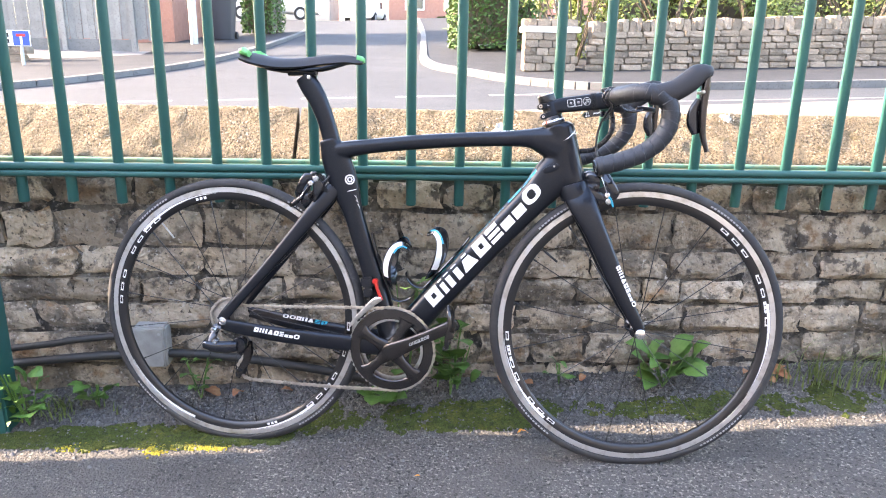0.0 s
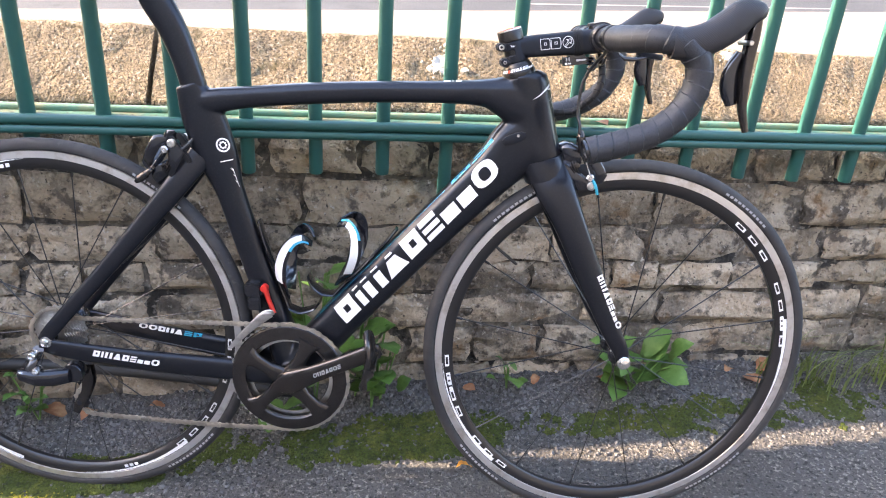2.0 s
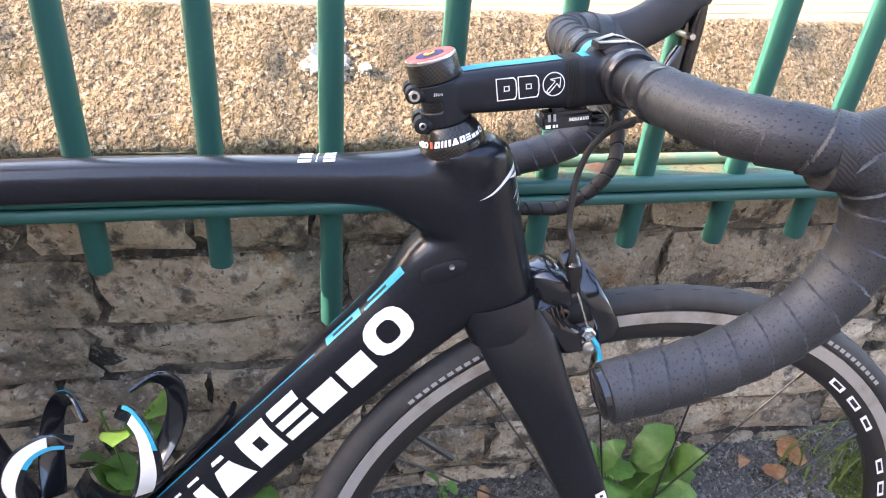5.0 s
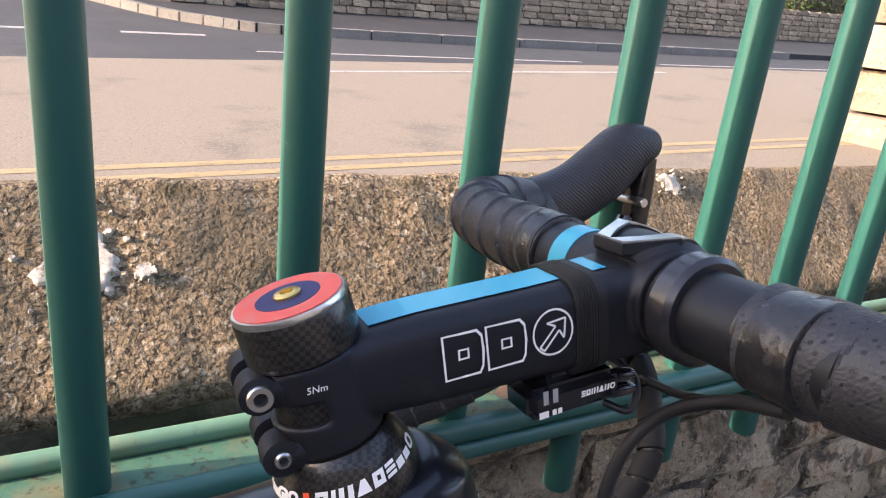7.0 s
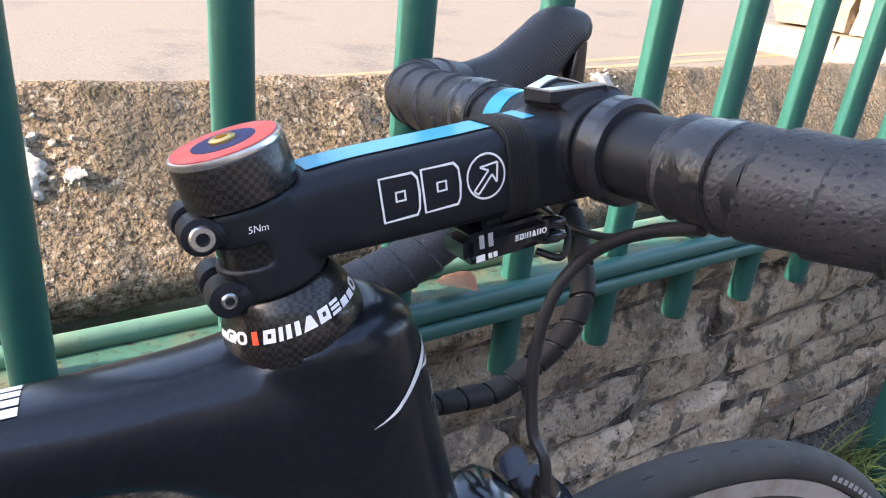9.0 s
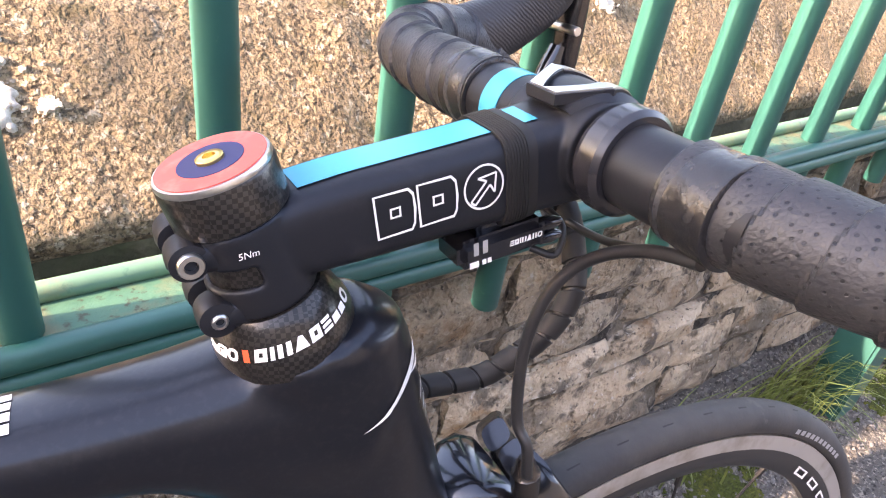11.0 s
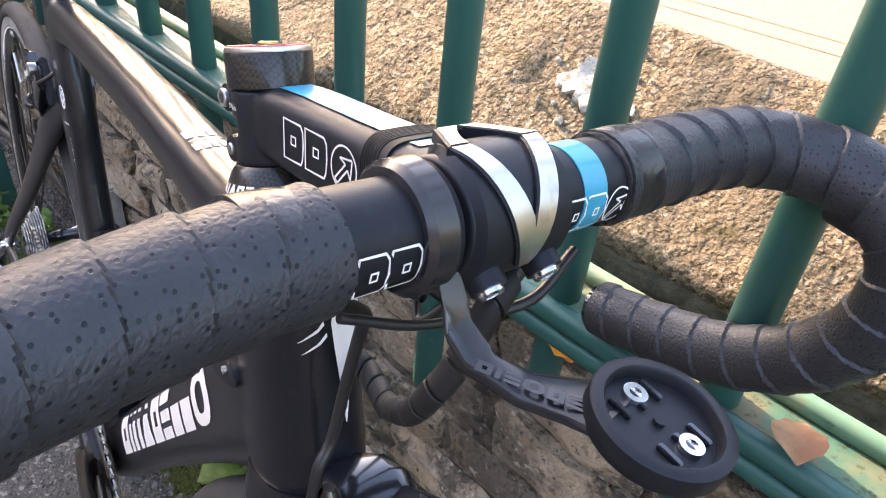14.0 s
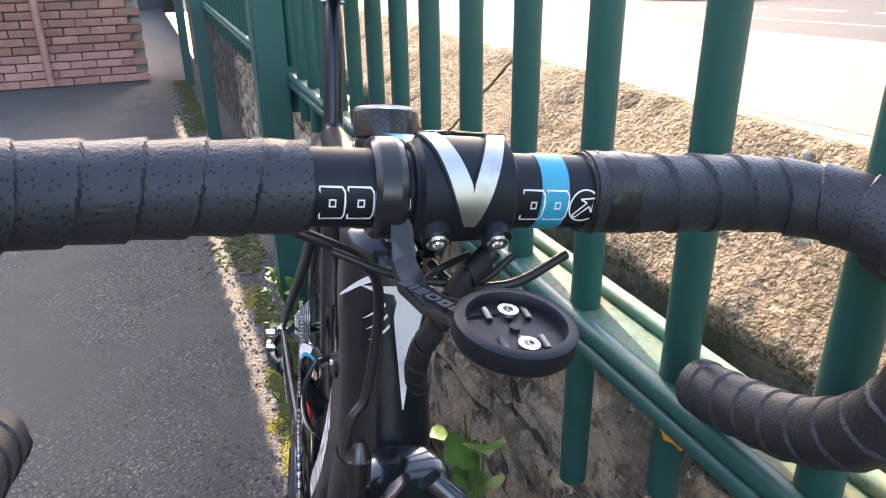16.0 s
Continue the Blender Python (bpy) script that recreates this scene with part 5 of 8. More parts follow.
def VP(a, y, r=0.0236):
    return BAR_C + Vector((r * math.cos(radians(a)), y, r * math.sin(radians(a))))


def v_shape(bm, g, r_out, r_in):
    """Both arms of the V over the faceplate, with the bridge back on to the stem; g widens it all round."""
    for sgn in (-1, 1):
        prev = None
        for k in range(14):
            f = k / 13
            a = -22 - 600 * g + (112 + 600 * g) * f
            yo = sgn * (0.0022 + 0.0163 * f ** 0.9 + g)
            yi = sgn * max(0.0, -0.0060 + 0.0172 * f - g)
            cur = [bm.verts.new(VP(a, yo, r_out)), bm.verts.new(VP(a, yi, r_out)), bm.verts.new(VP(a, yi, r_in)), bm.verts.new(VP(a, yo, r_in))]
            if prev:
                for j in range(4):
                    i = (j + 1) % 4
                    bm.faces.new((prev[j], cur[j], cur[i], prev[i]))
            prev = cur
        bm.faces.new(prev)
        prev = None
        for k in range(7):
            f = k / 6
            c = VP(90, 0, r_out + 0.0004) + (-sd * (0.018 + g) - su * 0.001) * f
            yo, yi = sgn * (0.0185 - 0.0105 * f + g), sgn * max(0.0, 0.0112 - 0.0112 * f ** 1.5 - g)
            d = r_out - r_in + 0.0004
            cur = [bm.verts.new(c + Vector((0, yo, 0))), bm.verts.new(c + Vector((0, yi, 0))), bm.verts.new(c + Vector((0, yi, -d))), bm.verts.new(c + Vector((0, yo, -d)))]
            if prev:
                for j in range(4):
                    i = (j + 1) % 4
                    bm.faces.new((prev[j], cur[j], cur[i], prev[i]))
            prev = cur
        bm.faces.new(prev)
    bmesh.ops.recalc_face_normals(bm, faces=bm.faces)
    return bm


v_base = bpart("v_base", v_shape(bmesh.new(), 0.0009, 0.0232, 0.0195), M_MATT, face, "", True, 30)
bpart("silver_v", v_shape(bmesh.new(), 0.0, 0.0238, 0.0228), M_ALLOY, face, "polished silver V", True, 30)
for yy in (-0.0125, 0.0125):
    bm = bmesh.new()
    add_lathe(bm, [(0.0046, 0.0), (0.0046, 0.0022), (0.0040, 0.0028), (0.0024, 0.0028), (0.0022, 0.0008), (0.0001, 0.0008)], axis="Z", n=22)
    a = radians(-34)
    dirv = Vector((math.cos(a), 0, math.sin(a)))
    bm.transform(Matrix.Translation(BAR_C + dirv * 0.0256 + Vector((0, yy, 0))) @ dirv.to_track_quat("Z", "Y").to_matrix().to_4x4())
    bpart("faceplate_bolt", bm, M_CHROME, face, "silver hex bolt", True)

# handlebar
bm = bmesh.new()
add_tube(bm, [(BAR_C.x, y, BAR_C.z, r) for y, r in ((-0.095, 0.0150), (-0.06, 0.0158), (-0.03, 0.0159), (0.03, 0.0159), (0.06, 0.0158), (0.095, 0.0150))], 0.0158, 32, 3)
handlebar = bpart("handlebar", bm, M_MATT, None, "matt black drop handlebar", True)
for y0, r in ((0.0325, 0.01625),):
    bm = bmesh.new()
    add_lathe(bm, [(r, y0), (r, y0 + 0.0122)], tuple(BAR_C), n=40)
    bpart("bar_stripe", bm, M_BLUED, handlebar, "sky blue band", True)
for y0 in (-0.0585, 0.0238):
    bm = bmesh.new()
    rr = 0.0165
    logo_outline(bm, lambda x, z: BAR_C + Vector((rr * math.cos((z - 0.0088) / rr), y0 + x, rr * math.sin((z - 0.0088) / rr))), 0.0345, 0.0140, 0.0007)
    bpart("bar_logo", bm, M_DECAL, handlebar, "white outlined logo", True, 0)


def bar_line(side):
    """Centre line of one half of the bar: flat, bend, hook and drop."""
    X, Z = BAR_C.x, BAR_C.z
    flat = [(X, 0.062, Z), (X + 0.004, 0.10, Z), (X + 0.011, 0.133, Z), (X + 0.023, 0.164, Z + 0.001), (X + 0.041, 0.182, Z + 0.001)] if side < 0 else [(X, 0.058, Z), (X, 0.10, Z), (X + 0.001, 0.133, Z + 0.001), (X + 0.010, 0.164, Z + 0.002), (X + 0.034, 0.182, Z + 0.002)]
    pts = flat + [(X + 0.062, 0.188, Z - 0.004), (X + 0.083, 0.190, Z - 0.026), (X + 0.083, 0.192, Z - 0.060), (X + 0.063, 0.194, Z - 0.094), (X + 0.028, 0.196, Z - 0.119), (X - 0.015, 0.198, Z - 0.134), (X - 0.056, 0.199, Z - 0.144)]
    return [(x, side * y, z) for x, y, z in pts]


for side in (-1, 1):
    line = bar_line(side)
    q = smooth_path([(*p, 0.0) for p in line], 14)
    dist = [0.0]
    for a, b in zip(q, q[1:]):
        dist.append(dist[-1] + float(np.linalg.norm(b[:3] - a[:3])))
    bm = bmesh.new()
    s0 = None
    pitch = 0.0205
    bell = []
    for i, v in enumerate(q):
        t = Vector(q[min(i + 1, len(q) - 1)][:3] - q[max(i - 1, 0)][:3]).normalized()
        if s0 is None:
            s0 = Vector((1, 0, 0))
        s0 = (s0 - t * s0.dot(t)).normalized()
        bell.append((Vector(v[:3]), s0.copy(), t.cross(s0), t, dist[i]))
    dense = []
    for i in range(len(bell) - 1):
        for f in (0, 0.34, 0.67):
            a, b = bell[i], bell[i + 1]
            dense.append(tuple(a[k] * (1 - f) + b[k] * f for k in range(5)))
    dense.append(bell[-1])
    n_r = 36
    rings = []
    for c, a, b, t, d in dense:
        ring = []
        for k in range(n_r):
            ph = 2 * math.pi * k / n_r
            turn = (d / pitch - k / n_r * (1 if side > 0 else -1)) % 1.0
            r = (0.0174 if side < 0 else 0.0172) + 0.0014 * (1 - turn)
            ring.append(bm.verts.new(c + (a * math.cos(ph) + b * math.sin(ph)) * r))
        rings.append(ring)
    uv = bm.loops.layers.uv.new("tape")
    for i, (r0, r1) in enumerate(zip(rings, rings[1:])):
        for k in range(n_r):
            f = bm.faces.new((r0[k], r0[(k + 1) % n_r], r1[(k + 1) % n_r], r1[k]))
            d0, d1 = dense[i][4], dense[i + 1][4]
            for lp, (ku, dv) in zip(f.loops, ((k, d0), (k + 1, d0), (k + 1, d1), (k, d1))):
                lp[uv].uv = (ku / n_r * 0.110, dv - ku / n_r * pitch * (1 if side > 0 else -1))
    bm.faces.new(rings[0][::-1])
    bm.faces.new(rings[-1])
    bmesh.ops.recalc_face_normals(bm, faces=bm.faces)
    tape = bpart("bar_tape", bm, M_TAPE, handlebar, "perforated black bar tape wound in overlapping turns", True, 32)
    bm = bmesh.new()
    add_lathe(bm, [(0.0162, 0.0562), (0.0176, 0.0568), (0.0178, 0.0615), (0.0183, 0.064), (0.0184, 0.0775), (0.0178, 0.078)] if side > 0 else [(0.0178, -0.0845), (0.0186, -0.084), (0.0184, -0.072), (0.0177, -0.067), (0.0175, -0.0615), (0.0162, -0.061)], tuple(BAR_C), n=36)
    bpart("finishing_tape", bm, M_TAPE_END, tape, "shiny black finishing tape", True)
    c, a, b, t, _ = dense[-1]
    bm = bmesh.new()
    add_loft(bm, [(c + t * 0.0005, a * 0.0155, b * 0.0155), (c + t * 0.004, a * 0.0150, b * 0.0150), (c + t * 0.0055, a * 0.010, b * 0.010)], 24)
    bpart("end_plug", bm, M_GLOSS, handlebar, "", True)
    # brake and shift lever
    Y = side * 0.189
    X, Z = BAR_C.x, BAR_C.z
    bm = bmesh.new()
    plane_loft(bm, [(X + 0.044, Z - 0.004, 0.019, 0.0150, Y), (X + 0.070, Z - 0.003, 0.0215, 0.0165, Y), (X + 0.095, Z + 0.006, 0.021, 0.0165, Y * 1.005), (X + 0.118, Z + 0.021, 0.0215, 0.0165, Y * 1.005), (X + 0.134, Z + 0.034, 0.020, 0.0155, Y * 1.005), (X + 0.152, Z + 0.038, 0.014, 0.013, Y * 1.005), (X + 0.161, Z + 0.037, 0.008, 0.008, Y * 1.005)], n=24, p=2.4)
    lev = bpart("lever_hood", bm, M_HOODRUB, None, "black textured rubber brake hood", True, 60)
    bm = bmesh.new()
    plane_loft(bm, [(X + 0.152, Z + 0.030, 0.006, 0.011, Y), (X + 0.150, Z + 0.008, 0.008, 0.011, Y), (X + 0.1475, Z - 0.022, 0.0075, 0.0105, Y), (X + 0.1465, Z - 0.055, 0.0065, 0.009, Y * 1.01), (X + 0.149, Z - 0.085, 0.0055, 0.007, Y * 1.015), (X + 0.158, Z - 0.114, 0.0042, 0.0045, Y * 1.015)], n=16, p=2.6)
    bpart("brake_lever", bm, M_CRANK, lev, "dark grey brake lever", True, 50)
    bm = bmesh.new()
    plane_loft(bm, [(X + 0.138, Z - 0.012, 0.005, 0.006, Y * 0.985), (X + 0.130, Z - 0.035, 0.010, 0.007, Y * 0.975), (X + 0.130, Z - 0.058, 0.012, 0.007, Y * 0.975), (X + 0.136, Z - 0.080, 0.007, 0.005, Y * 0.98)], n=14, p=2.4)
    bpart("shift_paddle", bm, M_GLOSS, lev, "", True, 50)
    bm = bmesh.new()
    add_lathe(bm, [(0.0028, -0.0175), (0.0032, -0.017), (0.0032, 0.017), (0.0028, 0.0175)], (X + 0.142, Y, Z), n=14)
    bpart("lever_pin", bm, M_ALLOY, lev, "", True)

# computer mount
bm = bmesh.new()
add_lathe(bm, [(0.0160, -0.0372), (0.0186, -0.0372), (0.0206, -0.0350), (0.0208, -0.0275), (0.0196, -0.0248), (0.0186, -0.0240), (0.0160, -0.0240)], tuple(BAR_C), n=48, closed=True)
mount = bpart("computer_mount", bm, M_MACHINED, None, "black machined out-front computer mount", True, 18)
bm = bmesh.new()
K_C = Vector((0.9764, -0.002, 0.4985))
add_loft(bm, [(Vector(p), Vector(a), Vector(b)) for p, a, b in (((0.9165, -0.0265, 0.5090), (0, 0.0045, 0), (-0.004, 0, 0.006)), ((0.9215, -0.0262, 0.4990), (0.0012, 0.0048, 0), (-0.003, 0, 0.0045)), ((0.931, -0.0245, 0.4925), (0.002, 0.0055, 0), (0, 0, 0.0036)), ((0.944, -0.0195, 0.4915), (-0.003, 0.0062, 0), (0, 0, 0.0032)), ((0.956, -0.0125, 0.4935), (-0.004, 0.0085, 0), (0, 0, 0.0032)), ((0.968, -0.006, 0.4960), (-0.002, 0.014, 0), (0, 0, 0.0030)))], 16, 2.8)
arm = bpart("mount_arm", bm, M_MACHINED, mount, "", True)
bm = bmesh.new()
add_lathe(bm, [(0.0200, -0.0050), (0.0206, -0.0042), (0.0206, 0.0022), (0.0196, 0.0030), (0.0170, 0.0030), (0.0165, 0.0024), (0.0163, -0.0012), (0.0001, -0.0012), (0.0001, -0.0050)], axis="Z", n=48)
add_lathe(bm, [(0.0018, -0.0012), (0.0018, 0.0002), (0.0001, 0.0002)], axis="Z", n=12)
KM = Matrix.Translation(K_C) @ Matrix.Rotation(radians(7.5), 4, "Y")
bm.transform(KM)
disc = bpart("mount_ring", bm, M_MATT, mount, "round black plastic twist-lock ring", True)
for k in range(3):
    for sg in (-1, 1):
        bm = bmesh.new()
        add_box(bm, (sg * 0.0085, -0.007 + 0.007 * k, -0.0006), (0.0075, 0.0022, 0.0020), bevel=0.0004)
        bm.transform(KM)
        bpart("tab", bm, M_GLOSS, disc, "", True)
for dx in (-0.0097, 0.0097):
    bm = bmesh.new()
    add_lathe(bm, [(0.0036, -0.001), (0.0036, 0.0006), (0.0018, 0.0006), (0.0016, -0.0004), (0.0001, -0.0004)], (dx, 0.001, 0), axis="Z", n=20)
    bm.transform(KM)
    bpart("mount_screw", bm, M_CHROME, mount, "silver hex screw", True)
bm = bmesh.new()
word_blocks(bm, (0.932, -0.0275, 0.4968), (0.960, -0.0135, 0.4975), 0.0050, "wieowe", lean=0.1, out=(0, 0, 1))
bpart("mount_lettering", bm, M_DECALD, mount, "", True, 0)

# brakes
def brake(mx, mz, ang, steer, name):
    m = Matrix.Translation((mx, 0, mz)) @ Matrix.Rotation(radians(ang), 4, "Y")

    def piece(part_name, bm, material, parent, label="", smooth=40):
        bm.transform(m)
        return bpart(part_name, bm, material, parent, label, steer, smooth)

    bm = bmesh.new()
    add_loft(bm, [(Vector(p), Vector(a), Vector(b)) for p, a, b in (((-0.018, 0, 0.022), (0, 0.012, 0), (0, 0, 0.016)), ((-0.006, 0, 0.022), (0, 0.022, 0), (0, 0, 0.020)), ((0.006, 0, 0.020), (0, 0.026, 0), (0, 0, 0.019)), ((0.014, 0, 0.018), (0, 0.024, 0), (0, 0, 0.015)))], 20, 4.0)
    br = piece(name, bm, M_GLOSS, None, "gloss black dual-pivot caliper brake")
    for side in (-1, 1):
        bm = bmesh.new()
        add_loft(bm, [(Vector(p), Vector(a), Vector(b)) for p, a, b in (((0.022, side * 0.008, 0.038), (0.007, 0, 0.002), (0, 0.005, 0.004)), ((0.027, side * 0.020, 0.028), (0.0085, 0, 0.003), (0, 0.0055, 0.005)), ((0.035, side * 0.0265, 0.010), (0.0085, 0, 0.003), (0, 0.005, 0.003)), ((0.042, side * 0.0265, -0.008), (0.0095, 0, 0.003), (0, 0.005, 0.003)), ((0.043, side * 0.0255, -0.018), (0.011, 0, 0.002), (0, 0.0055, 0.002)), ((0.038, side * 0.0240, -0.027), (0.009, 0, 0.001), (0, 0.005, 0.002)))], 14, 3.2)
        piece("caliper_arm", bm, M_GLOSS, br)
        bm = bmesh.new()
        add_loft(bm, [(Vector(p), Vector(a), Vector(b)) for p, a, b in (((-0.008, side * 0.021, 0.012), (0.008, 0, 0), (0, 0.0045, 0.003)), ((0.000, side * 0.0255, -0.006), (0.010, 0, 0), (0, 0.005, 0.003)), ((0.012, side * 0.0245, -0.022), (0.016, 0, 0), (0, 0.005, 0.003)), ((0.016, side * 0.0225, -0.034), (0.013, 0, 0), (0, 0.005, 0.002)))], 14, 3.4)
        piece("lower_arm", bm, M_GLOSS, br)
        bm = bmesh.new()
        add_box(bm, (0.012, side * 0.0165, -0.030), (0.052, 0.008, 0.010), None, 0.002)
        piece("brake_shoe", bm, M_RUBBER, br)
        bm = bmesh.new()
        add_lathe(bm, [(0.0062, side * 0.024), (0.0066, side * 0.0255), (0.0066, side * 0.0315), (0.0052, side * 0.0325), (0.0028, side * 0.0325), (0.0026, side * 0.030)], (0.027, 0, -0.031), n=20)
        piece("pad_bolt", bm, M_ALLOY, br)
        bm = bmesh.new()
        add_lathe(bm, [(0.0052, side * 0.024), (0.0052, side * 0.0285), (0.0030, side * 0.029), (0.0028, side * 0.027)], (0.006, 0, 0.004), n=18)
        piece("pivot_bolt", bm, M_CRANK, br)
        for k in range(3):
            bm = bmesh.new()
            add_tube(bm, [(-0.004 + 0.004 * k, side * 0.0265, 0.012), (-0.002 + 0.004 * k, side * 0.0295, 0.002), (0.003 + 0.004 * k, side * 0.0285, -0.010)], 0.0012, 6)
            piece("spring", bm, M_CRANK, br)
    bm = bmesh.new()
    add_lathe(bm, [(0.0032, 0.0240), (0.0048, 0.0260), (0.0050, 0.0370), (0.0068, 0.0378), (0.0070, 0.0500), (0.0058, 0.0515), (0.0050, 0.0560), (0.0036, 0.0585), (0.0030, 0.0600)], (0.015, -0.028, 0), axis="Z", n=12)
    piece("barrel_adjuster", bm, M_CRANK, br, "dark knurled barrel adjuster", 30)
    bm = bmesh.new()
    add_tube(bm, [(0.0155, -0.0285, 0.030), (0.021, -0.030, 0.008), (0.026, -0.0315, -0.014)], 0.0011, 6)
    piece("inner_cable", bm, M_CHROME, br)
    bm = bmesh.new()
    add_lathe(bm, [(0.0058, -0.026), (0.0064, -0.028), (0.0064, -0.0335), (0.0050, -0.0345), (0.0026, -0.0345), (0.0024, -0.032)], (0.0255, 0, -0.0165), n=6)
    piece("cable_clamp", bm, M_CHROME, br, "silver hex cable clamp", 20)
    if steer:
        bm = bmesh.new()
        add_tube(bm, [(0.0285, -0.0335, -0.020), (0.033, -0.035, -0.030), (0.0345, -0.0355, -0.044)], 0.0022, 8)
        piece("blue_cable_end", bm, M_BLUED, br, "small blue cable end")
    return br


brake(0.866, 0.322, -8, True, "front_brake")
brake(0.222, 0.300, -128, False, "rear_brake")

# cables
def cable(pts, r, name, steer=True, material=None, label=""):
    bm = bmesh.new()
    add_tube(bm, pts, r, 10, 8)
    return bpart(name, bm, material or M_CABLE, None, label, steer)


cable([(0.893, -0.070, 0.508), (0.894, -0.055, 0.503), (0.894, -0.043, 0.498), (0.890, -0.030, 0.4905), (0.884, -0.020, 0.480), (0.877, -0.016, 0.468), (0.8715, -0.0145, 0.450), (0.8690, -0.0155, 0.430), (0.869, -0.019, 0.405), (0.8715, -0.0255, 0.395), (0.8725, -0.028, 0.379)], 0.0026, "front_brake_cable", False, label="grey-black brake cable")
cable([(0.895, -0.050, 0.494), (0.900, -0.020, 0.484), (0.902, 0.012, 0.482), (0.897, 0.03, 0.492)], 0.0018, "lever_wire")
cable([(0.899, 0.055, 0.493), (0.905, 0.028, 0.482), (0.896, 0.006, 0.478), (0.884, -0.004, 0.484)], 0.0022, "lever_wire")
BUNDLE = [(0.900, 0.030, 0.496), (0.9040, 0.016, 0.482), (0.9043, 0.006, 0.462), (0.902, 0.0015, 0.452), (0.896, 0.0005, 0.439), (0.887, 0.0025, 0.427), (0.877, 0.005, 0.4185), (0.866, 0.009, 0.409), (0.852, 0.0125, 0.4062), (0.838, 0.015, 0.405), (0.822, 0.014, 0.405)]
bundle_ob = cable(BUNDLE, 0.0040, "wrapped_cable", False, label="spiral-wrapped cable bundle entering the head tube")
bundle = [Vector(v) for v in smooth_path(BUNDLE, 12)]
run = [0.0]
for a, b in zip(bundle, bundle[1:]):
    run.append(run[-1] + (b - a).length)
# each turn of the wrap is a slanted sleeve with a small gap after it
for k in range(int(run[-1] / 0.0125)):
    bm = bmesh.new()
    st = []
    for f in (0.0, 0.04, 0.5, 0.88, 0.9):
        d = 0.004 + k * 0.0125 + 0.0125 * f
        i = min(range(len(run) - 1), key=lambda j: abs(run[j] - d))
        t = (bundle[i + 1] - bundle[i]).normalized()
        s1 = Vector((0, 1, 0)).cross(t).normalized()
        r = 0.0050 if f in (0.0, 0.9) else 0.0055
        st.append((bundle[i] + t * (d - run[i]), s1 * r, (t.cross(s1) + t * 0.45) * r))
    add_loft(bm, st, 18)
    bpart("cable_wrap", bm, M_RUBBER, bundle_ob)
cable([(0.879, -0.004, 0.476), (0.888, -0.010, 0.474), (0.894, -0.004, 0.484), (0.890, 0.012, 0.490)], 0.0016, "junction_wire")
cable([(0.262, -0.004, 0.352), (0.253, -0.018, 0.338), (0.244, -0.026, 0.330)], 0.0022, "rear_brake_cable", False)

# drivetrain
BBX, BBZ = 0.408, -0.0615
bm = bmesh.new()
add_lathe(bm, [(0.1010, -0.0430), (0.1010, -0.0452), (0.0985, -0.0490), (0.0780, -0.0505), (0.0760, -0.0490), (0.0760, -0.0430)], (BBX, 0, BBZ), n=80, closed=True)
crankset = bpart("outer_chainring", bm, M_CRANK, None, "dark grey hollow chainring", smooth=30)
bm = bmesh.new()
n_t = 104
ring = [[bm.verts.new((BBX + r * math.cos(2 * math.pi * k / n_t), y, BBZ + r * math.sin(2 * math.pi * k / n_t))) for k in range(n_t) for r in [0.1045 if k % 2 else 0.1005]] for y in (-0.0436, -0.0452)]
for k in range(n_t):
    j = (k + 1) % n_t
    bm.faces.new((ring[0][k], ring[0][j], ring[1][j], ring[1][k]))
    for r in (0, 1):
        c0 = bm.verts.new((BBX + 0.099 * math.cos(2 * math.pi * k / n_t), -0.0436 - 0.0016 * r, BBZ + 0.099 * math.sin(2 * math.pi * k / n_t)))
        c1 = bm.verts.new((BBX + 0.099 * math.cos(2 * math.pi * j / n_t), -0.0436 - 0.0016 * r, BBZ + 0.099 * math.sin(2 * math.pi * j / n_t)))
        bm.faces.new((c0, c1, ring[r][j], ring[r][k]))
bpart("chainring_teeth", bm, M_ALLOY, crankset, smooth=0)
bm = bmesh.new()
add_lathe(bm, [(0.0780, -0.0370), (0.0790, -0.0380), (0.0740, -0.0390), (0.0680, -0.0385), (0.0680, -0.0370)], (BBX, 0, BBZ), n=72, closed=True)
bpart("inner_chainring", bm, M_ALLOY, crankset, "silver inner chainring")
for a in (62, 148, 222, 312):
    bm = bmesh.new()
    d = Vector((math.cos(radians(a)), 0, math.sin(radians(a))))
    pz = Vector((-d.z, 0, d.x))
    add_loft(bm, [(Vector((BBX, -0.050, BBZ)) + d * r, pz * w, Vector((0, h, 0))) for r, w, h in ((0.012, 0.020, 0.009), (0.040, 0.0115, 0.0075), (0.066, 0.0125, 0.0065), (0.082, 0.021, 0.0055))], 16, 2.6)
    bpart("spider_arm", bm, M_CRANK, crankset)
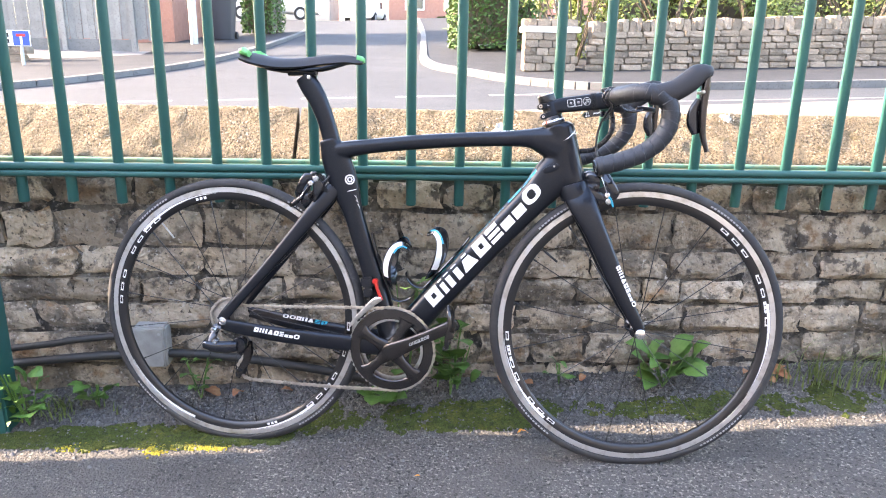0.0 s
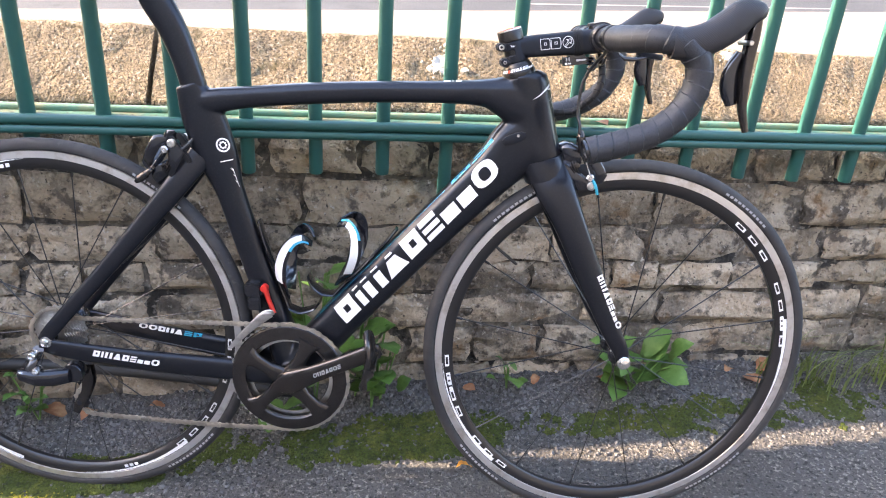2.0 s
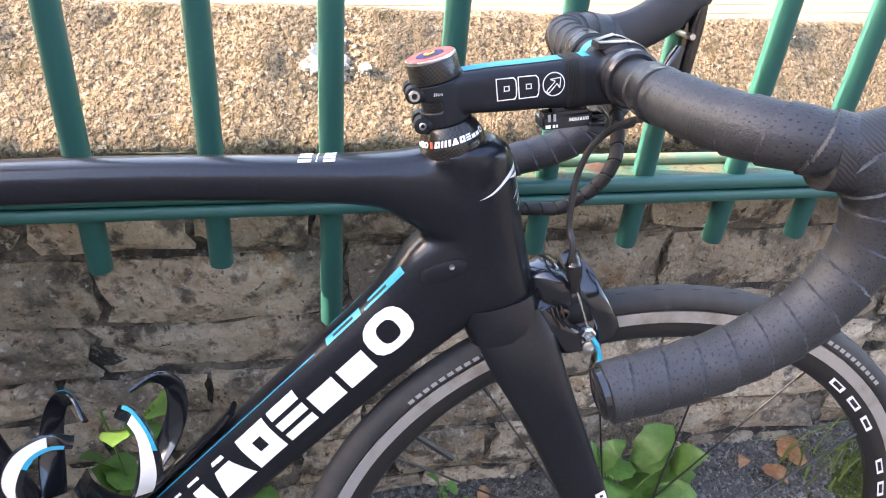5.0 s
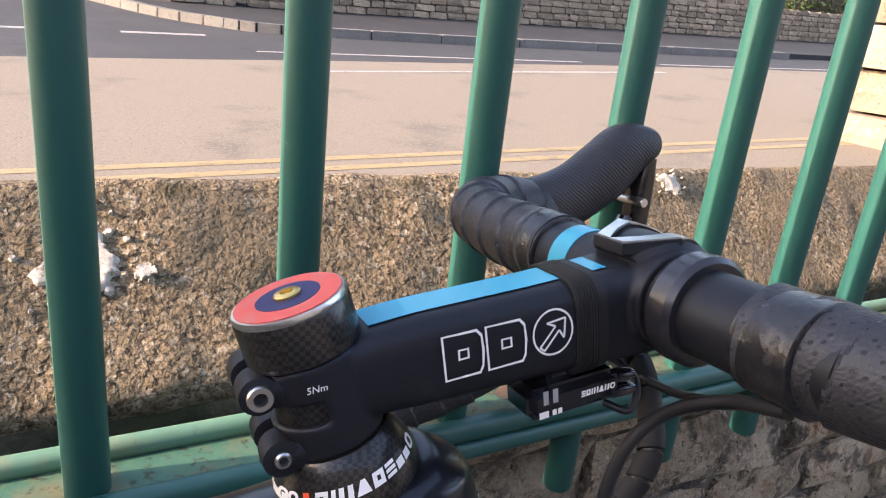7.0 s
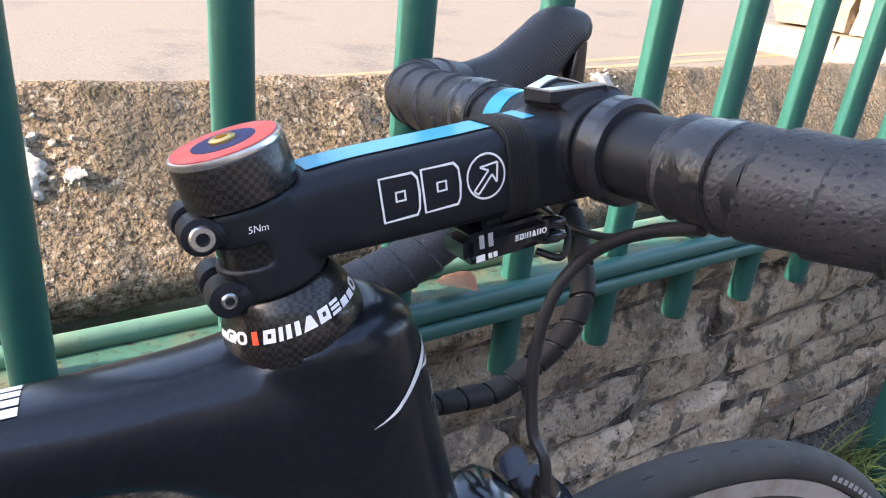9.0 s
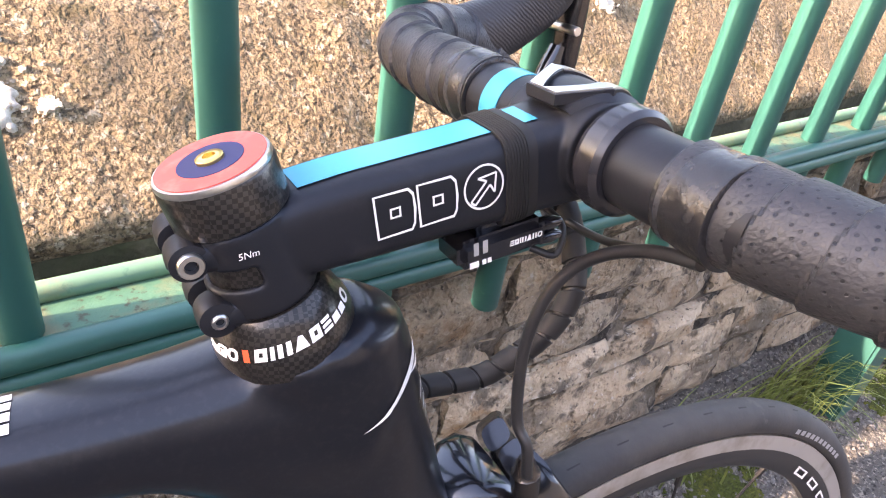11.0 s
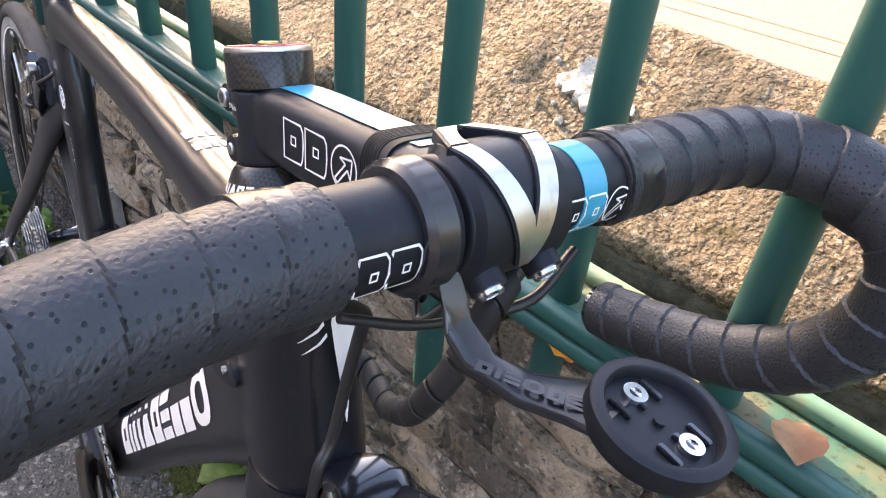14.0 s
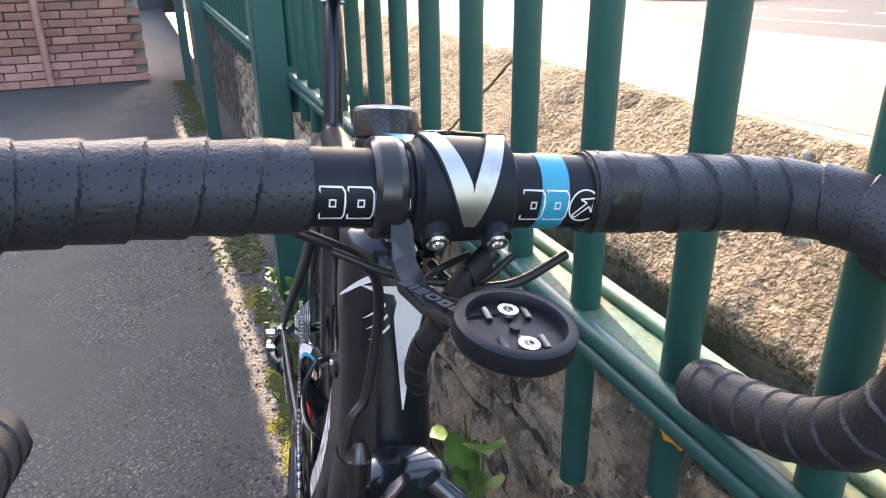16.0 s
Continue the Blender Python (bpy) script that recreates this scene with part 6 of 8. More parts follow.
for side, ang in ((-1, 26.0), (1, 206.0)):
    bm = bmesh.new()
    d = Vector((math.cos(radians(ang)), 0, math.sin(radians(ang))))
    pz = Vector((-d.z, 0, d.x))
    o = Vector((BBX, side * 0.058, BBZ))
    add_loft(bm, [(o + d * r + Vector((0, side * yo, 0)), pz * w, Vector((0, h, 0))) for r, w, h, yo in ((-0.018, 0.012, 0.006, 0), (-0.008, 0.021, 0.009, 0), (0.010, 0.0215, 0.0095, 0.001), (0.05, 0.0165, 0.009, 0.006), (0.10, 0.0145, 0.008, 0.011), (0.150, 0.0145, 0.0075, 0.014), (0.172, 0.0145, 0.007, 0.015), (0.180, 0.009, 0.005, 0.015))], 20, 3.0)
    ca = bpart("crank_arm", bm, M_CRANK, crankset, "dark grey crank arm", smooth=50)
    if side < 0:
        bm = bmesh.new()
        word_blocks(bm, o + d * 0.052 - pz * 0.004 + Vector((0, -0.0165, 0)), o + d * 0.105 - pz * 0.004 + Vector((0, -0.0205, 0)), 0.0075, "onwawoe", lean=0.3, out=(0, -1, 0))
        bpart("crank_lettering", bm, M_DECALG, crankset, smooth=0)
    ped = o + d * 0.170 + Vector((0, side * 0.022, 0))
    bm = bmesh.new()
    pm = Matrix.Translation(ped + Vector((0, side * 0.042, 0))) @ Matrix.Rotation(radians(-82 if side < 0 else 20), 4, "Y")
    add_tube(bm, [tuple(ped), tuple(ped + Vector((0, side * 0.075, 0)))], 0.0075, 14, curved=False)
    for yy in (-0.026, 0.026):
        add_tube(bm, [tuple(pm @ Vector(q)) for q in ((-0.034, yy * 0.8, 0.004), (-0.012, yy, 0.006), (0.020, yy, 0.004), (0.044, yy * 0.75, 0.010), (0.052, yy * 0.2, 0.014))], 0.0048, 10, 5)
    add_tube(bm, [tuple(pm @ Vector(q)) for q in ((-0.034, -0.021, 0.004), (-0.042, 0.0, 0.010), (-0.034, 0.021, 0.004))], 0.005, 10, 5)
    add_tube(bm, [tuple(pm @ Vector(q)) for q in ((0.050, -0.008, 0.013), (0.053, 0.0, 0.015), (0.050, 0.008, 0.013))], 0.005, 10, 5)
    add_box(bm, (0, 0, 0), (0.030, 0.046, 0.014), pm, 0.004)
    bpart("pedal", bm, M_CRANK, None, "grey clipless pedal")

# chain: alternating plates along its run
run = smooth_path([(0.020, -0.0335, 0.030), (0.15, -0.036, 0.032), (0.30, -0.042, 0.037), (0.385, -0.0444, 0.0385)], 12)
for k in range(17):
    a = radians(98 - k * 11.6)
    run.append(np.array((BBX + 0.1025 * math.cos(a), -0.0444, BBZ + 0.1025 * math.sin(a))))
run += smooth_path([(0.388, -0.0444, -0.1625), (0.28, -0.043, -0.163), (0.16, -0.040, -0.160), (0.052, -0.038, -0.1555), (0.034, -0.038, -0.148), (0.022, -0.038, -0.136), (0.020, -0.038, -0.120), (0.030, -0.038, -0.104), (0.040, -0.038, -0.09), (0.036, -0.038, -0.073), (0.020, -0.037, -0.066), (-0.010, -0.036, -0.052), (-0.030, -0.0345, -0.034), (-0.0445, -0.0335, -0.005), (-0.040, -0.0335, 0.020), (-0.018, -0.0335, 0.042), (0.004, -0.0335, 0.046), (0.020, -0.0335, 0.030)], 8)
bm = bmesh.new()
pitch, prev, flip = 0.0127, Vector(run[0]), 0
pins = [Vector(run[0])]
for v in run[1:]:
    v = Vector(v)
    while (v - pins[-1]).length >= pitch:
        pins.append(pins[-1] + (v - pins[-1]).normalized() * pitch)
for a, b in zip(pins, pins[1:]):
    flip ^= 1
    t = (b - a).normalized()
    up = Vector((-t.z, 0, t.x)).normalized()
    for sd_ in (-1, 1):
        yo = Vector((0, sd_ * (0.0027 if flip else 0.0019), 0))
        add_loft(bm, [(a + (b - a) * f + yo, up * h, Vector((0, 0.0005, 0))) for f, h in ((-0.25, 0.0022), (-0.05, 0.0041), (0.2, 0.0036), (0.5, 0.0027), (0.8, 0.0036), (1.05, 0.0041), (1.25, 0.0022))], 6)
    add_lathe(bm, [(0.0026, -0.0031), (0.0026, 0.0031)], tuple(a), n=8)
bpart("chain", bm, M_CHAIN, None, "silver roller chain", smooth=30)

# rear derailleur
bm = bmesh.new()
add_loft(bm, [(Vector(p), Vector(a), Vector(b)) for p, a, b in (((-0.014, -0.072, -0.016), (0.010, 0, 0), (0, 0.006, 0.008)), ((-0.022, -0.078, -0.034), (0.010, 0, 0), (0, 0.010, 0.006)), ((-0.030, -0.082, -0.052), (0.012, 0, 0.002), (0, 0.011, 0.007)))], 16, 2.8)
rd = bpart("rear_derailleur", bm, M_GLOSS, None, "black electric rear derailleur with twin jockey wheels")
bm = bmesh.new()
add_loft(bm, [(Vector(p), Vector(a), Vector(b)) for p, a, b in (((-0.040, -0.088, -0.053), (0, 0, 0.010), (0, 0.009, 0)), ((-0.015, -0.086, -0.060), (0, 0, 0.0135), (0, 0.011, 0)), ((0.012, -0.078, -0.062), (0, 0, 0.015), (0, 0.012, 0)), ((0.034, -0.066, -0.062), (0, 0, 0.013), (0, 0.011, 0)))], 18, 2.6)
bpart("motor_body", bm, M_GLOSS, rd, "gloss black motor body")
bm = bmesh.new()
add_lathe(bm, [(0.016, -0.070), (0.018, -0.066), (0.018, -0.052), (0.015, -0.048)], (0.038, 0, -0.058), n=28)
bpart("pivot_housing", bm, M_GLOSS, rd)
for y in (-0.0445, -0.0315):
    bm = bmesh.new()
    plane_loft(bm, [(0.046, -0.060, 0.011, 0.0009, y), (0.048, -0.085, 0.010, 0.0009, y), (0.040, -0.112, 0.0075, 0.0009, y), (0.026, -0.135, 0.0085, 0.0009, y), (0.020, -0.150, 0.006, 0.0009, y)], n=12)
    bpart("derailleur_cage", bm, M_CRANK, rd)
for c in ((0.036, -0.083), (0.028, -0.130)):
    bm = bmesh.new()
    n_t = 22
    r0 = [[bm.verts.new((c[0] + r * math.cos(2 * math.pi * k / n_t), y, c[1] + r * math.sin(2 * math.pi * k / n_t))) for k in range(n_t) for r in [0.0165 if k % 2 else 0.0135]] for y in (-0.0395, -0.0365)]
    for k in range(n_t):
        j = (k + 1) % n_t
        bm.faces.new((r0[0][k], r0[0][j], r0[1][j], r0[1][k]))
    bm.faces.new(r0[0])
    bm.faces.new(r0[1][::-1])
    add_lathe(bm, [(0.005, -0.0455), (0.005, -0.0305)], (c[0], 0, c[1]), n=14)
    bpart("jockey_wheel", bm, M_MATT, rd)
for c, r in (((-0.013, -0.0165), 0.0075), ((-0.036, -0.052), 0.007), ((-0.010, -0.044), 0.006)):
    bm = bmesh.new()
    add_lathe(bm, [(r, -0.080), (r, -0.094), (r * 0.8, -0.096), (r * 0.5, -0.096), (r * 0.45, -0.093), (0.0005, -0.093)], (c[0], 0, c[1]), n=20)
    bpart("derailleur_bolt", bm, M_CHROME, rd, "silver hex bolt")
# front derailleur
bm = bmesh.new()
add_box(bm, (0.350, -0.030, 0.098), (0.030, 0.022, 0.026), None, 0.004)
add_box(bm, (0.352, -0.036, 0.074), (0.022, 0.016, 0.022), None, 0.003)
fd = bpart("front_derailleur", bm, M_GLOSS, None, "black and silver electric front derailleur")
for y in (-0.0385, -0.050):
    bm = bmesh.new()
    plane_loft(bm, [(0.384, 0.060, 0.004, 0.0008, y), (0.370, 0.055, 0.0075, 0.0008, y), (0.350, 0.038, 0.0065, 0.0008, y), (0.326, 0.014, 0.005, 0.0008, y), (0.308, -0.006, 0.003, 0.0008, y)], n=12, p=3)
    bpart("derailleur_cage", bm, M_ALLOY, fd, "silver cage plate")
bm = bmesh.new()
add_loft(bm, [((0.368, -0.030, 0.100), (0.005, 0, 0.002), (0, 0.005, 0)), ((0.373, -0.030, 0.080), (0.004, 0, 0.001), (0, 0.004, 0)), ((0.382, -0.030, 0.055), (0.004, 0, 0.001), (0, 0.004, 0))], 12)
add_lathe(bm, [(0.006, -0.038), (0.006, -0.026)], (0.368, 0, 0.101), n=14)
bpart("red_bracket", bm, M_REDD, fd, "red anodised bracket")


# bottle cages
def bottle_cage(base, along, out):
    """A one-piece carbon cage: spine on the tube, two arms hugging a bottle and a lower stop."""
    base, along, out = Vector(base), Vector(along).normalized(), Vector(out).normalized()
    lat = along.cross(out)
    P = lambda u, v, w: base + along * u + out * v + lat * w
    bm = bmesh.new()
    q = smooth_path([(-0.03, 0.004), (0.04, 0.003), (0.10, 0.004), (0.135, 0.007)], 4)
    add_loft(bm, [(P(u, v, 0), lat * 0.011, out * 0.003) for u, v in q], 12, 3)
    q = smooth_path([(-0.028, 0.004), (-0.040, 0.020), (-0.040, 0.045), (-0.030, 0.060)], 4)
    add_loft(bm, [(P(u, v, 0), lat * 0.014, along * 0.003) for u, v in q], 12, 3)
    ob = bpart("bottle_cage", bm, M_GLOSS, None, "gloss black carbon bottle cage with white and blue arms")
    for sg in (-1, 1):
        pts = [(0.000, 0.012, 0.012), (0.034, 0.018, 0.031), (0.066, 0.032, 0.0395), (0.090, 0.054, 0.038), (0.092, 0.073, 0.028), (0.076, 0.083, 0.014)]
        bm = bmesh.new()
        q = smooth_path(pts, 6)
        st = []
        for i, v in enumerate(q):
            t = (P(*q[min(i + 1, len(q) - 1)]) - P(*q[max(i - 1, 0)])).normalized()
            c = P(*v) if sg > 0 else P(v[0], v[1], -v[2])
            if sg < 0:
                t = (P(q[min(i + 1, len(q) - 1)][0], q[min(i + 1, len(q) - 1)][1], -q[min(i + 1, len(q) - 1)][2]) - P(q[max(i - 1, 0)][0], q[max(i - 1, 0)][1], -q[max(i - 1, 0)][2])).normalized()
            nrm = (c - P(v[0], 0.040, 0)).normalized()
            nrm = (nrm - t * nrm.dot(t)).normalized()
            wd = t.cross(nrm)
            f = i / (len(q) - 1)
            st.append((c, wd * (0.0135 - 0.0075 * f), nrm * 0.0022))
        add_loft(bm, st, 14, 3)
        arm_ = bpart("cage_arm", bm, M_GLOSS, ob)
        for m_d, f0, f1, k in ((M_DECAL, 0.18, 0.82, 0.62), (M_BLUED, 0.55, 0.95, 0.25)):
            bm = bmesh.new()
            prev = None
            for i in range(int(f0 * (len(st) - 1)), int(f1 * (len(st) - 1)) + 1):
                c, wd, nrm = st[i]
                o_ = nrm * 1.25
                shift = wd * (-0.15 if m_d is M_DECAL else 0.72)
                cur = (bm.verts.new(c + o_ + shift - wd * k), bm.verts.new(c + o_ + shift + wd * k))
                if prev:
                    bm.faces.new((prev[0], cur[0], cur[1], prev[1]))
                prev = cur
            bpart("arm_stripe", bm, m_d, ob, "", smooth=0)
    return ob


bottle_cage((0.390, 0, 0.080), (-0.30, 0, 0.954), (0.954, 0, 0.30))
bottle_cage((0.502, 0, 0.101), (0.674, 0, 0.739), (-0.739, 0, 0.674))

# ---- background: far pavement, walls, hedges, street furniture ----
def far_z(x, y):
    return road_z(x, y) + 0.065


def slab(name, outline, material, label, category, edge=None):
    """A raised flat area over the road, its edge a real step."""
    bm = bmesh.new()
    top = [bm.verts.new((x, y, far_z(x, y))) for x, y in outline]
    low = [bm.verts.new((x, y, far_z(x, y) - 0.3)) for x, y in outline]
    bm.faces.new(top)
    for k in range(len(outline)):
        j = (k + 1) % len(outline)
        bm.faces.new((top[j], top[k], low[k], low[j]))
    bmesh.ops.recalc_face_normals(bm, faces=bm.faces)
    bmesh.ops.triangulate(bm, faces=bm.faces)
    return tagged(part(name, bm, material, smooth=0), label, category, kind="structure")


def kerb_run(pts, width=0.13, step=0.9):
    """Kerb stones, each its own piece, along a line; built under one kerb."""
    q = [Vector(p) for p in smooth_path(pts, 6)]
    kerb = tagged(new("kerb"), "pale concrete kerb along the far pavement", "kerb", kind="structure")
    bm = bmesh.new()
    add_box(bm, (0, 0, 0), (0.985, 1, 1), bevel=0.03)
    me = bpy.data.meshes.new("kerb_stone")
    bm.to_mesh(me)
    bm.free()
    me.materials.append(M_KERB)
    for a, b in zip(q, q[1:]):
        L = (b - a).length
        n = max(1, round(L / step))
        for i in range(n):
            p, r = a.lerp(b, i / n), a.lerp(b, (i + 1) / n)
            c = (p + r) / 2
            ob = new("kerb_stone", me)
            ob.parent = kerb
            ang = math.atan2(r.y - p.y, r.x - p.x)
            pitch = math.atan2(far_z(r.x, r.y) - far_z(p.x, p.y), (r - p).length)
            ob.matrix_world = Matrix.Translation((c.x, c.y, far_z(c.x, c.y) - 0.035)) @ Matrix.Rotation(ang, 4, "Z") @ Matrix.Rotation(-pitch, 4, "Y") @ Matrix.Diagonal(((r - p).length, width, 0.10, 1))


right_kerb = [(0.25, 34), (0.28, 20), (0.20, 13), (0.22, 9.6), (0.78, 8.0), (1.6, 6.6), (3.0, 6.12), (9, 6.0), (40, 6.0)]
left_kerb = [(-5.2, 34), (-3.6, 24), (-3.25, 17), (-3.4, 11), (-4.2, 8.4), (-5.6, 6.9), (-8.5, 6.0), (-14, 5.75), (-40, 5.7)]
rk = [tuple(p) for p in smooth_path(right_kerb, 6)]
lk = [tuple(p) for p in smooth_path(left_kerb, 6)]
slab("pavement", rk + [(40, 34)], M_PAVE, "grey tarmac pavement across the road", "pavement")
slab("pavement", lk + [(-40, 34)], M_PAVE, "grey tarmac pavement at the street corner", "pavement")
kerb_run(right_kerb[:8])
kerb_run(left_kerb[:8])

# road markings
def marking(x0, x1, y, w, material, z=0.0015, y1=None):
    bm = bmesh.new()
    y1 = y if y1 is None else y1
    quad(bm, [(x0, y, road_z(x0, y) + z), (x1, y1, road_z(x1, y1) + z), (x1, y1 + w, road_z(x1, y1 + w) + z), (x0, y + w, road_z(x0, y + w) + z)])
    white = material is M_LINE
    return tagged(part("road_marking", bm, material, smooth=0), "worn white painted line on the tarmac" if white else "faded double yellow line at the road edge", "road marking", "white road lines" if white else "yellow road lines")


for k in range(14):
    marking(-12.2 + 1.0 * k, -11.55 + 1.0 * k, 5.88, 0.09, M_LINE)
for a, b in ((-14, -2.5), (1.6, 4.6), (5.6, 30)):
    marking(a, b, 4.86, 0.07, M_LINE)
marking(1.7, 5.0, 3.78, 0.07, M_LINE, y1=4.2)
marking(-20, 30, 1.52, 0.05, M_YLINE)
marking(-20, 30, 1.64, 0.05, M_YLINE)


# stones of the far garden wall
def far_stone_meshes():
    out = []
    for i in range(8):
        bm = bmesh.new()
        add_box(bm, (0, 0, 0), (1, 1, 1))
        bmesh.ops.subdivide_edges(bm, edges=bm.edges[:], cuts=1, use_grid_fill=True)
        for v in bm.verts:
            v.co += Vector((0.07 * noise.noise(v.co * 1.7 + Vector((i * 3.1, 0, 0))), 0.12 * noise.noise(v.co * 1.3 + Vector((0, i * 4.7, 0))), 0.08 * noise.noise(v.co * 1.9 + Vector((0, 0, i * 2.3)))))
            if abs(v.co.x) > 0.4 and abs(v.co.z) > 0.4:
                v.co *= 0.93
        me = bpy.data.meshes.new("stone")
        bm.to_mesh(me)
        bm.free()
        me.materials.append(M_FARSTONE)
        out.append(me)
    return out


FAR = far_stone_meshes()
rs = random.Random(3)
FW_Y = 7.7
far_wall = tagged(new("garden_wall"), "low buff rubble garden wall with upright cope stones", "garden wall", kind="structure")
bm = bmesh.new()
for k in range(24):
    xa, xb = 2.3 + k * 1.5, 2.3 + (k + 1) * 1.5
    zc = far_z((xa + xb) / 2, FW_Y)
    add_box(bm, ((xa + xb) / 2, FW_Y + 0.085, zc + 0.155), (1.5, 0.22, 0.62))
part("wall_core", bm, M_FARMORTAR, far_wall, smooth=0)
rest = bmesh.new()
count = 0
for row in range(6):
    x = 2.2 + rs.uniform(0, 0.1)
    while x < 30:
        w = rs.uniform(0.14, 0.30)
        h = 0.080
        m = Matrix.Translation((x + w / 2, FW_Y + rs.uniform(-0.008, 0.008), far_z(x, FW_Y) + 0.040 + row * 0.082)) @ Matrix.Diagonal((w - 0.012, 0.12, h - 0.010, 1))
        if x < 9.5 and count < 255:
            ob = new("stone", FAR[rs.randrange(8)])
            ob.parent = far_wall
            ob.matrix_world = m
            count += 1
        else:
            tmp_v = [rest.verts.new(m @ v.co) for v in FAR[0].vertices]
            for p in FAR[0].polygons:
                rest.faces.new([tmp_v[i] for i in p.vertices])
        x += w
tagged(part("far_stones", rest, M_FARSTONE, far_wall, smooth=0), "coursed buff stones further along the wall", kind="stuff")
x = 2.3
while x < 10.5:
    w = rs.uniform(0.07, 0.14)
    ob = new("cope_stone", FAR[rs.randrange(8)])
    ob.parent = far_wall
    ob.matrix_world = Matrix.Translation((x + w / 2, FW_Y + 0.10, far_z(x, FW_Y) + 0.545 + rs.uniform(-0.015, 0.03))) @ Matrix.Rotation(rs.uniform(-0.12, 0.12), 4, "Y") @ Matrix.Diagonal((w - 0.005, 0.26, rs.uniform(0.13, 0.19), 1))
    x += w

# gate pillar with a white capping
px, py = 1.78, 7.75
pillar = thing("gate_pillar", "lichen-stained stone gate pillar with a white capping", "gate pillar", m=Matrix.Translation((px, py, far_z(px, py))))
bm = bmesh.new()
add_box(bm, (0, 0.15, 0.24), (0.66, 0.34, 0.50))
part("core", bm, M_FARMORTAR, pillar, smooth=0)
for row in range(5):
    xx = -0.36
    while xx < 0.34:
        w = min(rs.uniform(0.13, 0.26), 0.36 - xx)
        if w < 0.05:
            break
        ob = new("stone", FAR[rs.randrange(8)])
        ob.parent = pillar
        ob.matrix_local = Matrix.Translation((xx + w / 2, 0, 0.05 + row * 0.098)) @ Matrix.Diagonal((w - 0.01, 0.14, 0.092, 1))
        xx += w
bm = bmesh.new()
add_box(bm, (0, 0.12, 0.52), (0.74, 0.44, 0.075), bevel=0.012)
part("capping", bm, M_WHITE, pillar, "white painted capping")
for k in range(4):
    ob = new("cope_stone", FAR[k])
    ob.parent = pillar
    ob.matrix_local = Matrix.Translation((-0.28 + 0.18 * k, 0.12, 0.60)) @ Matrix.Diagonal((0.17, 0.26, 0.11, 1))


# foliage: clumps of small leaves in an uneven volume
def leaf_cloud(bm, c, s, count, size, seed, lumps=7):
    r = random.Random(seed)
    cs = [(Vector((r.uniform(-0.8, 0.8) * s[0], r.uniform(-0.7, 0.7) * s[1], r.uniform(-0.7, 0.75) * s[2])), r.uniform(0.35, 0.6)) for _ in range(lumps)]
    for _ in range(count):
        o, k = cs[r.randrange(lumps)]
        d = Vector((r.gauss(0, 1), r.gauss(0, 1), r.gauss(0, 1))).normalized() * (r.random() ** 0.35)
        p = Vector(c) + o + Vector((d.x * s[0], d.y * s[1], d.z * s[2])) * k
        a = Vector((r.gauss(0, 1), r.gauss(0, 1), r.gauss(0, 1))).normalized()
        b = a.orthogonal().normalized()
        l = size * r.uniform(0.6, 1.3)
        n = a.cross(b)
        bm.faces.new([bm.verts.new(p - a * l * 0.5), bm.verts.new(p + b * l * 0.28 + n * l * 0.1), bm.verts.new(p + a * l * 0.5), bm.verts.new(p - b * l * 0.28 + n * l * 0.1)])


def box_cloud(bm, lo, hi, count, size, seed, ragged=0.06):
    """Leaves over the skin of a clipped hedge."""
    r = random.Random(seed)
    lo, hi = Vector(lo), Vector(hi)
    for _ in range(count):
        f = r.randrange(5)
        p = Vector((r.uniform(lo.x, hi.x), r.uniform(lo.y, hi.y), r.uniform(lo.z, hi.z)))
        if f == 0 or f == 1:
            p.y = lo.y
        elif f == 2:
            p.x = lo.x
        elif f == 3:
            p.x = hi.x
        else:
            p.z = hi.z
        bulge = ragged * (1.2 * noise.noise(p * 2.5) + r.uniform(-1, 1))
        p += Vector((0 if f not in (2, 3) else (-bulge if f == 2 else bulge), -bulge if f < 2 else 0, bulge if f == 4 else 0))
        a = Vector((r.gauss(0, 1), r.gauss(0, 1), r.gauss(0, 1))).normalized()
        b = a.orthogonal().normalized()
        l = size * r.uniform(0.6, 1.3)
        bm.faces.new([bm.verts.new(p - a * l * 0.5), bm.verts.new(p + b * l * 0.3), bm.verts.new(p + a * l * 0.5), bm.verts.new(p - b * l * 0.3)])


def hedge(lo, hi, count, size, seed, label, material=M_HEDGE):
    th = thing("hedge", label, "hedge", m=Matrix.Translation(((lo[0] + hi[0]) / 2, (lo[1] + hi[1]) / 2, lo[2])))
    inv = th.matrix_world.inverted()
    bm = bmesh.new()
    box_cloud(bm, inv @ Vector(lo), inv @ Vector(hi), count, size, seed)
    part("leaves", bm, material, th, smooth=0)
    bm = bmesh.new()
    a, b = inv @ Vector(lo), inv @ Vector(hi)
    m_ = (a + b) / 2
    add_box(bm, (m_.x, m_.y, b.z * 0.48), ((b.x - a.x) * 0.86, (b.y - a.y) * 0.8, b.z * 0.88))
    part("twig_core", bm, M_BARK, th, smooth=0)
    for k in range(5):
        f = (k + 0.5) / 5
        bm = bmesh.new()
        add_tube(bm, [(a.x + (b.x - a.x) * f, m_.y, 0), (a.x + (b.x - a.x) * f + 0.05, m_.y, b.z * 0.6), (a.x + (b.x - a.x) * f - 0.05, m_.y + 0.05, b.z * 0.95)], 0.04, 6, 3)
        part("stem", bm, M_BARK, th)
    return th


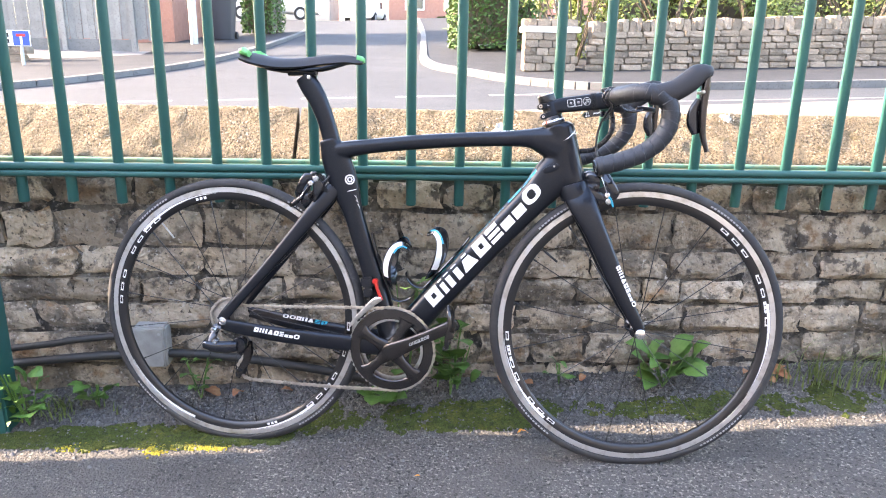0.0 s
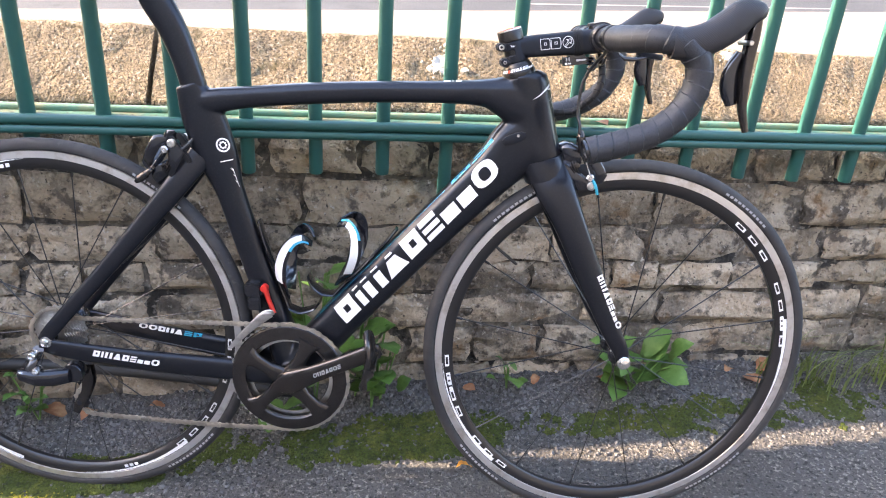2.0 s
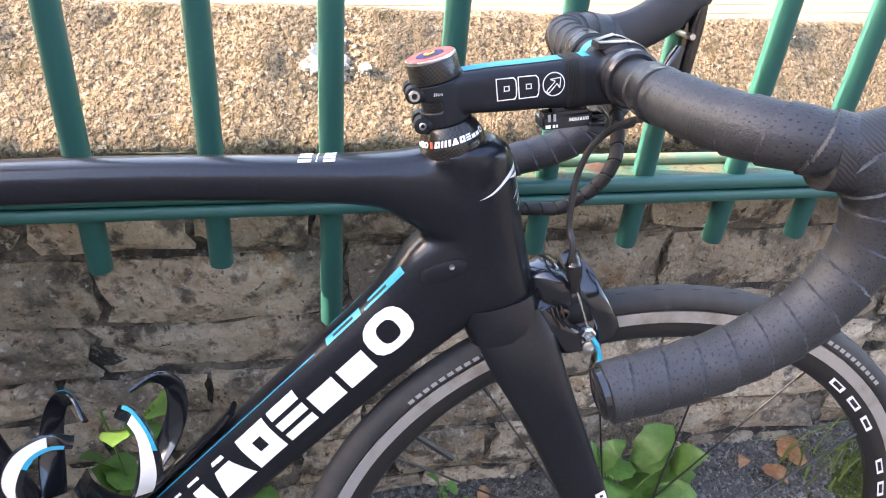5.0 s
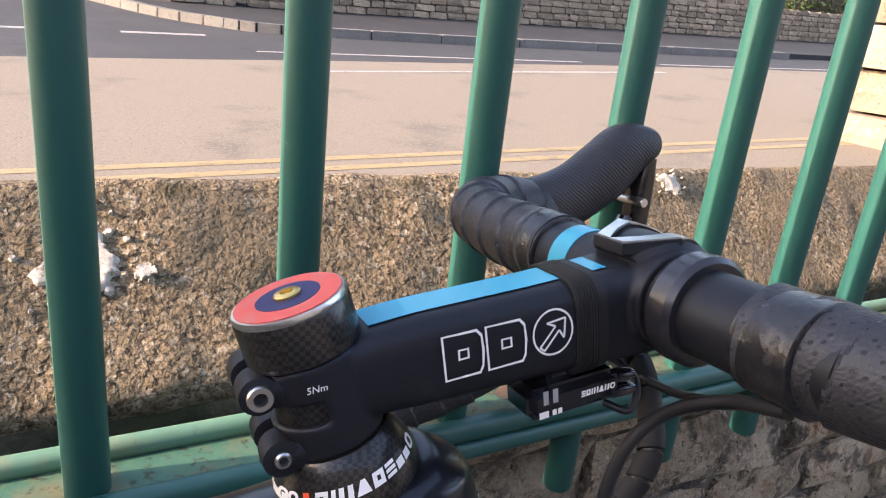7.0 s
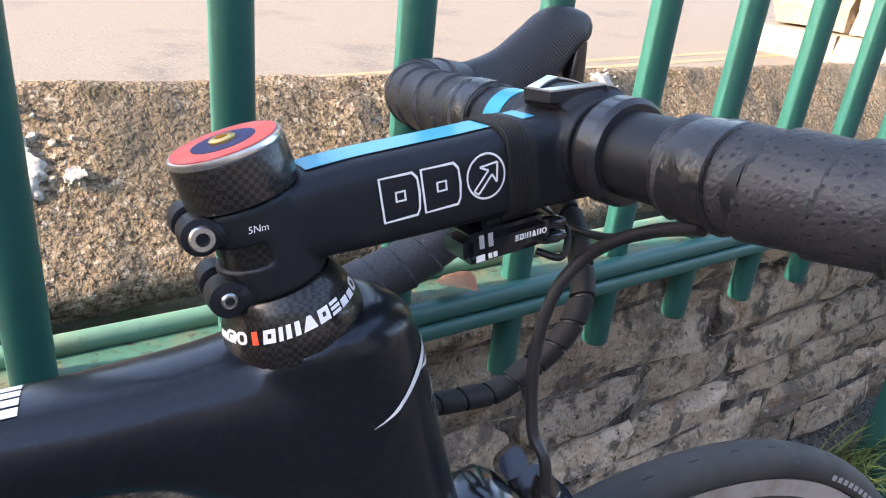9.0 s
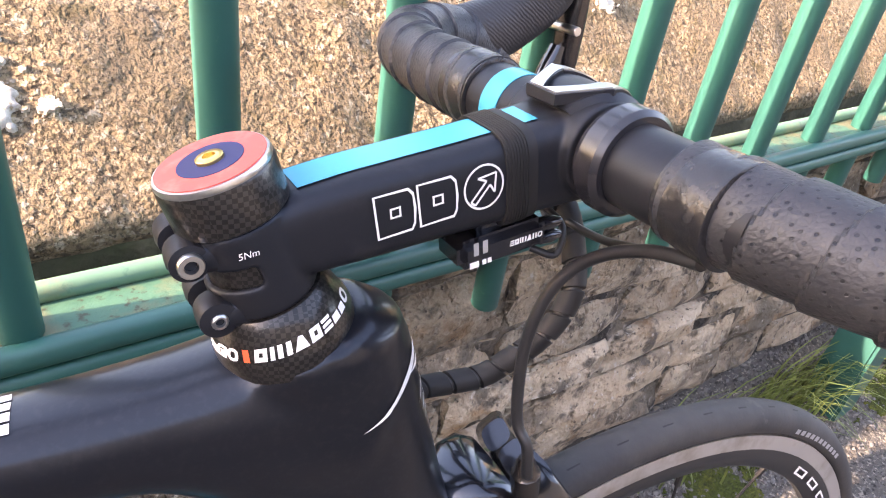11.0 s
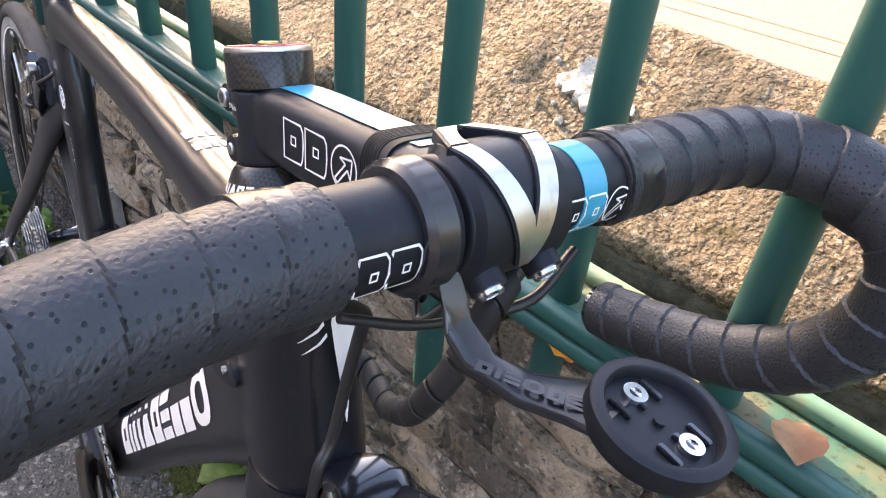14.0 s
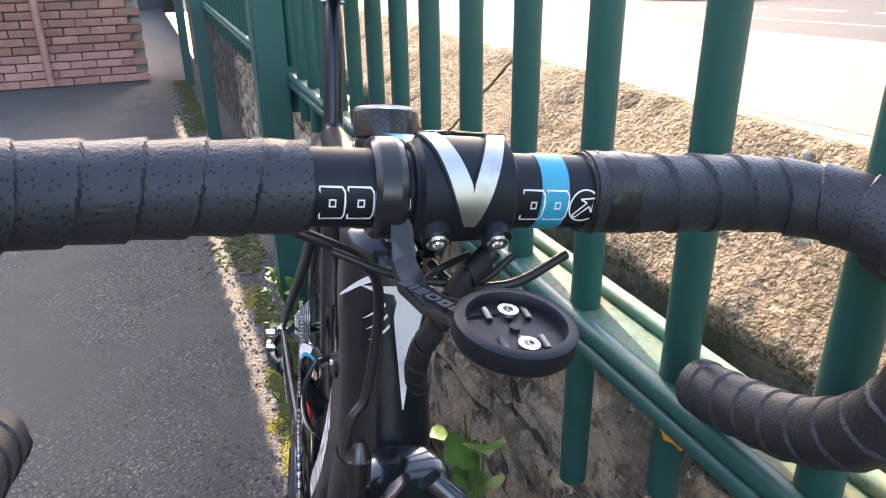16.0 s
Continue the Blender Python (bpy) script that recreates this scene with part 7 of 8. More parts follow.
hz = far_z(1.2, 12.2)
hedge((0.74, 11.4, hz), (2.25, 13.2, hz + 2.2), 6500, 0.085, 11, "tall clipped green conifer hedge at the pavement edge")
hz = far_z(6, 9.6)
hedge((2.5, 9.35, hz - 0.1), (9.0, 10.2, hz + 1.25), 7000, 0.10, 13, "overgrown olive-green garden hedge behind the stone wall", M_SHRUB)
hedge((9.0, 9.35, hz - 0.1), (18.0, 10.2, hz + 1.5), 6000, 0.12, 14, "overgrown olive-green garden hedge behind the stone wall", M_SHRUB)
hz = far_z(-4.3, 20)
hedge((-4.75, 19.0, hz), (-3.9, 21.0, hz + 2.3), 3000, 0.10, 12, "broad-leaved green hedge beside the bin")
for k in range(9):
    cx_, cy_ = 2.4 + 1.25 * k + jit(0.2), 8.7 + jit(0.25)
    gz = far_z(cx_, cy_)
    sh = thing("shrub", ("straggly bare-twigged shrub behind the stone wall" if k in (1, 3, 5) else "yellow-green garden shrub behind the stone wall"), "shrub", "garden shrubs", m=Matrix.Translation((cx_, cy_, gz)))
    bm = bmesh.new()
    leaf_cloud(bm, (0, 0, 0.85), (0.75, 0.5, 0.6), 1500 if k not in (1, 3, 5) else 420, 0.075, 40 + k)
    part("leaves", bm, M_SHRUB, sh, smooth=0)
    rk_ = random.Random(60 + k)
    for j in range(16):
        bm = bmesh.new()
        a = rk_.uniform(0, 6.28)
        h = rk_.uniform(0.8, 1.7)
        add_tube(bm, [(0.1 * math.cos(a), 0.1 * math.sin(a), 0), (0.3 * math.cos(a), 0.25 * math.sin(a), h * 0.5), (0.65 * math.cos(a + 0.2), 0.4 * math.sin(a + 0.3), h)], 0.012, 5, 3)
        part("stem", bm, M_BARK, sh)


def tree(x, y, h, seed, label):
    gz = far_z(x, y)
    t = thing("tree", label, "tree", "distant trees", m=Matrix.Translation((x, y, gz)))
    bm = bmesh.new()
    r = random.Random(seed)
    add_tube(bm, [(0, 0, 0, 0.16), (0.05, 0, h * 0.4, 0.12), (0, 0.05, h * 0.8, 0.05)], 0.1, 8, 3)
    for k in range(7):
        a, z = r.uniform(0, 6.28), h * r.uniform(0.35, 0.7)
        add_tube(bm, [(0, 0, z, 0.05), (0.6 * math.cos(a), 0.6 * math.sin(a), z + 0.5, 0.03), (1.3 * math.cos(a), 1.3 * math.sin(a), z + 1.0, 0.012)], 0.03, 6, 3)
    part("trunk", bm, M_BARK, t)
    bm = bmesh.new()
    leaf_cloud(bm, (0, 0, h * 0.72), (h * 0.32, h * 0.32, h * 0.34), 2600, 0.22, seed, 10)
    part("crown", bm, M_HEDGE, t, smooth=0)


for k, (x, y, h) in enumerate(((5.0, 14.5, 6.0), (9.0, 15.5, 7.0), (13.5, 14.0, 6.0), (3.6, 19.0, 6.5), (18.0, 16.0, 7.5))):
    tree(x, y, h, 80 + k, "leafy green tree behind the garden wall")

# timber fence on a bank, brick house, lamp post, bin
bz = 0.76
tf = thing("timber_fence", "silvered vertical-board garden fence on a concrete gravel board", "timber fence", m=Matrix.Translation((-6.7, 12.6, bz)))
bm = bmesh.new()
add_box(bm, (0, 0, 0), (0.118, 0.022, 1.7), bevel=0.003)
board_me = part("board", bm, M_TIMBER, tf)
board_me.location = (-2.6, 0, 1.1)
for k in range(1, 36):
    ob = new("board", board_me.data)
    ob.parent = tf
    ob.location = (-2.6 + 0.122 * k, 0.012 * (k % 2), 1.1 + 0.015 * math.sin(k * 2.1))
for k in range(3):
    bm = bmesh.new()
    add_box(bm, (-1.9 + 1.3 * k, -0.01, 0.10), (1.25, 0.05, 0.30), bevel=0.008)
    part("gravel_board", bm, M_KERB, tf)
    bm = bmesh.new()
    add_box(bm, (-1.25 + 1.3 * k, -0.01, 0.8), (0.10, 0.10, 1.9), bevel=0.008)
    part("fence_post", bm, M_TIMBER, tf)
bm = bmesh.new()
n_b = 26
rows_ = [[bm.verts.new((-9.6 + 4.6 * i / n_b, y, z + 0.05 * noise.noise(Vector((i * 0.8, y * 3, 0))))) for i in range(n_b + 1)] for y, z in ((11.3, 0.66), (11.8, 0.74), (12.4, 0.80), (13.2, 0.80))]
for a, b in zip(rows_, rows_[1:]):
    for i in range(n_b):
        bm.faces.new((a[i], a[i + 1], b[i + 1], b[i]))
tagged(part("bank", bm, M_GRAVEL), "stony earth bank below the garden fence", "bank", kind="structure")
lw = thing("low_stone_wall", "short length of old buff stone wall behind the street sign", "stone wall", m=Matrix.Translation((-7.25, 10.9, 0.60)))
for row in range(4):
    for k in range(6):
        ob = new("stone", FAR[(row * 3 + k) % 8])
        ob.parent = lw
        ob.matrix_local = Matrix.Translation((-0.75 + 0.26 * k + 0.1 * (row % 2), 0, 0.07 + 0.13 * row)) @ Matrix.Diagonal((0.25, 0.25, 0.125, 1))

house_m = Matrix.Translation((-7.3, 17.6, 0.80))
house = thing("house", "red brick house with a tiled roof", "house", m=house_m)
bm = bmesh.new()
add_box(bm, (0, 0, 2.4), (3.2, 3.0, 5.2))
part("wall", bm, M_BRICK, house, smooth=0)
bm = bmesh.new()
for s in (-1, 1):
    quad(bm, [(-1.8, s * 1.8, 4.9), (1.8, s * 1.8, 4.9), (1.8, 0, 6.3), (-1.8, 0, 6.3)])
part("roof", bm, M_ROOF, house, smooth=0)
lp = thing("lamp_post", "pale grey steel street lamp post", "lamp post", m=Matrix.Translation((-4.98, 15.2, far_z(-4.98, 15.2))))
bm = bmesh.new()
add_loft(bm, [((0, 0, z), (r, 0, 0), (0, r, 0)) for z, r in ((-0.1, 0.085), (1.1, 0.085), (1.15, 0.055), (5.5, 0.04))], 16)
part("pole", bm, M_STEEL, lp)
bm = bmesh.new()
add_loft(bm, [((0.0, 0, 5.5), (0, 0.05, 0), (0, 0, 0.04)), ((0.5, 0, 5.6), (0, 0.09, 0), (0, 0, 0.05)), ((0.8, 0, 5.6), (0, 0.06, 0), (0, 0, 0.03))], 12)
part("lantern", bm, M_STEEL, lp)
wb = thing("wheelie_bin", "dark grey plastic wheelie bin", "bin", m=Matrix.Translation((-4.75, 17.0, far_z(-4.75, 17.0))))
bm = bmesh.new()
add_loft(bm, [((0, 0, z), (a, 0, 0), (0, b, 0)) for z, a, b in ((0.0, 0.22, 0.25), (0.92, 0.29, 0.35))], 16, 6)
part("body", bm, M_BIN, wb)
bm = bmesh.new()
add_box(bm, (0, 0, 0.96), (0.62, 0.76, 0.08), bevel=0.03)
part("lid", bm, M_BIN, wb)
for s in (-1, 1):
    bm = bmesh.new()
    add_lathe(bm, [(0.10, -0.03), (0.10, 0.03)], (s * 0.25, 0.25, 0.10), axis="X", n=18)
    part("wheel", bm, M_RUBBER, wb)

# street name plate with a no-through-road panel, its name as plain bars
sz = far_z(-6.45, 10.0)
sign = thing("street_sign", "white street name plate with blue panel on steel posts", "street sign", m=Matrix.Translation((-6.45, 10.0, sz)))
bm = bmesh.new()
add_box(bm, (0, 0, 0.42), (0.92, 0.02, 0.24), bevel=0.004)
part("plate", bm, M_WHITE, sign, "white enamel plate")
bm = bmesh.new()
add_box(bm, (0.325, -0.0125, 0.42), (0.25, 0.004, 0.22))
part("blue_panel", bm, M_BLUE, sign, "blue panel")
bm = bmesh.new()
add_box(bm, (0.325, -0.017, 0.385), (0.035, 0.004, 0.12))
part("white_stem", bm, M_WHITE, sign)
bm = bmesh.new()
add_box(bm, (0.325, -0.017, 0.465), (0.14, 0.004, 0.04))
part("red_bar", bm, M_REDSIGN, sign, "red bar")
bm = bmesh.new()
for k in range(5):
    add_box(bm, (-0.36 + 0.115 * k, -0.0125, 0.465), (0.08, 0.004, 0.065))
    add_box(bm, (-0.36 + 0.115 * k, -0.0125, 0.375), (0.08, 0.004, 0.065))
part("name_bars", bm, M_INK, sign)
for s in (-0.3, 0.3):
    bm = bmesh.new()
    add_tube(bm, [(s, 0.02, -0.1), (s, 0.02, 0.5)], 0.025, 10, curved=False)
    part("post", bm, M_STEEL, sign)


# vehicles and houses at the end of the side street
def vehicle(x, y, turn, van, label):
    gz = road_z(x, y) + (0.11 if van else 0.0)
    v = thing("van" if van else "car", label, "van" if van else "car", m=Matrix.Translation((x, y, gz)) @ Matrix.Rotation(turn, 4, "Z"))
    L, H = (4.6, 1.9) if van else (3.9, 1.45)
    bm = bmesh.new()
    sh = [(-L / 2, 0.3, 0.9), (-L / 2 + 0.08, 0.3, H * 0.92), (-L / 2 + 0.3, 0.3, H), (L * 0.12, 0.3, H), (L * 0.27, 0.3, H * 0.62), (L * 0.46, 0.3, H * 0.52), (L / 2, 0.3, H * 0.40)]
    st = [((x_, 0, 0.3 + (t - 0.3) / 2), (0, 0.84, 0), (0, 0, (t - 0.3) / 2)) for x_, _, t in sh]
    add_loft(bm, st, 20, 5)
    part("body", bm, M_WHITE, v)
    for s in (-1, 1):
        bm = bmesh.new()
        add_box(bm, (L * 0.08, s * 0.835, H * 0.74), (L * 0.16, 0.03, H * 0.24), bevel=0.01)
        part("window", bm, M_GLASS, v)
        for wx in (-L * 0.31, L * 0.31):
            bm = bmesh.new()
            add_lathe(bm, [(0.31, s * 0.66), (0.32, s * 0.70), (0.32, s * 0.84), (0.30, s * 0.86)], (wx, 0, 0.32), n=24)
            tyre = part("wheel", bm, M_RUBBER, v)
            bm = bmesh.new()
            add_lathe(bm, [(0.19, s * 0.855), (0.19, s * 0.868), (0.05, s * 0.875)], (wx, 0, 0.32), n=18)
            part("hubcap", bm, M_STEEL, tyre)
    bm = bmesh.new()
    add_box(bm, (L * 0.20, 0, H * 0.80), (0.05, 1.35, H * 0.28), Matrix.Rotation(0, 4, "Y"))
    part("windscreen", bm, M_GLASS, v)
    return v


vehicle(-6.9, 35.5, radians(0), True, "white parked van at the end of the side street")
vehicle(3.9, 36.0, radians(180), True, "white parked van on the far verge")
vehicle(-2.7, 41.0, radians(80), False, "small pale parked car in front of far garages")
for x, y, w, lab, m_ in ((-9.5, 46, 9, "rendered terraced house at the end of the street", M_PLASTER), (2.5, 47, 8, "red brick house at the end of the street", M_BRICK), (11.5, 46, 8, "red brick house at the end of the street", M_BRICK)):
    gz = road_z(0, 34)
    h = thing("house", lab, "house", "far houses", m=Matrix.Translation((x, y, gz)))
    bm = bmesh.new()
    add_box(bm, (0, 0, 2.4), (w, 6, 5.4))
    part("wall", bm, m_, h, smooth=0)
    bm = bmesh.new()
    for s in (-1, 1):
        quad(bm, [(-w / 2 - 0.3, s * 3.3, 5.0), (w / 2 + 0.3, s * 3.3, 5.0), (w / 2 + 0.3, 0, 7.6), (-w / 2 - 0.3, 0, 7.6)])
    part("roof", bm, M_ROOF, h, smooth=0)
    for k in (-1, 0, 1):
        bm = bmesh.new()
        add_box(bm, (k * w * 0.3, -3.02, 1.5), (1.2, 0.06, 1.2), bevel=0.01)
        wd = part("window", bm, M_WHITE, h)
        bm = bmesh.new()
        add_box(bm, (k * w * 0.3, -3.06, 1.5), (1.0, 0.03, 1.0))
        part("pane", bm, M_GLASS, wd)
bm = bmesh.new()
quad(bm, [(1.2, 34.2, road_z(1.2, 34) + 0.14), (9, 34.2, road_z(9, 34) + 0.14), (9, 38.5, road_z(9, 34) + 0.16), (1.2, 38.5, road_z(1.2, 34) + 0.16)])
quad(bm, [(1.5, 17, far_z(1.5, 17) + 0.006), (3.6, 17, far_z(3.6, 17) + 0.006), (3.6, 22, far_z(3.6, 22) + 0.006), (0.9, 22, far_z(0.9, 22) + 0.006)])
tagged(part("verge", bm, M_LAWN, smooth=0), "bright green mown verge", "grass verge", kind="structure")

# stone pier further along the road side, lit by the sun
pier = thing("stone_pier", "sunlit lichen-covered stone pier beside the road", "stone pier", m=Matrix.Translation((3.98, 1.30, 0.50)))
for row in range(8):
    for k in range(3):
        for d in range(2):
            ob = new("stone", FAR[(row * 5 + k * 3 + d) % 8])
            ob.parent = pier
            ob.matrix_local = Matrix.Translation((-0.32 + 0.32 * k + 0.06 * (row % 2), -0.2 + 0.4 * d, 0.10 + 0.2 * row)) @ Matrix.Diagonal((0.33, 0.40, 0.20, 1))

# brick wall that ends the path, with a salmon plinth
bw = tagged(new("wall_end"), "red brick wall with a salmon painted plinth at the end of the path", "brick wall", kind="structure")
WX = -6.9
bm = bmesh.new()
add_box(bm, (WX - 0.13, -2.9, 0.95), (0.20, 5.0, 2.8))
part("wall_core", bm, M_BMORTAR, bw, smooth=0)
bm = bmesh.new()
add_box(bm, (0, 0, 0), (0.102, 0.215, 0.065), bevel=0.004)
brick_me = bpy.data.meshes.new("brick")
bm.to_mesh(brick_me)
bm.free()
brick_me.materials.append(M_BRICK)
pink_me = brick_me.copy()
pink_me.materials.clear()
pink_me.materials.append(M_PINK)
for row in range(20):
    for k in range(12):
        y = -0.50 - 0.225 * k - (0.1125 if row % 2 else 0)
        ob = new("brick", pink_me if row < 4 else brick_me)
        ob.parent = bw
        ob.location = (WX - 0.015 + jit(0.002), y, SLOPE * (WX + 0.47) + 0.04 + 0.075 * row)
bm = bmesh.new()
add_tube(bm, [(WX + 0.08, -1.25, -0.2), (WX + 0.08, -1.25, 2.3)], 0.035, 10, curved=False)
tagged(part("drainpipe", bm, M_PINK), "salmon painted drainpipe on the end wall", "drainpipe")

# unseen wall closing the path's far side, made pale to bounce fill light
bm = bmesh.new()
add_box(bm, (0, -4.2, 1.25), (80, 0.3, 3.1))
tagged(part("wall_bounce", bm, M_PLASTER), "added unseen cream wall across the path that bounces fill light", "wall", kind="structure")

# unseen tall wall, added beyond the path's end to block the low sun
bm = bmesh.new()
add_box(bm, (-25.3, -3.75, 5.0), (0.4, 13.0, 12.0))
tagged(part("wall_shade", bm, M_DARKWALL), "added unseen tall dark wall that shades the path from the low sun", "stone wall", kind="structure")

# ---- things along the wall's foot ----
def plant_leaf(L, W, lobes, curl, seed):
    """A broad leaf lying along +x from its stalk, creased on its midrib."""
    r = random.Random(seed)
    bm = bmesh.new()
    n = 7
    mid, lf, rt = [], [], []
    for i in range(n + 1):
        f = i / n
        w = W * (math.sin(math.pi * min(1, f * 0.92 + 0.08)) ** 0.7) * (1 - 0.25 * lobes * (i % 2)) * 0.5
        z = curl * L * (math.sin(f * 2.4) * 0.35) + 0.02 * L * r.uniform(-1, 1)
        mid.append(bm.verts.new((f * L, 0, z)))
        lf.append(bm.verts.new((f * L + 0.06 * L * (i % 2), w, z + 0.18 * w + 0.02 * L * r.uniform(-1, 1))))
        rt.append(bm.verts.new((f * L + 0.06 * L * (i % 2), -w, z + 0.18 * w + 0.02 * L * r.uniform(-1, 1))))
    for i in range(n):
        bm.faces.new((mid[i], mid[i + 1], lf[i + 1], lf[i]))
        bm.faces.new((rt[i], rt[i + 1], mid[i + 1], mid[i]))
    me = bpy.data.meshes.new("leaf")
    bm.to_mesh(me)
    bm.free()
    me.materials.append(M_LEAF)
    me.polygons.foreach_set("use_smooth", [True] * len(me.polygons))
    return me


LEAVES = [plant_leaf(1.0, w, lb, c, k) for k, (w, lb, c) in enumerate(((0.72, 0.5, 1.0), (0.85, 0.3, 0.7), (0.6, 0.8, 1.2), (0.9, 0.2, 0.4)))]
ROUND = [plant_leaf(1.0, w, 0.12, c, 20 + k) for k, (w, c) in enumerate(((1.05, 0.5), (1.15, 0.3), (0.95, 0.7)))]


def weed(x, y, spread_, count, size, seed, label, meshes, up=0.5, height=0.0):
    r = random.Random(seed)
    z = path_z(x, y)
    p = thing("weed", label, "weed", m=Matrix.Translation((x, y, z)))
    for k in range(count):
        a = r.uniform(0, 6.28)
        tilt = r.uniform(-0.15, up)
        s = size * r.uniform(0.6, 1.15)
        h = height * r.uniform(0.1, 1)
        dr = spread_ * r.uniform(0.15, 0.75)
        ob = new("leaf", meshes[r.randrange(len(meshes))])
        ob.parent = p
        by = dr * math.sin(a)
        by = min(by, 0.05 - y) if y > -0.1 else by
        ob.matrix_local = Matrix.Translation((dr * math.cos(a), by, 0.012 + h)) @ Matrix.Rotation(a + r.uniform(-0.5, 0.5), 4, "Z") @ Matrix.Rotation(-tilt, 4, "Y") @ Matrix.Rotation(r.uniform(-0.5, 0.5), 4, "X") @ Matrix.Scale(s, 4)
        if math.sin(a) > 0.2 and y > -0.1:
            ob.matrix_local = Matrix.Translation((dr * math.cos(a), min(0.0, by) - 0.01, 0.012 + h)) @ Matrix.Rotation(r.choice((0.2, -0.4, 3.3, 2.9)) + r.uniform(-0.4, 0.4), 4, "Z") @ Matrix.Rotation(-tilt, 4, "Y") @ Matrix.Scale(s * 0.9, 4)
    for k in range(max(3, count // 3)):
        a = r.uniform(3.3, 6.1)
        bm = bmesh.new()
        add_tube(bm, [(0, 0, 0), (0.3 * spread_ * math.cos(a), 0.3 * spread_ * math.sin(a), 0.012 + 0.5 * height), (0.6 * spread_ * math.cos(a), 0.5 * spread_ * math.sin(a), 0.02 + height)], 0.0018, 5, 3)
        part("stalk", bm, M_LEAF, p)
    return p


weed(0.690, 0.005, 0.10, 16, 0.085, 1, "bright green lobed weed growing at the wall's foot", LEAVES, 0.8, 0.09)
weed(0.11, 0.02, 0.06, 9, 0.062, 2, "round-leaved green weed growing at the wall's foot", ROUND, 0.7, 0.12)
weed(0.055, 0.03, 0.05, 8, 0.055, 7, "round-leaved green weed growing at the wall's foot", ROUND, 0.9, 0.19)
weed(-0.10, -0.02, 0.06, 9, 0.058, 3, "round-leaved green weed growing at the wall's foot", ROUND, 0.3, 0.03)
weed(-0.60, 0.02, 0.06, 16, 0.034, 4, "small-leaved green weed beside the junction box", LEAVES, 0.8, 0.11)
weed(-1.03, -0.06, 0.10, 30, 0.045, 5, "leafy green weed at the foot of the fence post", LEAVES, 0.9, 0.15)
weed(-0.87, 0.0, 0.05, 7, 0.055, 6, "leafy green weed at the wall's foot", LEAVES, 0.6, 0.06)
weed(-0.03, 0.02, 0.055, 12, 0.055, 17, "tall leafy green weed climbing the wall's foot", ROUND, 0.9, 0.31)
weed(0.09, 0.0, 0.05, 10, 0.065, 18, "broad-leaved green weed growing at the wall's foot", ROUND, 0.8, 0.20)
weed(0.40, 0.03, 0.04, 7, 0.04, 8, "small green weed at the wall's foot", LEAVES, 0.8, 0.05)


def grass_tuft(x, y, count, length, seed, label):
    r = random.Random(seed)
    z = path_z(x, y)
    bm = bmesh.new()
    for k in range(count):
        a = r.uniform(0, 6.28)
        o = Vector((r.gauss(0, 0.07), min(0.03, r.gauss(0, 0.03)), 0))
        d = Vector((math.cos(a), -abs(math.sin(a)), 0)) * r.uniform(0.2, 0.8)
        L = length * r.uniform(0.5, 1.2)
        side = Vector((-d.y, d.x, 0)).normalized() * 0.0022
        prev = None
        for i in range(6):
            f = i / 5
            p = o + d * L * f * f + Vector((0, 0, L * (f - 0.42 * f * f)))
            cur = (bm.verts.new(p - side * (1 - f * 0.85)), bm.verts.new(p + side * (1 - f * 0.85)))
            if prev:
                bm.faces.new((prev[0], prev[1], cur[1], cur[0]))
            prev = cur
    ob = part("grass_tuft", bm, M_GRASS, smooth=0)
    ob.location = (x, y, z)
    return tagged(ob, label, "grass", kind="stuff")


grass_tuft(1.15, 0.0, 75, 0.21, 21, "long green grass tuft at the wall's foot")
grass_tuft(1.42, -0.02, 150, 0.25, 22, "long green grass tuft beside the fence post")
grass_tuft(1.75, -0.02, 200, 0.22, 23, "long green grass tuft beside the fence post")
grass_tuft(-0.98, -0.02, 70, 0.10, 24, "green grass tuft at the wall's foot")
grass_tuft(-2.6, -0.02, 160, 0.12, 25, "green grass along the wall")


def scatter(name, count, place, size, flat, material, label, category, seed, sides=6):
    """Many small lumps on the ground in one sheet of stuff."""
    r = random.Random(seed)
    verts, faces = [], []
    made = 0
    while made < count:
        q = place(r)
        if q is None:
            continue
        x, y, s = q
        made += 1
        z = path_height(x, y)
        s *= size
        b = len(verts)
        a0 = r.uniform(0, 6)
        for k in range(sides):
            a = a0 + 6.283 * k / sides
            k1 = r.uniform(0.75, 1.2)
            verts.append((x + s * k1 * math.cos(a), y + s * k1 * math.sin(a), z - 0.001))
        for k in range(sides):
            a = a0 + 6.283 * (k + 0.5) / sides
            k1 = r.uniform(0.5, 0.75)
            verts.append((x + s * k1 * math.cos(a), y + s * k1 * math.sin(a), z + s * flat * r.uniform(0.6, 1.0)))
        verts.append((x + s * r.uniform(-0.2, 0.2), y + s * r.uniform(-0.2, 0.2), z + s * flat * r.uniform(0.95, 1.25)))
        for k in range(sides):
            j = (k + 1) % sides
            faces += [(b + k, b + j, b + sides + k), (b + j, b + sides + j, b + sides + k), (b + sides + k, b + sides + j, b + 2 * sides)]
    me = bpy.data.meshes.new(name)
    me.from_pydata(verts, [], faces)
    me.materials.append(material)
    ob = new(name, me)
    finish(ob, 35)
    return tagged(ob, label, category, kind="stuff")


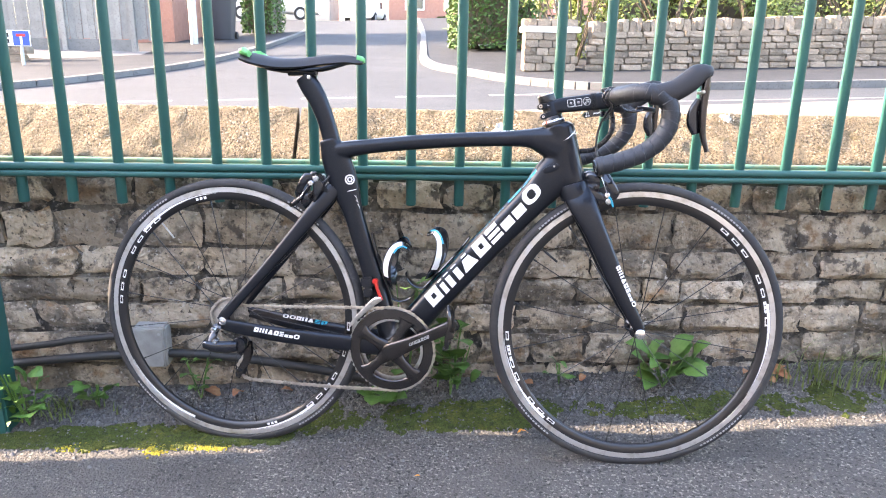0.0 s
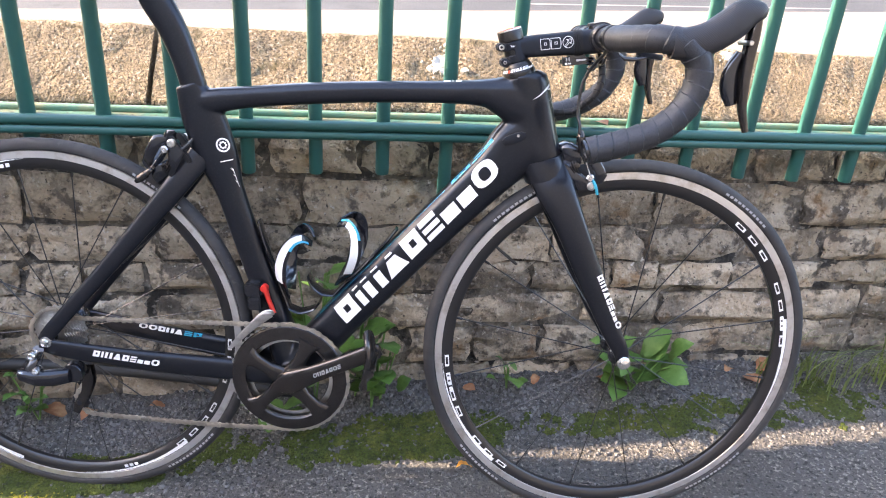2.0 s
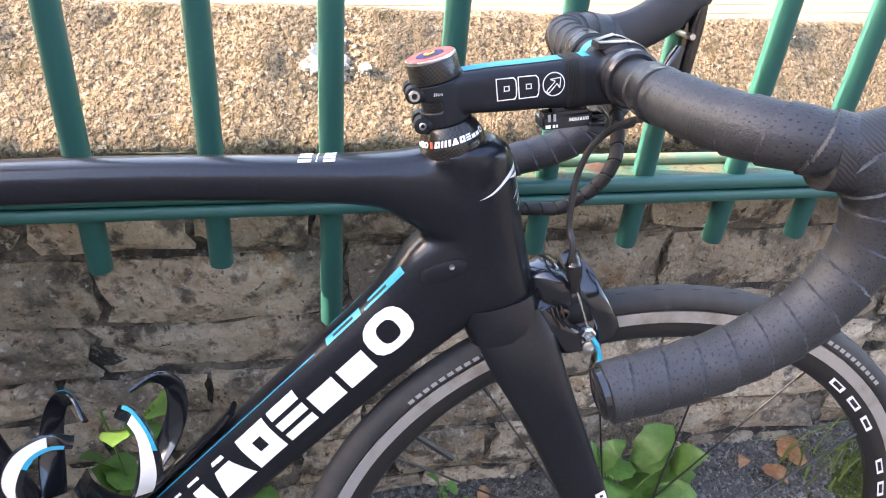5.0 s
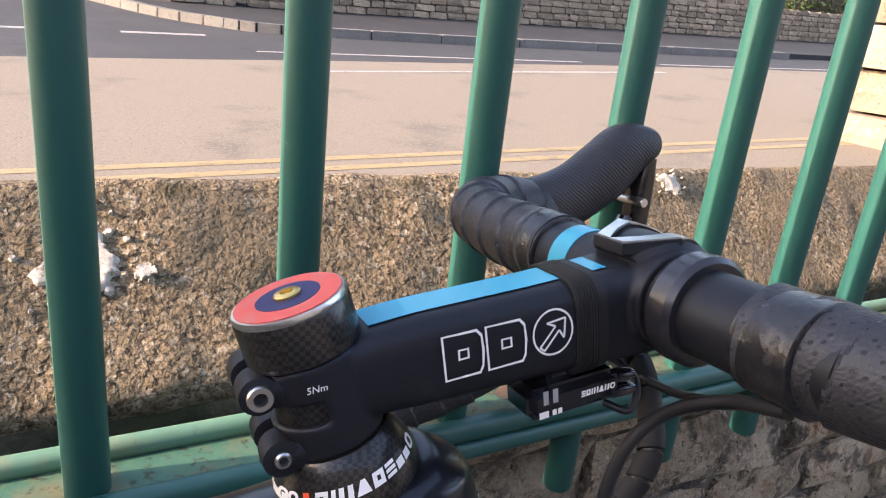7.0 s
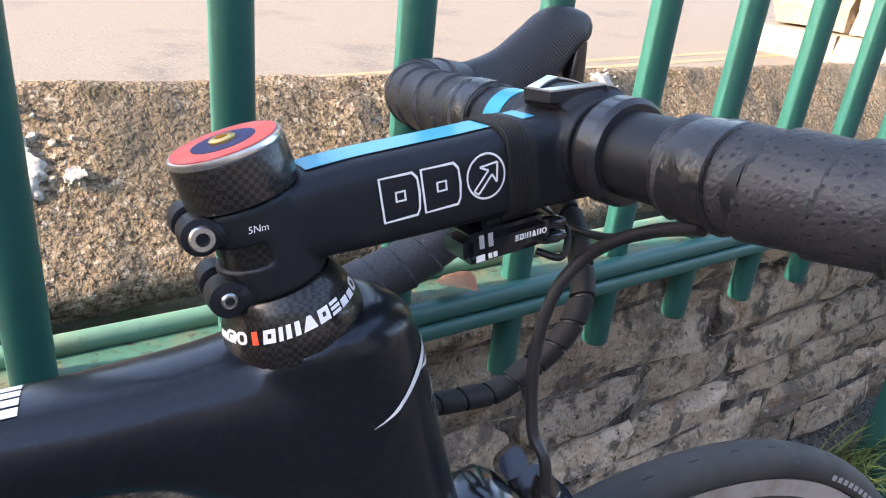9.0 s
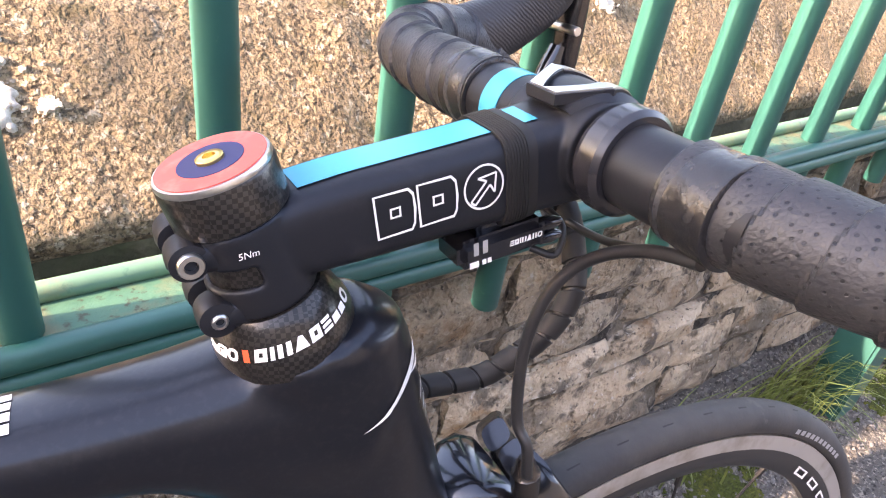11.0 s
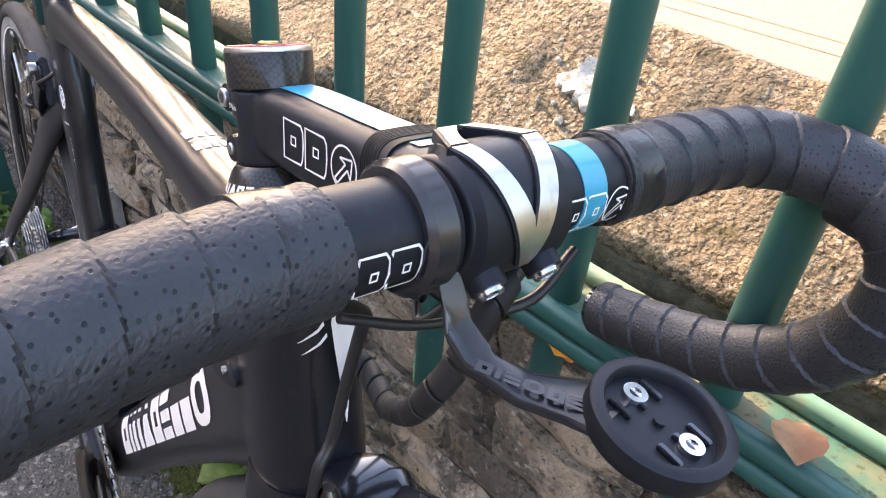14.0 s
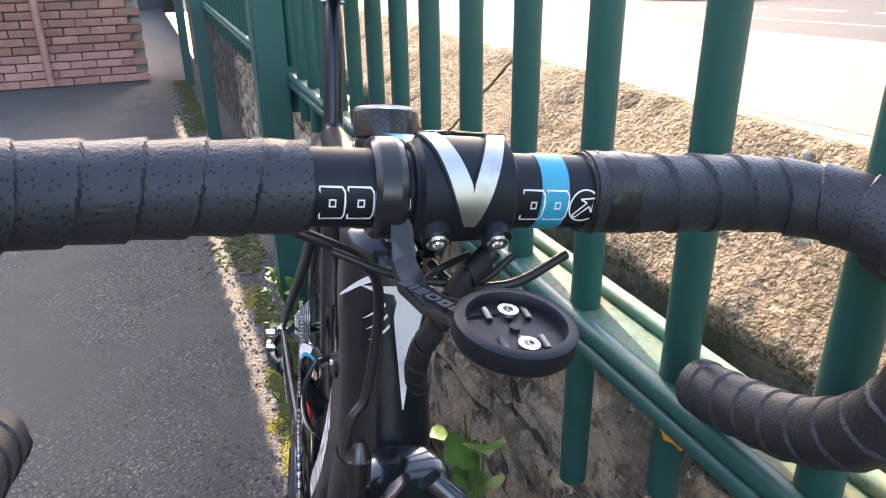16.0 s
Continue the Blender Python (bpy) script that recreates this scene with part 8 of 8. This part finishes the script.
def moss_spot(r):
    x, y = r.uniform(-1.6, 1.7), r.uniform(-0.22, 0.04)
    centre, half = (-0.125, 0.045) if x < -0.30 else ((-0.085, 0.055) if x < 0.42 else (-0.075, 0.07))
    band = 1 - ((y - centre) / half) ** 2
    k = noise.noise(Vector((x * 3.1, y * 7, 3))) + 0.7 * noise.noise(Vector((x * 11, y * 14, 8))) + 0.5 * noise.noise(Vector((x * 34, y * 34, 5)))
    thick = 0.55 if -1.0 < x < -0.35 else (0.35 if -0.30 < x < 0.36 else -0.05)
    if 0.6 * band + 0.9 * k + thick + r.uniform(-0.2, 0.2) < 0.55:
        return None
    return x, y, r.uniform(0.5, 1.4)


def grit_spot(r):
    x = r.uniform(-1.7, 1.9)
    y = 0.07 - abs(r.gauss(0, 0.13))
    if y < -0.42:
        return None
    return x, y, r.uniform(0.4, 1.5) ** 1.5


def yellow_spot(r):
    cx_, cy_, w, h = r.choice(((-0.655, -0.180, 0.026, 0.014), (-0.60, -0.172, 0.035, 0.010), (-0.56, -0.178, 0.02, 0.008), (-0.515, -0.182, 0.032, 0.010), (-0.86, -0.160, 0.035, 0.012), (-1.35, -0.15, 0.09, 0.02)))
    return r.gauss(cx_, w * 0.6), r.gauss(cy_, h * 0.8), r.uniform(0.5, 1.2)


def far_moss(r):
    x = r.uniform(-6.7, -1.6)
    y = -0.06 - abs(r.gauss(0, 0.08))
    if noise.noise(Vector((x * 3, y * 5, 3))) + r.uniform(-0.6, 0.6) < 0.05:
        return None
    return x, y, r.uniform(0.7, 2.0)


scatter("moss", 34000, moss_spot, 0.0042, 0.8, M_MOSS, "soft green moss along the wall's foot", "moss", 31)
scatter("moss", 4500, far_moss, 0.0055, 0.5, M_MOSS, "green moss along the edge of the path", "moss", 32)
scatter("yellow_moss", 1300, yellow_spot, 0.0040, 0.8, M_YMOSS, "bright yellow moss on the path", "moss", 33)
scatter("grit", 15000, grit_spot, 0.0034, 0.8, M_GRAVEL, "loose grey grit along the wall's foot", "grit", 34, 5)


def fallen_leaf(x, y, s, seed, material, label, z=None):
    me = LEAVES[seed % 4].copy()
    me.materials.clear()
    me.materials.append(material)
    ob = new("fallen_leaf", me)
    ob.matrix_world = Matrix.Translation((x, y, (path_z(x, y) if z is None else z) + 0.008)) @ Matrix.Rotation(seed * 1.7, 4, "Z") @ Matrix.Rotation(0.25 * math.sin(seed), 4, "X") @ Matrix.Scale(s, 4)
    return tagged(ob, label, "fallen leaf", "fallen leaves")


for x, y, s, sd_, m_ in ((0.24, 0.03, 0.035, 1, M_DRY), (0.285, -0.19, 0.035, 2, M_ORANGE), (0.98, 0.02, 0.045, 3, M_DRY), (1.02, 0.03, 0.05, 4, M_DRY), (1.06, 0.01, 0.045, 5, M_DRY), (0.95, 0.04, 0.04, 6, M_DRY), (0.30, 0.035, 0.03, 7, M_DRY), (0.46, 0.03, 0.03, 8, M_DRY), (-0.55, 0.02, 0.05, 9, M_DRY), (-0.49, 0.03, 0.05, 10, M_DRY), (-0.01, -0.35, 0.012, 11, M_ORANGE), (1.35, -0.1, 0.03, 12, M_DRY), (-0.35, 0.03, 0.03, 13, M_DRY), (0.62, 0.04, 0.035, 14, M_DRY)):
    fallen_leaf(x, y, s, sd_, m_, "curled orange fallen leaf on the ground" if m_ is M_ORANGE else "dry brown fallen leaf at the wall's foot")
fallen_leaf(0.505, 0.004, 0.035, 3, M_DRY, "dry brown leaf caught on the fence rail", 0.688)
fallen_leaf(0.405, 0.045, 0.045, 1, M_ORANGE, "orange leaf caught behind the fence rail", 0.60)

# an orange leaf caught under the rail
me = LEAVES[1].copy()
me.materials.clear()
me.materials.append(M_ORANGE)
ob = new("fallen_leaf", me)
ob.matrix_world = Matrix.Translation((0.370, -0.010, 0.648)) @ Matrix.Rotation(1.2, 4, "X") @ Matrix.Rotation(2.4, 4, "Z") @ Matrix.Scale(0.030, 4)
tagged(ob, "orange leaf caught under the green fence rail", "fallen leaf", "fallen leaves")

# conduit and junction box on the wall
for pts, r in (([(-1.7, 0.055, 0.10), (-1.05, 0.045, 0.175), (-0.95, 0.042, 0.192), (-0.84, 0.045, 0.203), (-0.76, 0.05, 0.20)], 0.0095), ([(-1.7, 0.055, 0.06), (-1.04, 0.042, 0.132), (-0.83, 0.042, 0.150), (-0.62, 0.045, 0.152), (-0.40, 0.045, 0.125), (-0.22, 0.048, 0.09), (-0.05, 0.05, 0.05)], 0.012)):
    bm = bmesh.new()
    add_tube(bm, pts, r, 12, 8)
    tagged(part("conduit", bm, M_PIPE), "black plastic cable conduit running along the wall", "conduit", "conduits on the wall")
jb = thing("junction_box", "grey plastic electrical junction box on the wall", "junction box", m=Matrix.Translation((-0.728, 0.048, 0.18)))
bm = bmesh.new()
add_box(bm, (0, 0, 0), (0.088, 0.05, 0.118), bevel=0.005)
part("body", bm, M_BOX, jb)
bm = bmesh.new()
add_box(bm, (0, -0.028, 0), (0.080, 0.010, 0.108), bevel=0.003)
part("lid", bm, M_BOX, jb)
for sx in (-0.03, 0.03):
    bm = bmesh.new()
    add_lathe(bm, [(0.004, -0.034), (0.004, -0.030)], (sx, 0, 0.042 if sx > 0 else -0.042), n=10)
    part("screw", bm, M_STEEL, jb)

# ---- stones of the retaining wall, one by one ----
STONES = [stone_mesh(i) for i in range(14)]
rs = random.Random(17)
COURSES = (0.636, 0.556, 0.450, 0.364, 0.292, 0.205, 0.108, 0.012, -0.085, -0.18)
made = 0
for hi, lo in zip(COURSES, COURSES[1:]):
    x = -3.3 + rs.uniform(0, 0.2)
    while x < 2.7:
        w = rs.uniform(0.13, 0.36) if hi - lo > 0.08 else rs.uniform(0.10, 0.26)
        if lo > path_z(x, 0.07) - 0.11 and made < 300:
            h = hi - lo
            ob = new("stone", STONES[rs.randrange(14)])
            ob.parent = wall
            ob.matrix_world = Matrix.Translation((x + w / 2, 0.100 + rs.uniform(-0.006, 0.008), (hi + lo) / 2 + rs.uniform(-0.004, 0.004))) @ Matrix.Rotation(rs.uniform(-0.025, 0.025), 4, "Y") @ Matrix.Diagonal(((w - 0.010) * (1 if rs.random() < 0.5 else -1), 0.064, h - 0.010, 1))
            made += 1
        x += w
